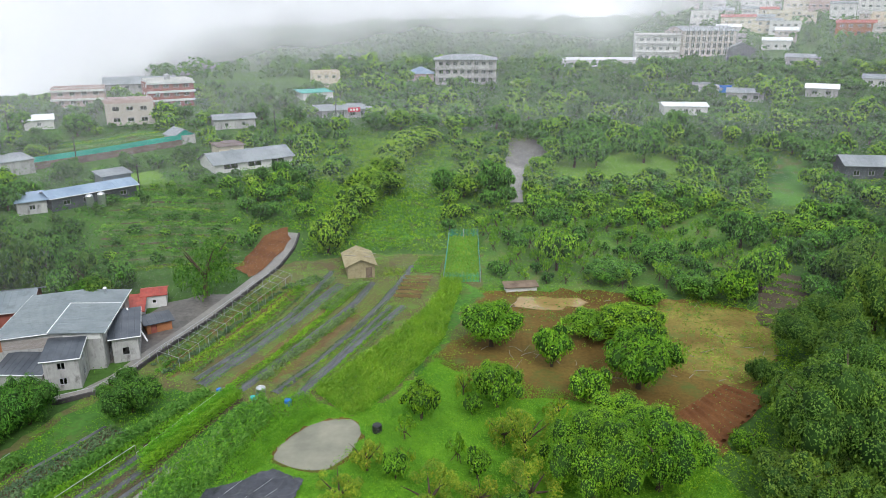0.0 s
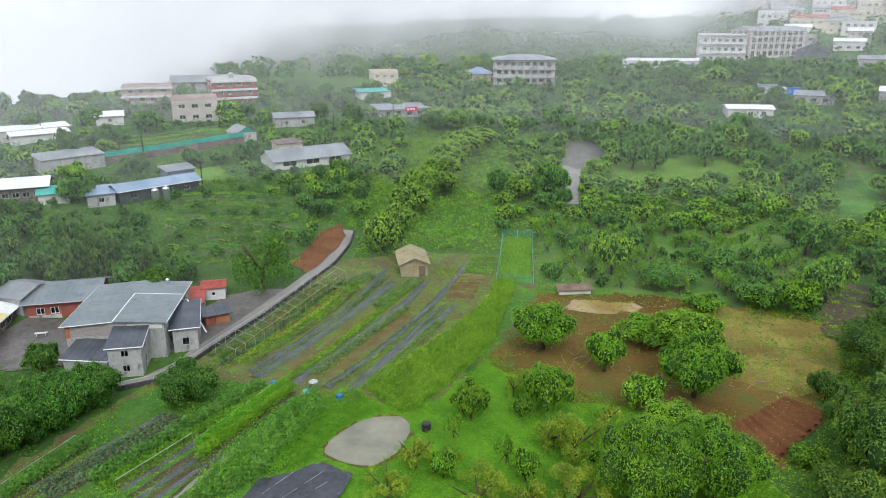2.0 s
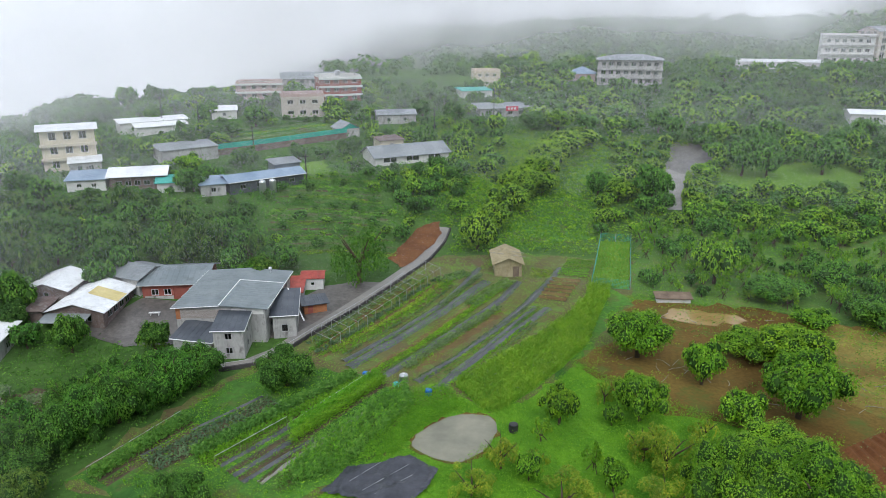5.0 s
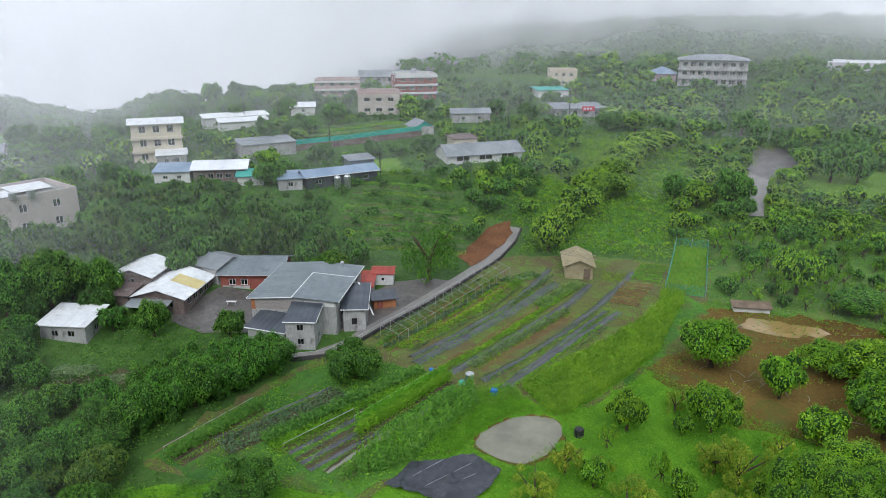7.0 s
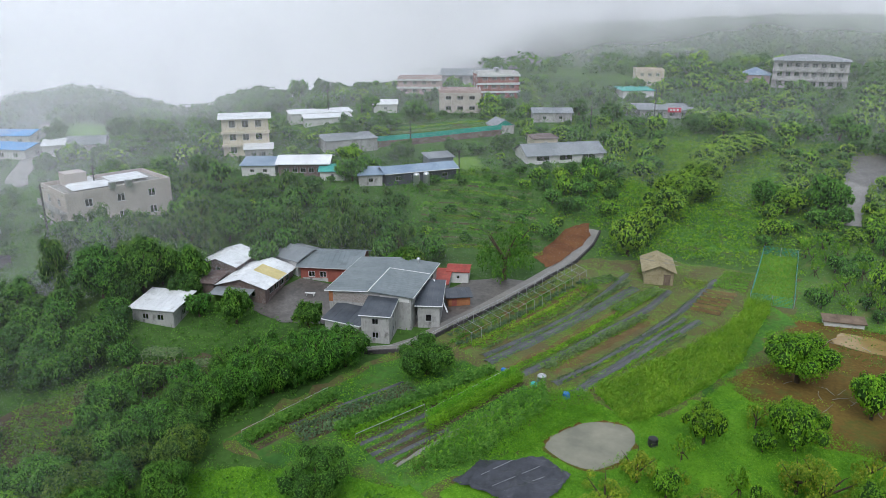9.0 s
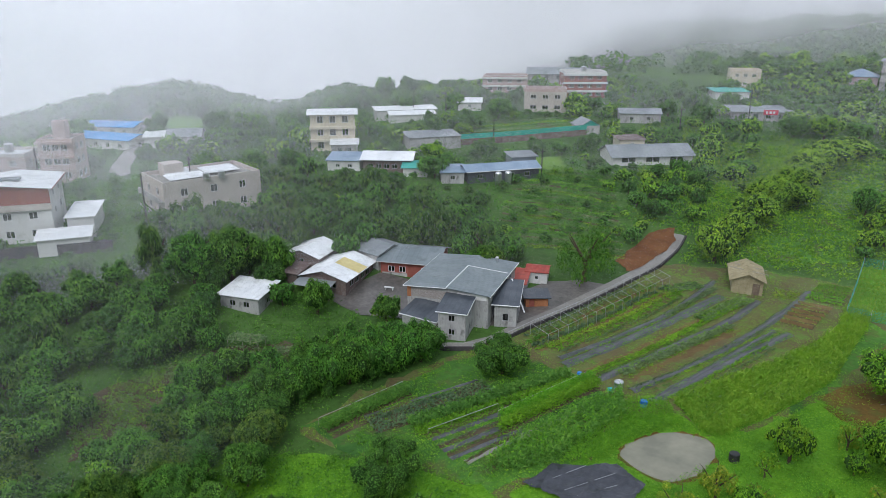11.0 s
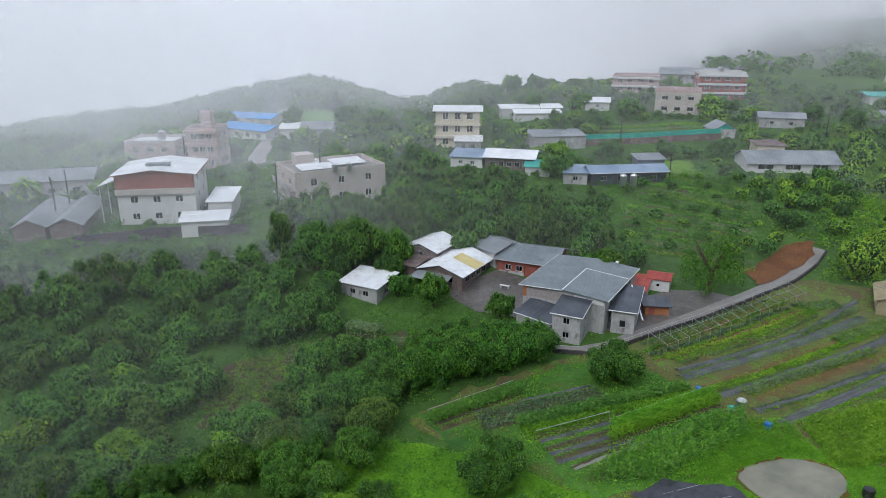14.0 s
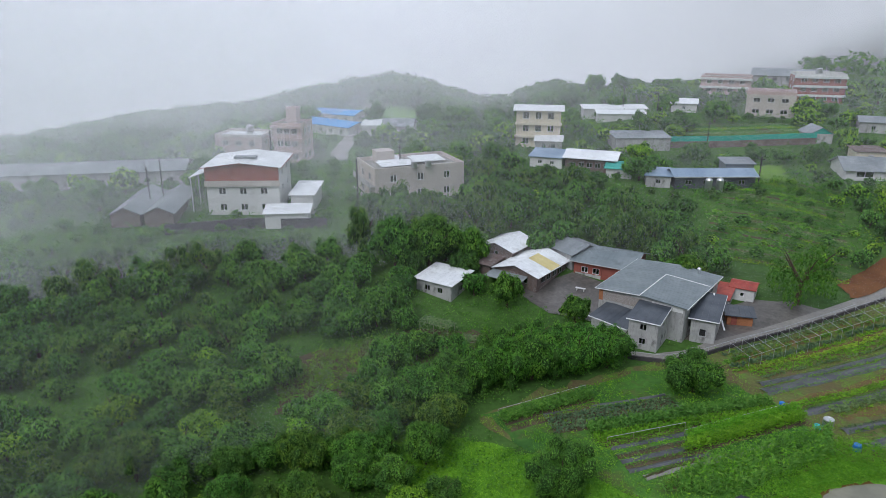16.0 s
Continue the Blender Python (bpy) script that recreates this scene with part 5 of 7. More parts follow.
building("brick_store", "small orange brick store beside the lane", (-41.0, 90.6), (-38.2, 92.4), 2.8, 1.5, M_ORANGE, "shed", M_ROOFDARK, 1, 0, 0, 0, rise=0.2, seam=0.6, door=(0.5, 0.8, 1.4), toward=2)
hall = building("hall", "long low brick hall with a grey-green roof", (-66.0, 88.2), (-57.2, 91.0), 8.5, 2.9, M_BRICKRED, "gable_x", M_ROOFGREEN, 1, 4, 1, 0, (1.1, 1.0), door=(4.6, 1.1, 2.1), rise=1.3, over=0.6, seam=0.75, trim=M_PLASTER, toward=4)
bm = bmesh.new()
box(bm, 0.3, 4.5, -0.04, -0.004, 0.0, 0.85)
box(bm, 5.8, 8.9, -0.04, -0.004, 0.0, 0.85)
part("dado", bm, M_PLASTER, hall, "grey plaster dado")
building("hall_wing", "grey-roofed wing of the hall", (-72.0, 89.4), (-66.6, 88.4), 6.5, 2.7, M_PLASTER, "gable_x", M_ROOFGREY, 1, 2, 1, 0, (0.9, 0.9), rise=1.0, over=0.4, seam=0.75, toward=3)
white_shed = building("open_shed", "rusty timber shed with a patched white roof", (-73.2, 77.5), (-65.8, 78.9), 9.5, 2.5, M_RUST, "gable_y", M_ROOFWHITE, 1, 2, 1, 4, (1.3, 1.2), rise=1.1, over=0.55, seam=0.8, toward=4)
bm = bmesh.new()
slab(bm, [(3.85, 3.6, 3.73), (8.0, 3.6, 2.51), (8.0, 6.6, 2.51), (3.85, 6.6, 3.73)], 0.02)
part("roof_patch", bm, M_ROOFYELLOW, white_shed, "faded yellow roof sheets")
bm = bmesh.new()
slab(bm, [(-0.4, -2.6, 1.75), (6.0, -2.6, 1.75), (6.0, -0.1, 2.15), (-0.4, -0.1, 2.15)], 0.06)
part("front_canopy", bm, M_ROOFGREY, white_shed, "grey sheet canopy over the front")
for x in (-0.2, 2.8, 5.8):
    bm = bmesh.new()
    rod(bm, (x, -2.4, -0.3), (x, -2.4, 1.75), 0.06)
    part("canopy_post", bm, M_WOOD, white_shed)
building("small_shed", "rusty small shed with a white gabled roof", (-80.4, 81.4), (-74.4, 82.6), 7.0, 2.0, M_RUST, "gable_y", M_ROOFWHITE, 1, 1, 1, 1, (0.8, 0.8), rise=1.0, over=0.5, seam=0.8, toward=3)
building("workshop", "small grey-walled shed with a pale metal roof", (-79.5, 66.4), (-73.2, 67.9), 5.6, 2.5, M_PLASTER, "shed", M_ROOFWHITE, 1, 2, 1, 1, (1.0, 0.9), rise=0.6, over=0.4, seam=0.8, toward=5)
building("log_store", "low rusty log store with a slatted roof", (-76.0, 76.5), (-73.9, 77.0), 4.0, 1.9, M_RUST, "shed", M_RUST, 1, 0, 0, 0, rise=0.3, seam=0.25, toward=3)

bm = bmesh.new()
slab(bm, [(5.98, -0.4, 5.56), (6.12, -0.4, 5.56), (6.12, 9.4, 5.56), (5.98, 9.4, 5.56)], 0.06)
part("ridge_flashing", bm, M_TRIM, main, "pale ridge flashing strip")
bm = bmesh.new()
slab(bm, [(6.12, 9.27, 5.57), (12.4, 9.27, 5.15), (12.4, 9.4, 5.15), (6.12, 9.4, 5.57)], 0.05)
part("flashing", bm, M_TRIM, main, "pale cross flashing strip")
bm = bmesh.new()
box(bm, 0.6, 6.4, -0.06, -0.004, 3.45, 4.75)
part("stone_panel", bm, M_STONE, main, "rough grey stone block panel")
bm = bmesh.new()
box(bm, 0.0, 0.6, -0.07, -0.004, 3.3, 4.9)
part("pilaster", bm, M_ORANGE, main, "orange brick pilaster")
bm = bmesh.new()
box(bm, 7.6, 11.9, -0.05, -0.004, 4.15, 4.9)
part("fascia_panel", bm, M_WHITE, main, "white upper wall panel")
lathe_bm = bmesh.new()
lathe(lathe_bm, [(0.12, 5.3), (0.12, 5.75), (0.28, 5.8), (0.3, 6.0), (0.18, 6.15)], 12)
vent = part("roof_vent", lathe_bm, M_STEEL, main, "round steel roof ventilator")
vent.location = (9.5, 13.2, 0)
bm = bmesh.new()
rod(bm, (13.2, 8.5, 4.6), (16.4, 3.8, 1.6), 0.12)
part("downpipe", bm, M_TRIM, main, "white sloping rain pipe")

# field hut
hut = building("field_hut", "windowless board hut with a pale sagging roof", (-15.8, 111.4), (-11.4, 112.4), 7.2, 2.4, M_THATCH, "gable_y", M_THATCH, 1, 0, 0, 0, rise=1.0, over=0.45, door=(3.0, 1.1, 1.9), door_mat=M_WOOD, toward=6, category="hut")
for a, b in (((-0.6, 3.4, 3.3), (5.2, 1.4, 3.1)), ((0.5, 5.5, 3.1), (5.2, 3.8, 3.0))):
    bm = bmesh.new()
    rod(bm, a, b, 0.06)
    part("roof_pole", bm, M_STAKE, hut, "thin pole laid over the roof")

# houses on the slope behind
bs = building("blue_bungalow", "long dark bungalow with a pale blue metal roof", (-72.8, 128.9), (-62.0, 141.0), 5.5, 2.7, M_ROOFDARK, "gable_x", M_ROOFPALEBLUE, 1, 4, 1, 1, (1.3, 0.9), rise=0.9, over=0.5, seam=0.9, trim=M_TRIM)
building("bungalow_wing", "small grey wing with a pale blue roof", (-77.5, 125.8), (-73.6, 128.6), 5.0, 2.4, M_PLASTER, "shed", M_ROOFPALEBLUE, 1, 1, 1, 0, (1.0, 0.9), rise=0.6, seam=0.9)
building("roof_room", "raised grey roof room", (-68.5, 141.0), (-64.6, 145.2), 4.0, 3.6, M_ROOFGREY, "shed", M_ROOFGREY, 1, 0, 0, 0, rise=0.5, seam=0.9)
building("white_roof_house", "timber-sided house with a wide white metal roof", (-96.3, 123.2), (-86.8, 128.0), 8.5, 3.0, M_RUST, "gable_x", M_ROOFWHITE, 1, 5, 1, 1, (1.2, 1.0), rise=1.0, over=0.6, seam=0.9, trim=M_TRIM)
building("teal_lean_to", "low shed with a pale teal roof", (-103.5, 119.8), (-97.0, 123.0), 6, 2.3, M_WHITE, "shed", M_ROOFPALEBLUE, 1, 2, 0, 0, (1.0, 0.8), rise=0.7, seam=0.9)
building("teal_hut", "small hut with a bright teal roof", (-86.5, 124.6), (-82.0, 127.2), 4, 2.0, M_WHITE, "shed", M_ROOFTEAL, 1, 1, 0, 0, (0.8, 0.8), rise=0.6, seam=0.9)
s3 = building("villa", "three-storey cream villa with a white roof", (-119.3, 132.4), (-110.8, 139.2), 9.0, 9.3, M_CREAM, "gable_x", M_ROOFWHITE, 3, 3, 2, 2, (1.5, 1.7), rise=0.7, over=0.8, band=M_CREAM, seam=1.2, toward=14)
building("villa_annex", "low annex with a white roof beside the villa", (-112.2, 131.6), (-107.2, 135.4), 5, 2.6, M_PLASTER, "shed", M_ROOFWHITE, 1, 2, 0, 0, (1, 1), rise=0.5)
building("grey_box_house", "plain grey block with a flat grey roof", (-97.6, 143.8), (-89.0, 153.6), 7.5, 3.3, M_PLASTER, "shed", M_ROOFGREY, 1, 1, 0, 1, (1.8, 0.8), rise=0.5, over=0.3, seam=1.0)
building("long_barn", "long grey-roofed barn with pale doors", (-51.8, 159.8), (-36.6, 171.8), 9.0, 2.4, M_WHITE, "gable_x", M_ROOFGREY, 1, 3, 0, 0, (3.4, 1.4), rise=1.9, over=0.6, seam=1.0)
building("arched_hut", "small hut with a teal and grey roof", (-67.6, 179.6), (-63.6, 183.2), 6.5, 2.4, M_PLASTER, "gable_y", M_ROOFGREY, 1, 0, 0, 0, rise=1.5, gable=M_NETTEAL)
building("tiled_house", "two-storey grey-tiled house with a brown parapet", (-91.6, 195.5), (-80.3, 200.6), 9.0, 6.0, M_BEIGE, "flat", M_CONCRETE, 2, 3, 2, 2, (1.8, 1.2), parapet=0.9, trim=M_PINK, toward=14)
building("red_band_house", "three-storey house with red tile bands", (-89.0, 219.5), (-77.5, 226.6), 10, 7.8, M_BRICKRED, "flat", M_CONCRETE, 3, 4, 2, 2, (1.6, 1.2), band=M_WHITE, parapet=0.8, trim=M_WHITE, toward=12)
building("pink_row_house", "two-storey pink-tiled row house", (-117, 216.5), (-103.4, 222.3), 10, 5.2, M_PINK, "flat", M_CONCRETE, 2, 4, 2, 2, (1.5, 1.2), band=M_WHITE, trim=M_PINK, toward=12)
building("dark_roof_house", "house with a broad dark metal roof", (-108, 232), (-88, 240), 12, 5.0, M_PLASTER, "gable_x", M_ROOFGREY, 2, 5, 1, 1, (1.4, 1.2), rise=1.8, toward=4)
building("white_greenhouse", "long low building with a white roof", (-124, 166), (-112, 179), 5, 2.6, M_WHITE, "shed", M_ROOFWHITE, 1, 0, 0, 0, rise=0.5, seam=1.0)
building("white_greenhouse", "long low building with a white roof", (-117, 163), (-108, 172), 4, 2.4, M_WHITE, "shed", M_ROOFWHITE, 1, 0, 0, 0, rise=0.5, seam=1.0)
building("small_house", "small house with a red and white roof", (-109, 186.5), (-103, 190), 6, 2.6, M_WHITE, "gable_x", M_ROOFWHITE, 1, 1, 1, 1, (1, 1), rise=1.0)
building("grey_shed", "grey-roofed shed among bushes", (-62.6, 196.5), (-52.5, 201.0), 7, 2.8, M_PLASTER, "gable_x", M_ROOFGREY, 1, 2, 0, 0, (1, 1), rise=1.0, seam=1.0)
building("water_shed", "small store with a corrugated roof", (-54.5, 172.6), (-49.5, 176.5), 5, 2.6, M_CREAM, "shed", M_RUST, 1, 1, 0, 0, (1, 1), rise=0.4)
big = building("apartment_block", "four-storey grey apartment block with a hip roof", (-3.0, 286), (20.8, 285.8), 15, 9.4, M_PLASTER, "hip", M_ROOFGREY, 3, 8, 3, 3, (1.7, 1.5), rise=1.8, over=0.8, band=M_PLASTER, toward=16)
building("tiled_bungalow", "bungalow with a blue-grey hip roof", (-14.5, 292), (-3.8, 292), 10, 3.0, M_PINK, "hip", M_ROOFPALEBLUE, 1, 3, 1, 0, (1.4, 1.2), rise=2.4, toward=12)
building("cream_house", "small two-storey cream house", (-48.0, 270), (-38.4, 273), 8, 5.8, M_CREAM, "flat", M_ROOFRED, 2, 3, 1, 1, (1.3, 1.1), toward=10)
building("teal_roof_house", "low house with a pale teal roof", (-47.0, 243.5), (-37.7, 249.2), 8, 2.8, M_WHITE, "shed", M_ROOFTEAL, 1, 2, 1, 1, (1.2, 1), rise=0.5, toward=10)
shop = building("roadside_shop", "roadside shop with a long grey canopy", (-37.1, 221), (-22.6, 227.6), 8, 2.9, M_PLASTER, "shed", M_ROOFGREY, 1, 4, 1, 1, (1.6, 1.4), rise=0.7, over=0.8, seam=1.0, toward=12)
bm = bmesh.new()
box(bm, 8.0, 12.0, -1.0, -0.9, 2.2, 3.6)
part("sign_board", bm, M_SIGNRED, shop, "red sign board with white bars")
for k in range(3):
    bm = bmesh.new()
    box(bm, 8.6 + k, 9.2 + k, -1.02, -1.004, 2.6, 3.2)
    part("sign_bar", bm, M_TRIM, shop)
building("white_barn", "long barn with a bright white roof", (71.3, 232.5), (84.8, 231.2), 9, 3.0, M_WHITE, "gable_x", M_ROOFWHITE, 1, 3, 1, 1, (1.5, 1.2), rise=0.8, over=0.5, seam=1.2, toward=12)
building("glass_front_block", "four-storey pale block with tall windows", (104, 322), (130, 330), 14, 11.0, M_BEIGE, "gable_x", M_ROOFGREY, 4, 9, 3, 3, (1.9, 2.2), rise=2.0, toward=16)
building("white_block", "three-storey white tiled block", (84.5, 325), (103, 322), 12, 11.0, M_WHITE, "flat", M_CONCRETE, 3, 6, 2, 2, (1.6, 1.4), band=M_PLASTER, toward=14)
building("long_white_shed", "long low shed with a white roof", (52, 318), (84, 316), 8, 3.0, M_WHITE, "shed", M_ROOFWHITE, 1, 6, 0, 0, (1.5, 1), rise=0.6, toward=16)
building("dark_cottage", "dark cottage with a steep grey gable roof", (120.6, 313.6), (131, 310.2), 9, 5.5, M_ROOFDARK, "gable_y", M_ROOFGREY, 2, 3, 1, 1, (1.2, 1.1), rise=2.6, over=1.0, toward=14)
building("blue_container_hut", "small hut with a bright blue container", (97.4, 263.5), (103.4, 261), 4, 2.6, M_BLUE, "flat", M_BLUE, 1, 1, 0, 0, (1, 0.8), parapet=0.05, toward=14)
building("white_container_hut", "small white cabin with a flat roof", (91.0, 266), (96.6, 264), 4, 2.8, M_WHITE, "shed", M_ROOFGREY, 1, 1, 0, 0, (1, 0.8), rise=0.3, toward=14)
building("grey_barn", "grey barn with a metal roof among trees", (94.5, 165.0), (106, 163.5), 9, 3.4, M_ROOFDARK, "gable_x", M_ROOFGREY, 1, 3, 1, 1, (1.4, 1.2), rise=1.6, over=0.6, seam=1.0, toward=14)
for k, (a, dd, w, h, st, wm, rm) in enumerate((
    (19.2, 420, 14, 8, 2, M_WHITE, M_CONCRETE), (21.5, 400, 16, 8, 2, M_CREAM, M_ROOFRED), (23.0, 405, 12, 7, 2, M_WHITE, M_ROOFGREY), (24.6, 395, 14, 6, 2, M_WHITE, M_CONCRETE),
    (21.0, 365, 15, 6, 2, M_PLASTER, M_CONCRETE), (24.2, 362, 12, 4, 1, M_WHITE, M_ROOFWHITE), (26.0, 330, 13, 3.5, 1, M_PLASTER, M_ROOFGREY), (28.9, 390, 16, 6, 2, M_ORANGE, M_ROOFRED),
    (30.8, 395, 15, 9, 3, M_CREAM, M_CONCRETE), (30.0, 440, 18, 9, 3, M_WHITE, M_CONCRETE), (26.8, 440, 14, 8, 2, M_PINK, M_CONCRETE), (28.0, 430, 12, 8, 2, M_WHITE, M_ROOFGREY),
    (22.6, 455, 16, 8, 2, M_WHITE, M_CONCRETE), (25.2, 445, 14, 8, 2, M_CREAM, M_CONCRETE), (19.8, 455, 12, 8, 2, M_PLASTER, M_CONCRETE), (27.5, 280, 10, 3, 1, M_PLASTER, M_ROOFWHITE),
    (31.0, 300, 12, 3, 1, M_WHITE, M_ROOFGREY), (22.6, 268, 12, 3, 1, M_PLASTER, M_ROOFGREY), (-9.5, 470, 16, 6, 2, M_WHITE, M_CONCRETE), (-8.2, 440, 9, 4, 1, M_WHITE, M_ROOFWHITE))):
    x0, y0 = az_d(a, dd)
    c, s = math.cos(radians(a)), -math.sin(radians(a))
    building("village_house", "distant village house with pale walls", (x0 - c * w / 2, y0 - s * w / 2), (x0 + c * w / 2, y0 + s * w / 2), 9, h, wm, "flat" if rm in (M_CONCRETE,) else "gable_x", rm, st, max(2, int(w / 3.5)), 1, 1, (1.6, 1.3), rise=1.2, group="village houses", toward=14)

VR = random.Random(4)
for k in range(22):
    a, dd, w = VR.uniform(17.5, 32), VR.uniform(370, 520), VR.uniform(8, 14)
    st = VR.choice((1, 2, 2, 3))
    x0, y0 = az_d(a, dd)
    c, s = math.cos(radians(a + VR.uniform(-25, 25))), -math.sin(radians(a))
    building("village_house", "distant village house with pale walls", (x0 - c * w / 2, y0 - s * w / 2), (x0 + c * w / 2, y0 + s * w / 2), 8, st * 3.0, VR.choice((M_WHITE, M_BEIGE, M_PLASTER, M_CREAM)),
             VR.choice(("flat", "gable_x")), VR.choice((M_CONCRETE, M_ROOFGREY, M_ROOFWHITE, M_ROOFRED)), st, 3, 1, 1, (1.5, 1.2), rise=1.2, group="village houses", toward=10)

# the hamlet on the spur
rh = building("red_gable_house", "cream house with a dark red gable and white roof", (-122.6, 53.0), (-114.1, 63.0), 12, 9.0, M_WHITE, "gable_y", M_ROOFWHITE, 3, 3, 2, 2, (1.3, 1.2), rise=0.8, over=0.7, gable=M_BRICKRED, seam=1.0, trim=M_BRICKRED, toward=4)
bm = bmesh.new()
box(bm, -0.1, 13.2, -0.16, -0.05, 6.5, 9.0)
part("gable_band", bm, M_BRICKRED, rh, "dark red cladding band")
bm = bmesh.new()
box(bm, -0.2, 13.3, -0.5, -0.05, 5.5, 6.45)
part("balcony_band", bm, M_BEIGE, rh, "pale beige balcony front")
bm = bmesh.new()
box(bm, 4.6, 8.6, 3.0, 4.6, 9.9, 10.25)
part("ridge_vent", bm, M_ROOFGREY, rh, "low grey ridge ventilator")
bm = bmesh.new()
slab(bm, [(-3.4, 1.0, 6.9), (-0.15, 1.0, 8.0), (-0.15, 11.0, 8.0), (-3.4, 11.0, 6.9)], 0.1)
part("side_canopy", bm, M_ROOFWHITE, rh, "white metal side canopy")
for y in (1.4, 6.0, 10.6):
    bm = bmesh.new()
    rod(bm, (-3.2, y, -1.0), (-3.2, y, 6.95), 0.1)
    part("canopy_post", bm, M_PIPE, rh)
building("white_lean_to", "white flat-roofed lean-to against a house", (-110.2, 57.6), (-105.6, 63.6), 4.5, 2.7, M_WHITE, "shed", M_ROOFWHITE, 1, 1, 0, 0, (1, 0.8), rise=0.4, seam=1.0, toward=4)
building("side_lean_to", "white roofed side building", (-113.0, 64.6), (-110.2, 67.6), 9, 3.6, M_WHITE, "shed", M_ROOFWHITE, 1, 1, 0, 0, (1, 1), rise=0.4, toward=4)
building("pink_tower_house", "three-storey pink-tiled house with a stair tower", (-147.2, 80.6), (-141.6, 84.8), 7, 8.6, M_PINK, "flat", M_CONCRETE, 3, 3, 2, 2, (1.4, 1.3), band=M_PINK, toward=14)
building("stair_tower", "pink rooftop stair tower", (-147.6, 84.6), (-145.6, 86.1), 2.6, 11.2, M_PINK, "flat", M_CONCRETE, 4, 0, 0, 0, toward=0, z=8.6)
building("pink_flat_house", "pink flat-roofed house with a white terrace", (-157.5, 71.3), (-148.8, 78.6), 9, 5.8, M_PINK, "flat", M_ROOFWHITE, 2, 3, 2, 2, (1.4, 1.2), trim=M_BEIGE, toward=12)
wb = building("white_block_house", "long plain white house with a cluttered flat roof", (-106.0, 78.7), (-99.8, 95.9), 12, 6.2, M_BEIGE, "flat", M_CONCRETE, 2, 3, 2, 1, (1.3, 1.4), parapet=0.7, toward=0)
for k, (x0, x1, y0, y1) in enumerate(((2, 9, 2, 6), (9.5, 16, 4, 9), (3, 8, 7, 10.5))):
    bm = bmesh.new()
    slab(bm, [(x0, y0, 6.75), (x1, y0, 6.75), (x1, y1, 7.05), (x0, y1, 7.05)], 0.06)
    part("roof_sheet", bm, M_ROOFWHITE, wb, "white roof sheet over the terrace")
bm = bmesh.new()
box(bm, 3.0, 6.6, 8.0, 11.4, 6.2, 8.5)
part("stair_house", bm, M_BEIGE, wb, "small rooftop stair house")
for k in range(2):
    bm = bmesh.new()
    box(bm, -1.1, -0.004, 0.4, 11.6, 0.2 + 3.1 * k, 0.45 + 3.1 * k)
    box(bm, -1.1, -1.0, 0.4, 11.6, 0.45 + 3.1 * k, 1.3 + 3.1 * k)
    part("balcony", bm, M_PLASTER, wb, "stained grey concrete balcony")
building("blue_roof_hall", "long hall with a vivid blue metal roof", (-177, 106.8), (-160, 110.4), 8, 3.0, M_WHITE, "gable_x", M_ROOFBLUE, 1, 4, 1, 1, (1.3, 1.1), rise=0.9, over=0.6, seam=1.0, toward=12)
building("blue_roof_hall", "long hall with a vivid blue metal roof", (-188, 115.8), (-173.8, 121.8), 8, 3.0, M_WHITE, "gable_x", M_ROOFBLUE, 1, 4, 1, 1, (1.3, 1.1), rise=0.9, over=0.6, seam=1.0, toward=8)
for dx in (0, 5.4):
    building("ridge_shed", "long grey-ridged corrugated shed", (-127.5 + dx * 0.62, 37.2 + dx * 0.85), (-124.5 + dx * 0.62, 41.2 + dx * 0.85), 17, 2.4, M_RUST, "gable_y", M_ROOFGREY, 1, 0, 0, 0, rise=1.2, over=0.3, seam=0.8, toward=4)
building("long_grey_hall", "very long hall with a grey roof", (-163, 26), (-143, 57.5), 10, 3.4, M_PLASTER, "gable_x", M_ROOFGREY, 1, 8, 1, 1, (1.4, 1.0), rise=1.3, seam=1.5, toward=4)
building("grey_cottage", "low cottage with a dark grey roof beside the road", (-153, 116.5), (-147, 122), 8, 3.0, M_PLASTER, "gable_x", M_ROOFGREY, 1, 2, 1, 1, (1.2, 1.0), rise=1.4, seam=1.0)
building("white_cottage", "low white-roofed cottage beside the road", (-158, 113.5), (-154, 117.5), 6, 2.8, M_WHITE, "shed", M_ROOFWHITE, 1, 1, 0, 0, (1.2, 1.0), rise=0.6)
strip("upper_road", "pale concrete road climbing through the hamlet", "road", [(-138, 92), (-146, 98), (-157, 109), (-173, 125), (-190, 140)], 4.2, M_CONCRETE, 0.25, 0.05, wob=0.02)
keep_out([(-136, 94), (-190, 143), (-196, 138), (-140, 88)], 1.5, 6.0)
LAWN3 = [(-168, 128), (-160, 132), (-174, 148), (-184, 142)]
patch("lawn", "bright grass lot beside the road", "lawn", LAWN3, M_LAWN, 0.2, 4.0, 0.8, seed=25)
keep_out(LAWN3, 0.0, 4.0)


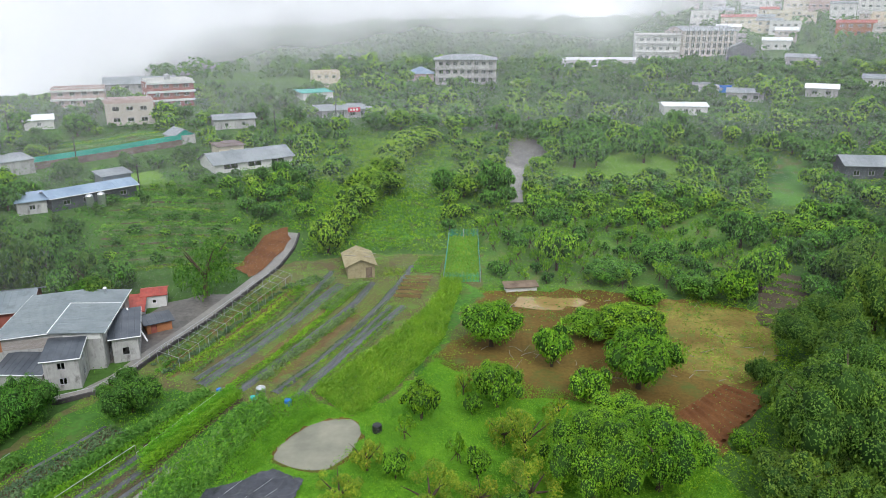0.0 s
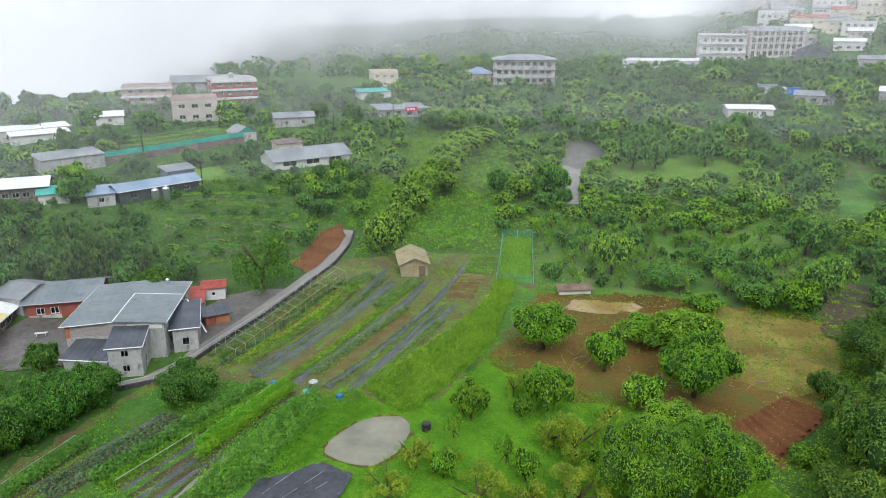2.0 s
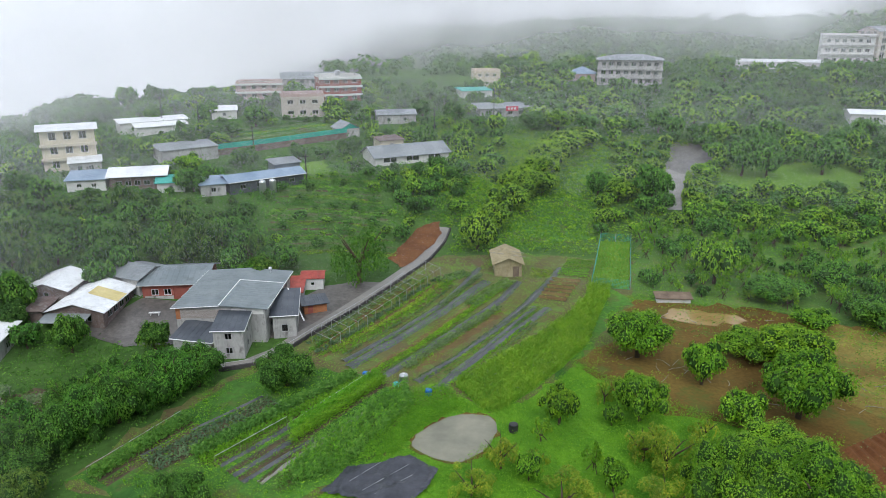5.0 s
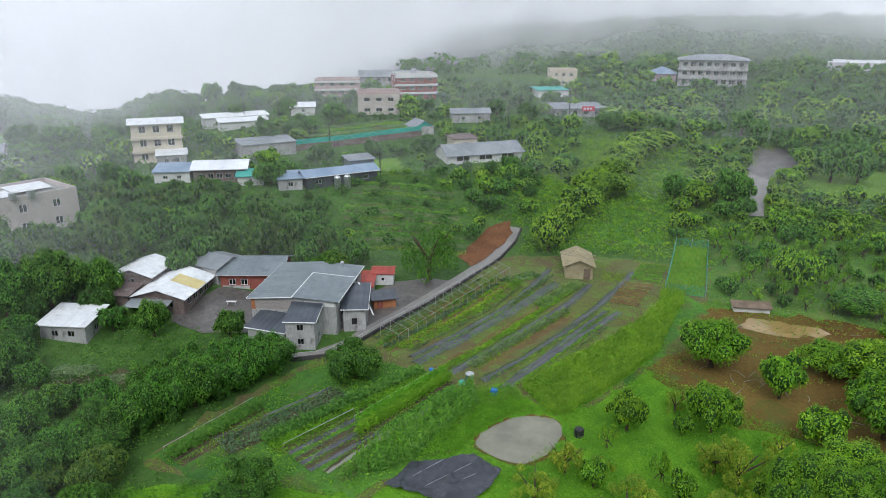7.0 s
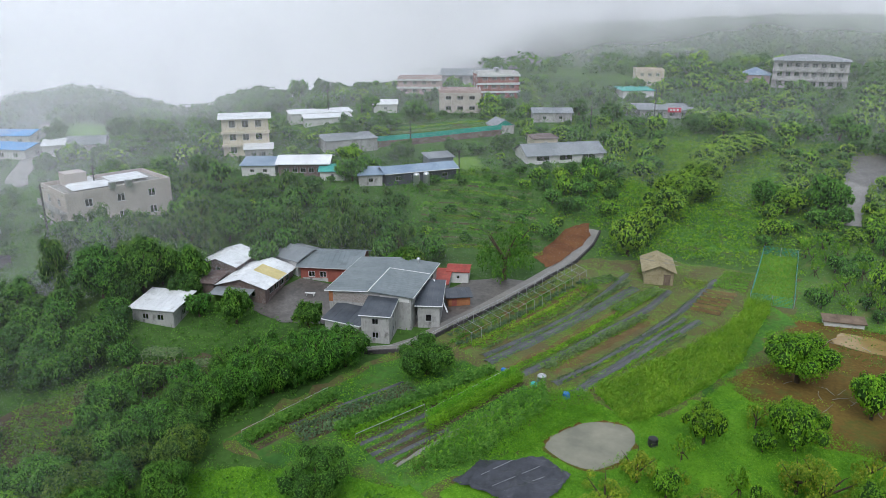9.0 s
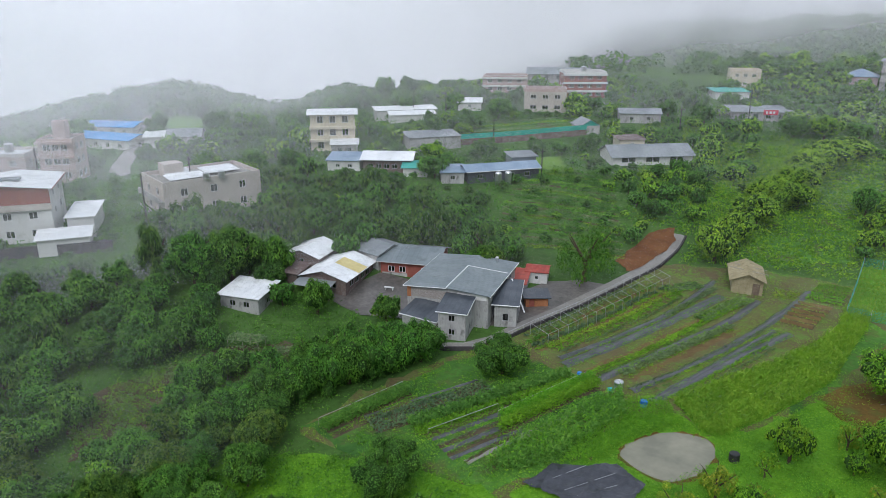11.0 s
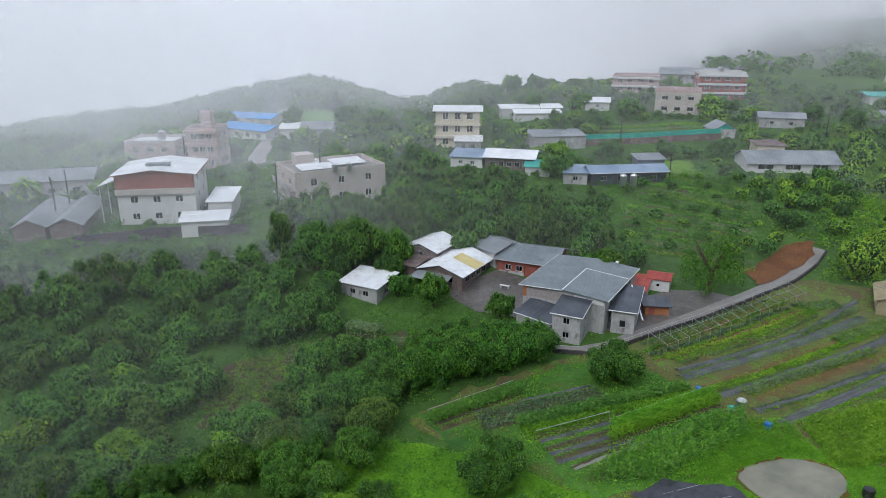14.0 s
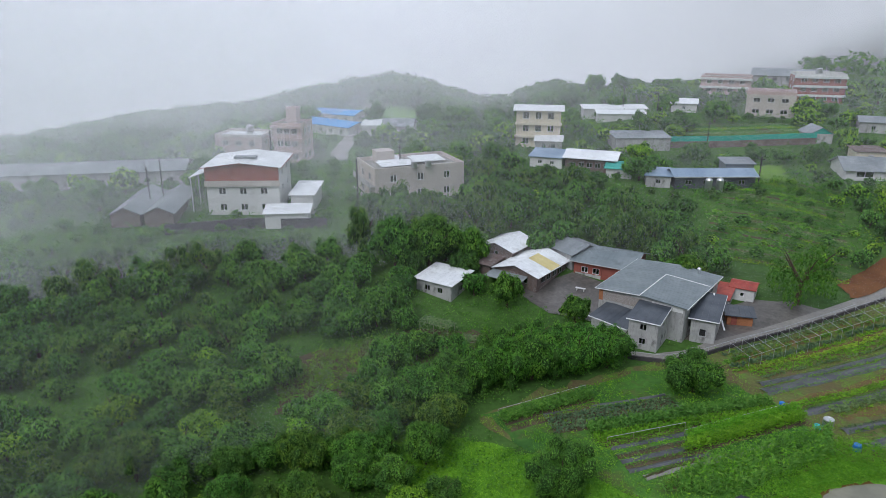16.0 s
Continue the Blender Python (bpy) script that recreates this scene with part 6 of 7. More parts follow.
def retaining_wall(line, low, high, label, material, cap=None):
    ob = thing("retaining_wall", label, "wall", Matrix(), kind="structure")
    pts = resample(line, 3.0)
    for a, b in zip(pts, pts[1:]):
        d = (b - a).normalized()
        n = Vector((d.y, -d.x)) * 0.2
        bm = bmesh.new()
        za, zb = gz(a.x, a.y), gz(b.x, b.y)
        v = [bm.verts.new((p.x + s * n.x, p.y + s * n.y, z + h)) for p, z in ((a, za), (b, zb)) for s in (-1, 1) for h in (low, high)]
        for f in ((0, 1, 3, 2), (4, 6, 7, 5), (0, 4, 5, 1), (2, 3, 7, 6), (1, 5, 7, 3), (0, 2, 6, 4)):
            bm.faces.new([v[i] for i in f])
        part("wall_section", bm, material, ob)
        if cap:
            bm = bmesh.new()
            slab(bm, [(a.x + n.x, a.y + n.y, za + high), (b.x + n.x, b.y + n.y, zb + high), (b.x + n.x * 1.3, b.y + n.y * 1.3, zb + high + 1.2), (a.x + n.x * 1.3, a.y + n.y * 1.3, za + high + 1.2)], 0.03)
            part("net_panel", bm, cap, ob, "teal windbreak netting")


retaining_wall([(-118.5, 43), (-112, 56), (-103.5, 66)], -2.0, 1.8, "dark stone retaining wall under the hamlet", M_DARKWALL)
TREE_OUT.append([(-118.5, 43), (-112, 56), (-103.5, 66), (-100, 64), (-108, 53), (-114, 41)])
TREE_OUT.append([az_d(-58.5, 136), az_d(-51, 136), az_d(-51, 176), az_d(-58.5, 172)])
retaining_wall([(-90.5, 155.0), (-79.5, 166.4), (-66.2, 180.2)], -1.5, 1.6, "brown retaining wall topped by a teal net", M_RUST, M_NETTEAL)
keep_out([(-90.5, 155.0), (-79.5, 166.4), (-66.2, 180.2), (-64, 176), (-76, 162), (-88, 151)], 0.0, 5.0)

# small things of the farm
tank_on(-21.0, 73.2, gz(-21, 73.2), 0.55, 1.1, 0.5, "stainless steel water tank on short legs")
tank_on(-67.2, 132.0, gz(-67, 132), 0.7, 2.6, 0.3)
tank_on(-65.6, 133.4, gz(-65.6, 133.4), 0.7, 2.6, 0.3)
tank_on(-152.0, 77.5, 14.2, 0.9, 1.8, 0.5)
tank_on(-84.5, 224, gz(-84.5, 224) + 7.8, 0.9, 1.6, 0.5)
tank_on(-103.2, 86.0, gz(-104, 85) + 6.1, 0.6, 1.2, 0.4)
tank_on(-102.0, 88.5, gz(-104, 85) + 6.1, 0.6, 1.2, 0.4)
tank_on(96.8, 258, gz(96.8, 258), 1.1, 3.4, 0.2)
tank_on(-24, 240, gz(-24, 240), 1.0, 3.0, 0.2)


def barrel(x, y, material, label, r=0.32, h=0.9):
    ob = thing("barrel", label, "barrel", Matrix.Translation((x, y, gz(x, y) + 0.02)), "barrels")
    bm = bmesh.new()
    lathe(bm, [(r * 0.93, 0), (r, h * 0.06), (r, h * 0.3), (r * 1.05, h * 0.33), (r, h * 0.36), (r, h * 0.64), (r * 1.05, h * 0.67), (r, h * 0.7), (r, h * 0.94), (r * 0.93, h)])
    part("body", bm, material, ob)
    bm = bmesh.new()
    lathe(bm, [(r * 0.9, h), (r * 0.9, h + 0.03), (r * 0.3, h + 0.05)], 16)
    part("lid", bm, material, ob)


barrel(-26.1, 74.0, M_BLUE, "blue plastic barrel at the edge of a bed")
barrel(-17.6, 71.7, M_BLUE, "blue plastic barrel beside the tall grass", 0.42, 0.75)
barrel(-21.9, 73.0, M_CYAN, "small cyan plastic tub beside the tank", 0.36, 0.4)
barrel(-7.0, 66.2, M_BLACK, "black plastic water tank in the grass", 0.5, 0.9)
pole(-47.5, 77.5 - 12, 3.2, "short dark post in the grass")
for x, y, h in ((-62.2, 143, 6), (-82, 158, 7.5), (-104.5, 172, 8), (-33, 222, 9), (-44.5, 190, 8), (-108, 76, 9), (-132, 46, 8), (-136, 50, 8.5), (-118, 176, 8), (-110, 88, 9), (-140, 76, 9)):
    pole(x, y, h)


def trellis():
    """Poles and wires over the field beside the lane."""
    ob = thing("trellis", "thin bamboo pole trellis over young crops", "trellis", Matrix())
    a0, a1, b0, b1 = Vector((-36.5, 82.5)), Vector((-27.5, 110.5)), Vector((-33.0, 80.5)), Vector((-24.5, 108.5))
    for k in range(15):
        f = k / 14
        p, q = a0.lerp(a1, f), b0.lerp(b1, f)
        for c in (p, q):
            bm = bmesh.new()
            rod(bm, (c.x, c.y, gz(*c)), (c.x, c.y, gz(*c) + 1.7), 0.022, 5)
            part("post", bm, M_PIPE, ob)
        bm = bmesh.new()
        rod(bm, (p.x, p.y, gz(*p) + 1.7), (q.x, q.y, gz(*q) + 1.7), 0.022, 5)
        part("bar", bm, M_PIPE, ob)
    for u in (0, 0.5, 1):
        p, q = a0.lerp(b0, u), a1.lerp(b1, u)
        bm = bmesh.new()
        rod(bm, (p.x, p.y, gz(*p) + 1.72), (q.x, q.y, gz(*q) + 1.72), 0.018, 5)
        part("bar", bm, M_PIPE, ob)


trellis()
building("pump_shed", "low white shed with a brown board roof beside the pool", (10.1, 106.3), (15.1, 107.1), 1.6, 0.8, M_WHITE, "shed", M_WOOD, 1, 0, 0, 0, rise=0.25, over=0.3, toward=3, category="shed")


def bench(x, y, turn):
    ob = thing("bench", "white concrete bench on the wet yard", "bench", Matrix.Translation((x, y, gz(x, y) + 0.1)) @ Matrix.Rotation(turn, 4, "Z"))
    bm = bmesh.new()
    box(bm, -0.8, 0.8, -0.22, 0.22, 0.42, 0.5)
    part("seat", bm, M_WHITE, ob)
    for u in (-0.6, 0.55):
        bm = bmesh.new()
        box(bm, u, u + 0.1, -0.18, 0.18, 0, 0.42)
        part("leg", bm, M_WHITE, ob)


bench(-61.5, 84.2, 0.3)


def black_heap(x, y):
    ob = thing("sack_heap", "heap of black plastic sacks in the orchard", "sacks", Matrix.Translation((x, y, gz(x, y))))
    r = random.Random(7)
    for k in range(7):
        bm = bmesh.new()
        bmesh.ops.create_icosphere(bm, subdivisions=2, radius=0.55)
        for v in bm.verts:
            v.co *= 1 + r.uniform(-0.12, 0.12)
            v.co.z = v.co.z * 0.7 + 0.3
        part("sack", bm, M_BLACK, ob).location = (r.uniform(-1.8, 1.8), r.uniform(-0.6, 0.6), 0.05)


black_heap(27.3, 116.5)


def net_fence():
    ob = thing("net_fence", "sagging teal net fence round a grass plot", "fence", Matrix())
    ring = [(0.1, 110.9), (6.2, 110.9), (6.8, 133.3), (1.2, 133.4), (0.1, 110.9)]
    for a, b in zip(ring, ring[1:]):
        a, b = Vector(a), Vector(b)
        n = max(2, int((b - a).length / 2.5))
        for k in range(n):
            p, q = a.lerp(b, k / n), a.lerp(b, (k + 1) / n)
            bm = bmesh.new()
            rod(bm, (p.x, p.y, gz(*p)), (p.x, p.y, gz(*p) + 1.8), 0.035, 5)
            part("post", bm, M_PIPE, ob)
            bm = bmesh.new()
            for s in range(13):
                c = p.lerp(q, s / 13)
                rod(bm, (c.x, c.y, gz(*c) + 0.05), (c.x, c.y, gz(*c) + 1.7), 0.012, 3)
            for s in range(8):
                rod(bm, (p.x, p.y, gz(*p) + 0.1 + s * 0.22), (q.x, q.y, gz(*q) + 0.1 + s * 0.22 - 0.03), 0.012, 3)
            part("net", bm, M_NETTEAL, ob)


net_fence()

# ---- trees ----


def crown_mesh(seed, leaf_n, leaf_size, shape, material, lobes=9):
    """A crown of radius 1 and height 1 (its foot at z 0) built of leafy lobes with gaps."""
    r = np.random.default_rng(seed)
    cs, rs = [], []
    for k in range(lobes):
        u = r.normal(size=3)
        u /= np.linalg.norm(u)
        s = r.uniform(0.35, 0.82)
        q = r.uniform(0.17, 0.33) * (1.0 if lobes < 28 else 0.78)
        if shape == "broad":
            c = np.array([u[0] * s, u[1] * s, 0.58 + abs(u[2]) * s * 0.38 - 0.14 * (u[0] ** 2 + u[1] ** 2) * s])
        elif shape == "round":
            c = np.array([u[0] * s * 0.9, u[1] * s * 0.9, 0.5 + u[2] * s * 0.45])
        elif shape == "tall":
            c = np.array([u[0] * s * 0.8, u[1] * s * 0.8, r.uniform(0.15, 0.9)])
        elif shape == "airy":
            c = np.array([u[0] * s, u[1] * s, 0.5 + u[2] * s * 0.5])
            q = r.uniform(0.12, 0.22)
        else:
            c = np.array([u[0] * s * 0.9, u[1] * s * 0.9, r.uniform(0.45, 0.9)])
            q = r.uniform(0.12, 0.22)
        cs.append(c)
        rs.append(q)
    if shape in ("broad", "round"):
        for a in (0.4, 2.5, 4.6):
            cs.append(np.array([0.3 * math.cos(a), 0.3 * math.sin(a), 0.5]))
            rs.append(0.36)
        lobes += 3
    cs, rs = np.array(cs), np.array(rs)
    sq = np.array([1.0, 1.0, 0.85])
    w = rs ** 2 / (rs ** 2).sum()
    idx = r.choice(lobes, leaf_n * 2, p=w)
    u = unit(r.normal(size=(leaf_n * 2, 3)) + [0, 0, 0.25])
    P = cs[idx] + u * (rs[idx] * r.uniform(0.78, 1.12, leaf_n * 2))[:, None] * sq
    deep = np.zeros(len(P), bool)
    for c, q in zip(cs, rs):
        deep |= np.linalg.norm((P - c) / sq, axis=1) < q * 0.72
    P, u = P[~deep][:leaf_n], u[~deep][:leaf_n]
    N = unit(u * 0.8 + r.normal(size=u.shape) * 0.36 + [0, 0, 0.5])
    al = None
    if shape == "tall":
        al = np.column_stack([u[:, :2] * 0.8, np.full(len(u), -0.6)]) + r.normal(size=u.shape) * 0.3
    V, F = leaf_tris(P, N, leaf_size * r.uniform(0.6, 1.35, len(P)), r, 0.6 if shape != "tall" else 0.3, al)
    # inner leaf masses; their dark green paints the shade between the leaves
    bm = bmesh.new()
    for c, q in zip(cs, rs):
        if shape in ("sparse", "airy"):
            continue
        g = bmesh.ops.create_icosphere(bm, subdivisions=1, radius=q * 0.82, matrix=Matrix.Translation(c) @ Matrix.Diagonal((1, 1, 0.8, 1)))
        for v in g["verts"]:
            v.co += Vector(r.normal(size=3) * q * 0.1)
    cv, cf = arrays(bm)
    return V, F, cv, cf


def arrays(bm):
    bm.verts.index_update()
    v = np.array([v.co[:] for v in bm.verts]).reshape(-1, 3)
    f = np.array([[v.index for v in f.verts] for f in bm.faces], int).reshape(-1, 3)
    bm.free()
    return v, f


def mixed_mesh(name, V, tris, mats, mat_of):
    me = raw_mesh(name, V, tris, mats)
    me.polygons.foreach_set("material_index", mat_of.astype(np.int32))
    return me


def trunk_mesh(seed, shape):
    """A tapered trunk with limbs, for a tree of height 1 and radius 1."""
    r = random.Random(seed)
    bm = bmesh.new()

    def limb(a, b, ra, rb, seg=6):
        a, b = Vector(a), Vector(b)
        z = (b - a).normalized()
        x = z.orthogonal().normalized()
        y = z.cross(x)
        rings = [[bm.verts.new(p + q * (math.cos(k * math.tau / seg) * x + math.sin(k * math.tau / seg) * y)) for k in range(seg)] for p, q in ((a, ra), (b, rb))]
        for k in range(seg):
            j = (k + 1) % seg
            bm.faces.new((rings[0][k], rings[0][j], rings[1][j], rings[1][k]))
        bm.faces.new(rings[1])

    fork = r.uniform(0.22, 0.34)
    lean = (r.uniform(-0.06, 0.06), r.uniform(-0.06, 0.06))
    thick = 0.07 if shape != "sparse" else 0.045
    limb((0, 0, -0.08), (*lean, fork), thick, thick * 0.75)
    for k in range(5 if shape != "tall" else 7):
        a = k * math.tau / 5 + r.uniform(-0.4, 0.4)
        s = r.uniform(0.3, 0.6)
        top = (math.cos(a) * s, math.sin(a) * s, r.uniform(0.55, 0.8))
        limb((*lean, fork - 0.02), top, thick * 0.55, thick * 0.18, 5)
        limb(top, (top[0] * 1.3, top[1] * 1.3, top[2] + 0.1), thick * 0.18, thick * 0.06, 4)
    if shape == "sparse":
        for k in range(3):
            a = k * math.tau / 3
            limb((0.5 * math.cos(a), 0.5 * math.sin(a), -0.04), (lean[0], lean[1], fork + 0.12), 0.02, 0.02, 4)
    bmesh.ops.triangulate(bm, faces=bm.faces[:])
    return arrays(bm)


KINDS = {}


def tree_kind(key, shape, material, leaf_n, leaf_size, variants, lobes=9):
    KINDS[key] = []
    for k in range(variants):
        tv, tf = trunk_mesh(hash_of(key) + k, shape)
        V, F, cv, cf = crown_mesh(hash_of(key) + k * 7 + 1, leaf_n, leaf_size, shape, material, lobes)
        trunk = mixed_mesh("trunk", tv, tf, [M_BARK], np.zeros(len(tf)))
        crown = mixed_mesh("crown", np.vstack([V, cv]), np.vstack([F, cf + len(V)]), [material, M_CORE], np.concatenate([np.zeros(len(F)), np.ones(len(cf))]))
        KINDS[key].append((trunk, crown, material, (V, F, cv, cf, tv, tf)))


def hash_of(s):
    return sum(ord(c) * (k + 3) for k, c in enumerate(s)) % 9973


for tag, n, ls in (("huge", 17000, 0.032), ("close", 6400, 0.053), ("near", 1900, 0.09), ("mid", 620, 0.148), ("far", 210, 0.25)):
    more = {"huge": 34, "close": 22, "near": 10}.get(tag, 0)
    tree_kind("open_" + tag, "airy", L_MID, n // 2, ls, 1, 40)
    tree_kind("broad_" + tag, "broad", L_MID, n, ls, 3, 20 + more)
    tree_kind("bright_" + tag, "broad", L_BRIGHT, n, ls, 3, 20 + more)
    tree_kind("lime_" + tag, "broad", L_LIME, n, ls, 2, 22 + more)
    tree_kind("dark_" + tag, "round", L_DARK, n, ls, 3, 18 + more)
    tree_kind("olive_" + tag, "broad", L_OLIVE, n, ls, 2, 22 + more)
    tree_kind("yellow_" + tag, "airy", L_YELLOW, n * 2 // 3, ls, 2, 22)
    tree_kind("citrus_" + tag, "round", L_MID, n, ls * 0.9, 3, 20 + more)
    tree_kind("bamboo_" + tag, "tall", L_BAMBOO, n, ls * 1.3, 3, 24)
    tree_kind("sparse_" + tag, "sparse", L_BRIGHT, n // 2, ls, 3, 13)

WORDS = {
    "broad": "leafy green broadleaf tree on the slope", "bright": "fresh bright green tree with a full crown", "dark": "dark green dense rounded tree",
    "olive": "dull olive-green spreading tree", "yellow": "yellowish-green fruit tree with thin foliage", "citrus": "dense rounded citrus tree beside the fields",
    "open": "tall open-crowned tree with a bare trunk", "lime": "bright lime-green tree in a long row", "bamboo": "feathery drooping bamboo clump", "sparse": "young staked orchard tree with sparse leaves",
}
GROUPS = {"sparse": "young orchard trees", "citrus": "citrus trees", "bamboo": "bamboo clumps"}
TREE_RNG = random.Random(5)
TREE_AT = []


def tree(kind, x, y, r, h):
    TREE_AT.append((x, y, r))
    PLANTED.append((kind, x, y, r, h))


PLANTED = []


def plant_all():
    """The nearest trees stand as things of their own; the woods behind them are joined by kind."""
    woods = {}
    for k, (kind, x, y, r, h) in enumerate(sorted(PLANTED, key=lambda p: p[1] ** 2 + p[2] ** 2)):
        d = math.hypot(x, y)
        wide = 1263 * r / math.hypot(d, 42)
        tag = "huge" if wide > 78 else "close" if wide > 47 else "near" if wide > 28 else "mid" if wide > 17 else "far"
        trunk, crown, material, raw = TREE_RNG.choice(KINDS[kind + "_" + tag])
        turn, z = TREE_RNG.uniform(0, math.tau), gz(x, y) - 0.05
        m = Matrix.Diagonal((r, r, h, 1))
        if k < 300:
            ob = thing("tree", WORDS[kind], "tree", Matrix.Translation((x, y, z)) @ Matrix.Rotation(turn, 4, "Z"), GROUPS.get(kind, ""))
            share("trunk", trunk, ob, m)
            share("crown", crown, ob, m)
        else:
            woods.setdefault(kind, []).append((x, y, z, r, h, turn, material, raw))
    for kind, rows in woods.items():
        vs, ts, tm, n = [], [], [], 0
        for x, y, z, r, h, turn, material, (V, F, cv, cf, tv, tf) in rows:
            c, s = math.cos(turn), math.sin(turn)
            A = np.vstack([V, cv, tv]) * [r, r, h]
            vs.append(np.column_stack([A[:, 0] * c - A[:, 1] * s + x, A[:, 0] * s + A[:, 1] * c + y, A[:, 2] + z]))
            ts += [F + n, cf + n + len(V), tf + n + len(V) + len(cv)]
            tm += [np.zeros(len(F)), np.ones(len(cf)), np.full(len(tf), 2)]
            n += len(A)
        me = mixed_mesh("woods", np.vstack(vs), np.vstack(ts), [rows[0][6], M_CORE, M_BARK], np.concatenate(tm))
        tagged(new("woods", me), WORDS[kind].replace("tree", "trees") + " further off", "trees", kind="stuff")


for x, y, r, h in [(6.5, 86.9, 4.7, 6.5), (13.7, 81.2, 2.9, 6.2), (23.2, 75.5, 4.7, 8), (25.3, 87.7, 4.9, 6.3), (16.9, 72.2, 2.8, 4.7), (6.1, 71.3, 3.3, 5.8), (-2.4, 68.6, 2.3, 5.1), (3.2, 69.7, 1.2, 2.7), (3.3, 58.2, 1.6, 3.9), (13.8, 55, 4.8, 8.4), (20.1, 56.4, 4.9, 7.9), (18.7, 62.7, 5.2, 5.3), (12, 60, 2.9, 4.6), (30.8, 62.7, 1.9, 2.4), (20.3, 89.6, 4.4, 3.9), (-4.5, 58.2, 1.7, 3.4)]:
    tree("bright", x, y, r * 1.1, h)
tree("open", -36.8, 103.1, 5.8, 10.3)
for x, y, r, h in [(-20.5, 122, 3.5, 6.3), (-19, 131.8, 3.3, 5.5), (-17.2, 141.2, 4.2, 6), (-16.1, 153, 4.8, 6.4), (-14.1, 164.8, 5.1, 6.6), (-11.9, 176.7, 5.4, 7), (-9.9, 187.5, 5.4, 6.4), (-6.6, 196.4, 5.4, 5.4), (-12, 157.2, 3.3, 4.8), (4.6, 157.2, 3.3, 5.3), (20.2, 165, 1.6, 3.3), (19.6, 159, 1.6, 3.2)]:
    tree("lime", x, y, r * 1.3, h * 1.1)
for x, y, r, h in [(8.4, 62.7, 3, 5.2), (6.2, 63.6, 2.4, 4.1), (-7.4, 59.5, 2.3, 3.7), (-4, 59.8, 1.3, 2.8), (-9.5, 55, 2.5, 3.3), (-1.2, 54.4, 3.3, 3.9), (8.1, 54.9, 3.3, 4.4), (3.4, 54.3, 2.2, 3.3), (2.4, 74.1, 1.5, 3.1), (12.5, 68.7, 1.6, 3)]:
    tree("yellow", x, y, r * 1.1, h)
for x, y, r, h in [(38.6, 59.9, 7.2, 11.6), (37.4, 67, 4.2, 7), (47.2, 69.2, 5.9, 8.6), (48.4, 82.8, 6.6, 8.7), (60, 91, 5.5, 9.5), (41.4, 57.2, 4.6, 7.3), (31.7, 54.7, 4.2, 5.2), (37.7, 75.5, 2.1, 4.3), (47.3, 74.1, 5.4, 7.5), (36.2, 60.7, 3.9, 7.3), (65.7, 105.1, 6.2, 9.6)]:
    tree("olive", x, y, r * 1.05, h)
for x, y, r, h in [(-45.3, 68.6, 3.8, 6.3), (-47, 65.4, 4, 6.8), (-48.6, 62.6, 4.1, 7), (-50.1, 60, 4, 7), (-51.6, 57.4, 4, 6.8), (-53, 54.6, 3.9, 6.3), (-54.7, 51.2, 3.7, 5.8), (-56.2, 47.6, 3.6, 5.3), (-57.6, 44, 3.4, 5), (-50.2, 67, 3.2, 5.4), (-53.2, 63.2, 3.4, 5.8), (-55.4, 59, 3.4, 5.8), (-58, 54.5, 3.3, 5.4), (-34.9, 70.7, 4.2, 5.4), (-34.2, 46.1, 4.4, 6.2), (-64, 54.4, 3, 4), (-63.4, 49, 3.6, 5.9)]:
    tree("citrus", x, y, r, h)
for x, y, r, h in [(-55.7, 75.6, 2.6, 4.3), (-66, 72.5, 2.7, 5.5), (-72, 71.6, 2.3, 3.8), (-78.3, 77.1, 3.3, 6.3), (-82.8, 72, 5.1, 8.7), (-85.6, 67.2, 5.1, 8.6), (-77.7, 57.2, 3.3, 4.4)]:
    tree("broad", x, y, r * 1.05, h)
for x, y, r, h in [(33.2, 178.8, 4.7, 9), (38.8, 178.5, 4.1, 7.2), (51.8, 181.6, 4.9, 8.9), (11.6, 156.6, 5.1, 9), (0.1, 159.1, 3.6, 6.4), (55.1, 125.8, 4.5, 7.6), (50.4, 105.6, 4.1, 8.4), (44.6, 101.2, 3.7, 5.6), (40.2, 103.4, 3.8, 4), (37.6, 115.9, 4.1, 5.2), (27.7, 110.7, 4.8, 4.1), (19.6, 116.2, 4, 8.4), (30.8, 101.4, 3.6, 3.1)]:
    tree("bright" if TREE_RNG.random() < 0.6 else "broad", x, y, r * 1.1, h)


def wood(kinds, az0, az1, d0, d1, gap, r0, r1, tall=1.5, seed=0, low=False):
    """Trees sown over a sector of the land, clear of fields and houses and of one another."""
    rr = random.Random(seed)
    area = 0.5 * radians(az1 - az0) * (d1 ** 2 - d0 ** 2)
    n = int(area / gap ** 2 * 2.2)
    P = np.array([az_d(rr.uniform(az0, az1), math.sqrt(rr.uniform(d0 ** 2, d1 ** 2))) for k in range(n)])
    free = ~blocked(P[:, 0], P[:, 1], low)
    for x, y in P[free]:
        r = rr.uniform(r0, r1)
        T = np.array(TREE_AT)
        if (np.hypot(T[:, 0] - x, T[:, 1] - y) < gap * 0.5 + 0.42 * np.minimum(T[:, 2], r)).any():
            continue
        tree(rr.choice(kinds), float(x), float(y), r, r * tall * rr.uniform(0.85, 1.2))


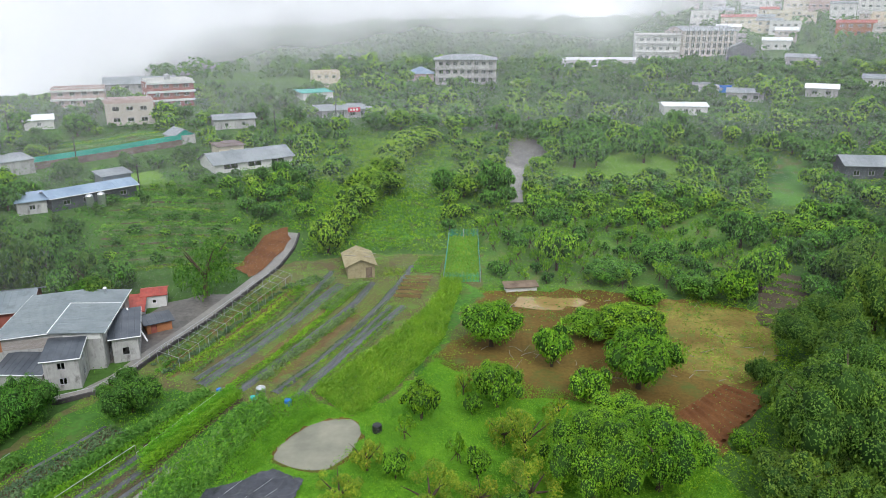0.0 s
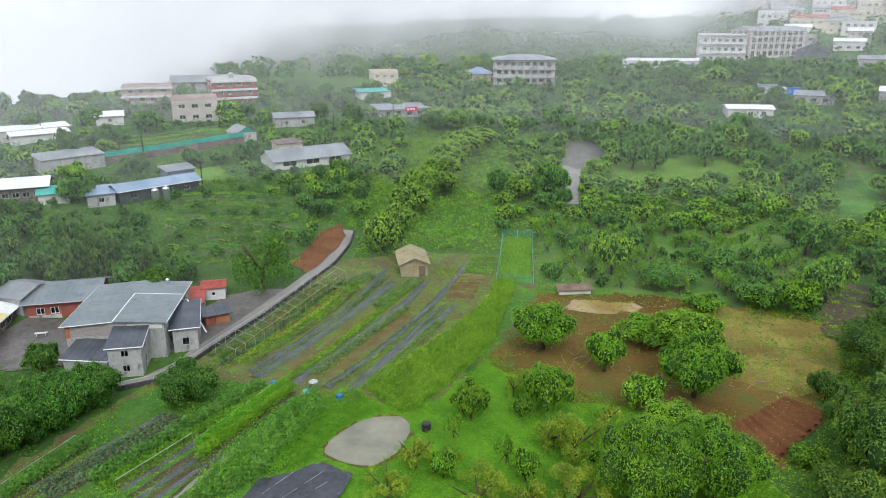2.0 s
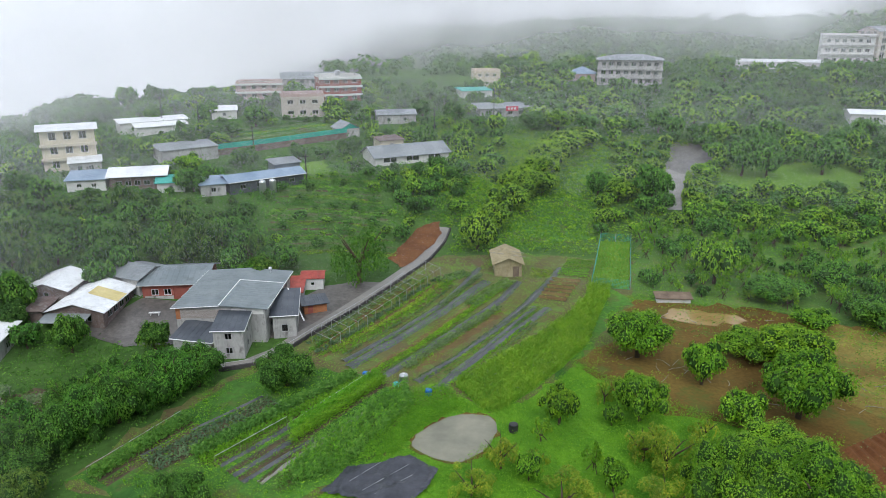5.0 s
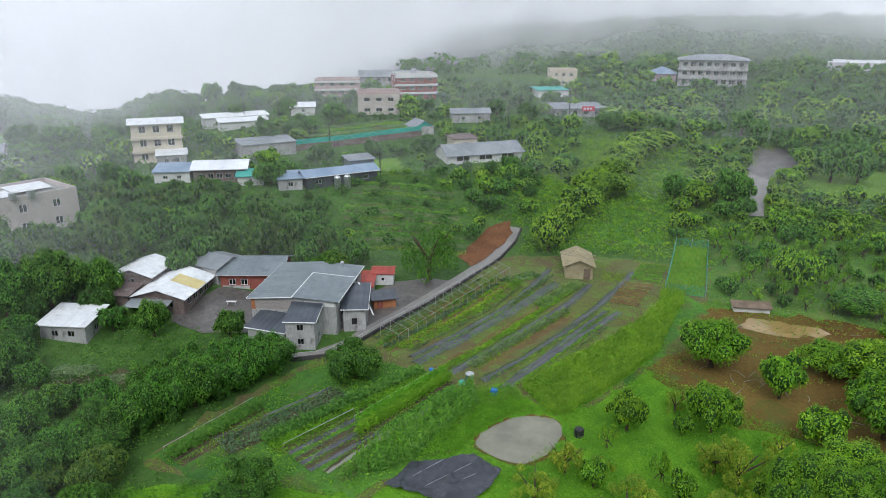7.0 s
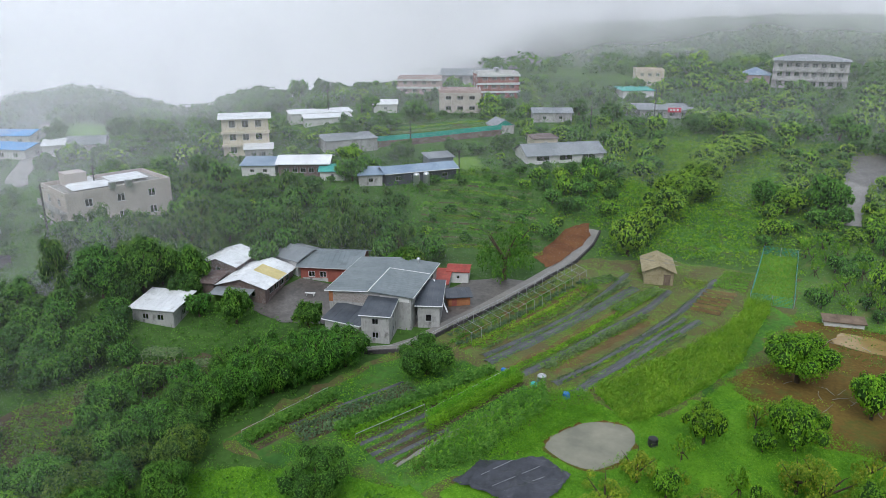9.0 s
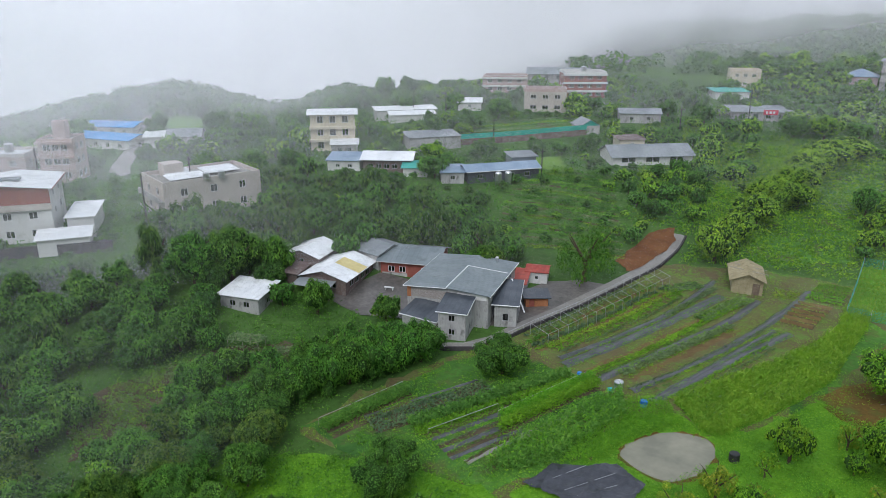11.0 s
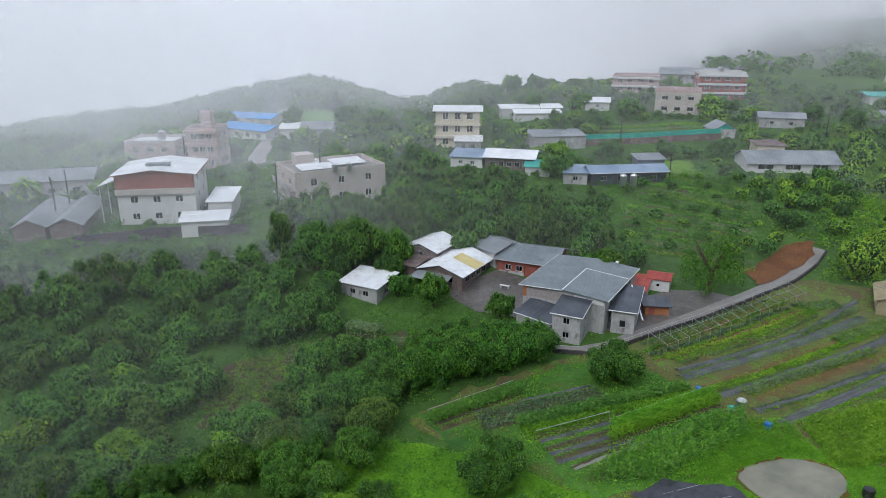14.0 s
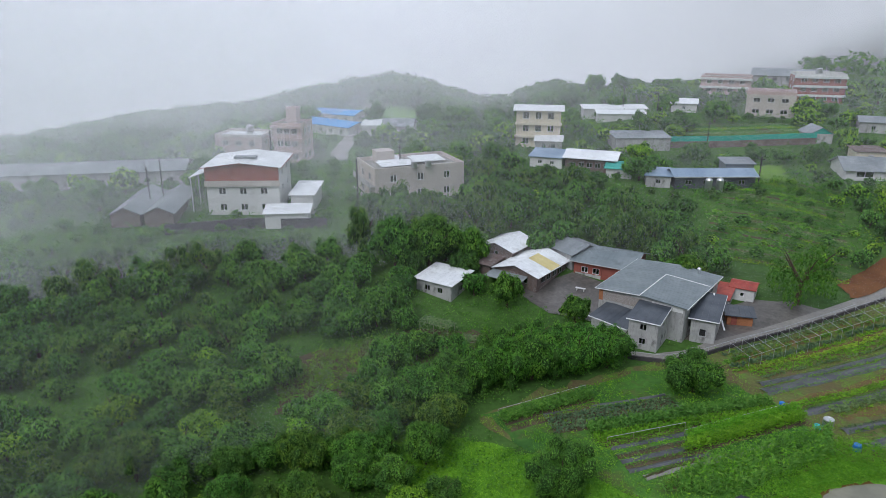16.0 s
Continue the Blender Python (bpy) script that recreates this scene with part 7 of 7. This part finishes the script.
# near left: orchard slope under the camera
wood(["broad", "citrus", "dark", "bright", "broad", "olive"], -87, -47, 52, 76, 3.3, 2.0, 3.4, 1.35, 1)
wood(["bright", "citrus", "broad"], -50, -33, 42, 52, 3.6, 1.8, 2.8, 1.3, 2)
wood(["broad", "bamboo", "dark", "broad"], -87, -49, 90, 118, 3.4, 2.2, 3.6, 1.45, 3)
wood(["broad", "citrus", "bright", "broad"], -87, -62, 76, 92, 3.6, 2.0, 3.2, 1.35, 4)
# belt of bamboo and trees behind the farm
wood(["bamboo", "dark", "broad", "bamboo"], -52, -25, 104, 128, 3.3, 2.4, 3.8, 1.7, 5)
wood(["dark", "broad", "bamboo"], -46, -27.5, 124, 146, 4.0, 2.2, 3.6, 1.4, 6)
wood(["broad", "dark", "bright"], -81, -30, 140, 200, 6.0, 2.6, 4.2, 1.3, 7)
wood(["broad", "dark", "bright"], -33, -8, 165, 260, 7.0, 2.6, 4.4, 1.25, 8)
wood(["dark", "broad"], -81, -33, 200, 265, 8.0, 3.2, 5.2, 1.25, 9)
# in front of the pale house
wood(["broad", "bamboo", "dark"], -55, -40, 112, 126, 3.6, 2.6, 3.8, 1.9, 21)
# middle and right
wood(["bright", "lime", "broad", "dark"], -17, -11, 118, 180, 4.2, 1.8, 3.2, 1.35, 10)
wood(["bright", "lime", "broad"], -1, 5, 136, 205, 4.6, 1.4, 2.8, 1.3, 11)
wood(["sparse", "sparse", "broad"], 3, 27, 111, 143, 2.9, 1.2, 2.3, 1.6, 12)
wood(["bright", "broad", "lime", "bright"], 5, 27, 143, 172, 3.6, 1.5, 3.0, 1.2, 13)
wood(["bright", "broad", "dark"], 5, 34, 172, 215, 5.2, 2.6, 4.4, 1.3, 19)
wood(["bright", "broad", "dark"], 26, 34, 135, 176, 4.6, 2.2, 4.2, 1.3, 20)
wood(["dark", "broad", "bright"], -10, 34, 212, 330, 7.4, 3.0, 5.4, 1.2, 14)
wood(["bright", "broad", "dark"], 26, 37, 100, 136, 4.4, 2.2, 4.0, 1.4, 15)
wood(["olive", "dark"], 32, 40, 60, 100, 4.2, 2.6, 4.0, 1.4, 16)
wood(["bright", "yellow", "citrus"], -14, 26, 42, 54, 4.6, 1.6, 2.6, 1.3, 17)
wood(["sparse", "yellow"], -6, 16, 58, 72, 5.0, 1.2, 2.0, 1.6, 18)
# shrubs round the houses and on the terraces
wood(["broad", "dark", "bright", "bamboo"], -46, -8, 124, 215, 5.6, 0.9, 1.9, 1.1, 30, True)
wood(["broad", "dark", "citrus"], -81, -46, 118, 190, 6.2, 1.0, 2.0, 1.1, 31, True)


plant_all()


def far_woods():
    """The wooded hillside beyond, too far to count its trees."""
    r = np.random.default_rng(8)
    az = np.concatenate([r.uniform(-22, 35, 2700), r.uniform(-83, -38, 900)])
    d = np.concatenate([np.sqrt(r.uniform(300 ** 2, 600 ** 2, 2700)), np.sqrt(r.uniform(225 ** 2, 330 ** 2, 900))])
    x, y = d * np.sin(np.radians(az)), d * np.cos(np.radians(az))
    k = ~blocked(x, y)
    x, y, d = x[k], y[k], d[k]
    z = terr(x, y)
    per = 52
    idx = np.repeat(np.arange(len(x)), per)
    R = r.uniform(3.0, 6.0, len(x)) * (d / 320) ** 0.4
    u = unit(r.normal(size=(len(idx), 3)) + [0, 0, 0.7])
    P = np.column_stack([x, y, z])[idx] + u * R[idx][:, None] * [1, 1, 0.85] * r.uniform(0.75, 1.1, (len(idx), 1)) + [0, 0, 1.5]
    N = unit(u + r.normal(size=u.shape) * 0.4 + [0, 0, 0.2])
    V, F = leaf_tris(P, N, R[idx] * 0.42 * r.uniform(0.6, 1.3, len(idx)), r, 0.8)
    tagged(new("far_woods", raw_mesh("far_woods", V, F, [L_DARK])), "distant wooded hillside in mist", "woods", kind="stuff")


far_woods()


def undergrowth():
    """Low scrub over the slopes between the trees."""
    r = np.random.default_rng(9)
    for mat, n, az0, az1, d0, d1, size in ((L_BRIGHT, 2400, -13, -5, 112, 200, 0.7), (L_LIME, 1500, -10, 25, 112, 180, 0.6), (L_MID, 9500, -87, -28, 45, 130, 0.5), (L_MID, 7500, -81, -8, 125, 260, 0.9), (L_BRIGHT, 7500, -16, 34, 112, 210, 0.7), (L_DARK, 4000, -10, 34, 205, 330, 1.3), (L_BRIGHT, 4000, 20, 39, 50, 112, 0.45)):
        az, d = r.uniform(az0, az1, n), np.sqrt(r.uniform(d0 ** 2, d1 ** 2, n))
        x, y = d * np.sin(np.radians(az)), d * np.cos(np.radians(az))
        k = ~blocked(x, y, True)
        P = np.column_stack([x[k], y[k]])
        plants_on("undergrowth", "tangled green scrub and tall weeds", "undergrowth", P, r.uniform(0.3, 1.3, len(P)) * size / 0.6, mat, r, 11, size * 0.55, size * 0.8, 0.4, 0.6, 0.0)


undergrowth()

# ---- drifting mist and the cloud that closes the valley ----


def mist_sheet(name, label, material, az0, az1, d, foot, top, lean):
    n, m = 40, 10
    V, F = [], []
    for i in range(n + 1):
        az = az0 + (az1 - az0) * i / n
        for j in range(m + 1):
            f = j / m
            V.append((*az_d(az, d + lean * f), foot + (top - foot) * f))
    for i in range(n):
        for j in range(m):
            a = i * (m + 1) + j
            F.append((a, a + m + 1, a + m + 2, a + 1))
    return tagged(new(name, raw_mesh(name, V, F, [material])), label, "mist", kind="structure")


# haze put in as translucent sheets, thicker at set bearings and heights
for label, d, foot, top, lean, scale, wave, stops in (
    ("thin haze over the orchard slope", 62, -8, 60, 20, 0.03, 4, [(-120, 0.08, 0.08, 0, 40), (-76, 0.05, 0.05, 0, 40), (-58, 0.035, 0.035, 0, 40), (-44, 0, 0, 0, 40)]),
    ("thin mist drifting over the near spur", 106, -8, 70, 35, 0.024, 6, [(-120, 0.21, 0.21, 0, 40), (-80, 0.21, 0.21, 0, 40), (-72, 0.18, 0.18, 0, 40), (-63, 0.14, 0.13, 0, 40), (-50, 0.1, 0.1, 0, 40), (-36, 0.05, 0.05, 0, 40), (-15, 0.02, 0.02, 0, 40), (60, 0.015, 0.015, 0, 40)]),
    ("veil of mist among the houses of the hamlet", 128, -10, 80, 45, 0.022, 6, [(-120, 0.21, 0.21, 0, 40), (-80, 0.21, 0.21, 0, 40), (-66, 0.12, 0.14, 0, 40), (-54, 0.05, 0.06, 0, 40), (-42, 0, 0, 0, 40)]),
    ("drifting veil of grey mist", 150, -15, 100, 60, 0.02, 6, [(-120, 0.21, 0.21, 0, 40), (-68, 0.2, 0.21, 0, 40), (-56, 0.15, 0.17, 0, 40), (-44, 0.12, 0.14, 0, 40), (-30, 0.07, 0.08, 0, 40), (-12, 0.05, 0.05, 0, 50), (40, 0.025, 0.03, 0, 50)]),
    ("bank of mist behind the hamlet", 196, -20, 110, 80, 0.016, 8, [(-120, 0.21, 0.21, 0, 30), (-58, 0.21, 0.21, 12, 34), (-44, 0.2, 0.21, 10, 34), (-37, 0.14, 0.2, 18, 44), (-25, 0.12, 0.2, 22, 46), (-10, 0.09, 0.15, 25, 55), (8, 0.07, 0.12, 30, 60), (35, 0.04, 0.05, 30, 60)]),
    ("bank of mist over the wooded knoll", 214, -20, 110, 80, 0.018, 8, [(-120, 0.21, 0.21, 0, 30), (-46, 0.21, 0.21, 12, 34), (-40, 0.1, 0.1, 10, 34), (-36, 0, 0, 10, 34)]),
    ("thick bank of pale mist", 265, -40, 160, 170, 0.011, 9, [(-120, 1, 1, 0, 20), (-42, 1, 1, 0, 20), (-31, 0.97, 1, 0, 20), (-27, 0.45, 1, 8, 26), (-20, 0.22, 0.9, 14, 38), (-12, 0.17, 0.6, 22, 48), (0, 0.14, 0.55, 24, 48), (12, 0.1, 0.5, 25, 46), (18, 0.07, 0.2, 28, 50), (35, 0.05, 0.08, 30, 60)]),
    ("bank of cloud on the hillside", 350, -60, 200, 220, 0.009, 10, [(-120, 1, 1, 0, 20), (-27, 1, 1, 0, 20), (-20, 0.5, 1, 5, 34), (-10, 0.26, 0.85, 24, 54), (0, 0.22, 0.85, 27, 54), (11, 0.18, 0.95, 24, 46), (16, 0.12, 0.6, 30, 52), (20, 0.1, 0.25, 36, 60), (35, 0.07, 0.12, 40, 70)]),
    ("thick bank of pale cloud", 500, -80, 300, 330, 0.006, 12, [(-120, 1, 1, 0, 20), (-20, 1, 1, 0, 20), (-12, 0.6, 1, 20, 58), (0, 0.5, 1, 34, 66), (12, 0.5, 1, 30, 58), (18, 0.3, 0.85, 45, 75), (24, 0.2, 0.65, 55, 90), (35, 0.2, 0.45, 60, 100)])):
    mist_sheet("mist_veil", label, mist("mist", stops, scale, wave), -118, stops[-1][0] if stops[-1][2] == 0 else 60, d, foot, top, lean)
mist_sheet("cloud_backdrop", "white cloud that closes the valley", M_CLOUD, -170, 170, 1100, -250, 900, 500)
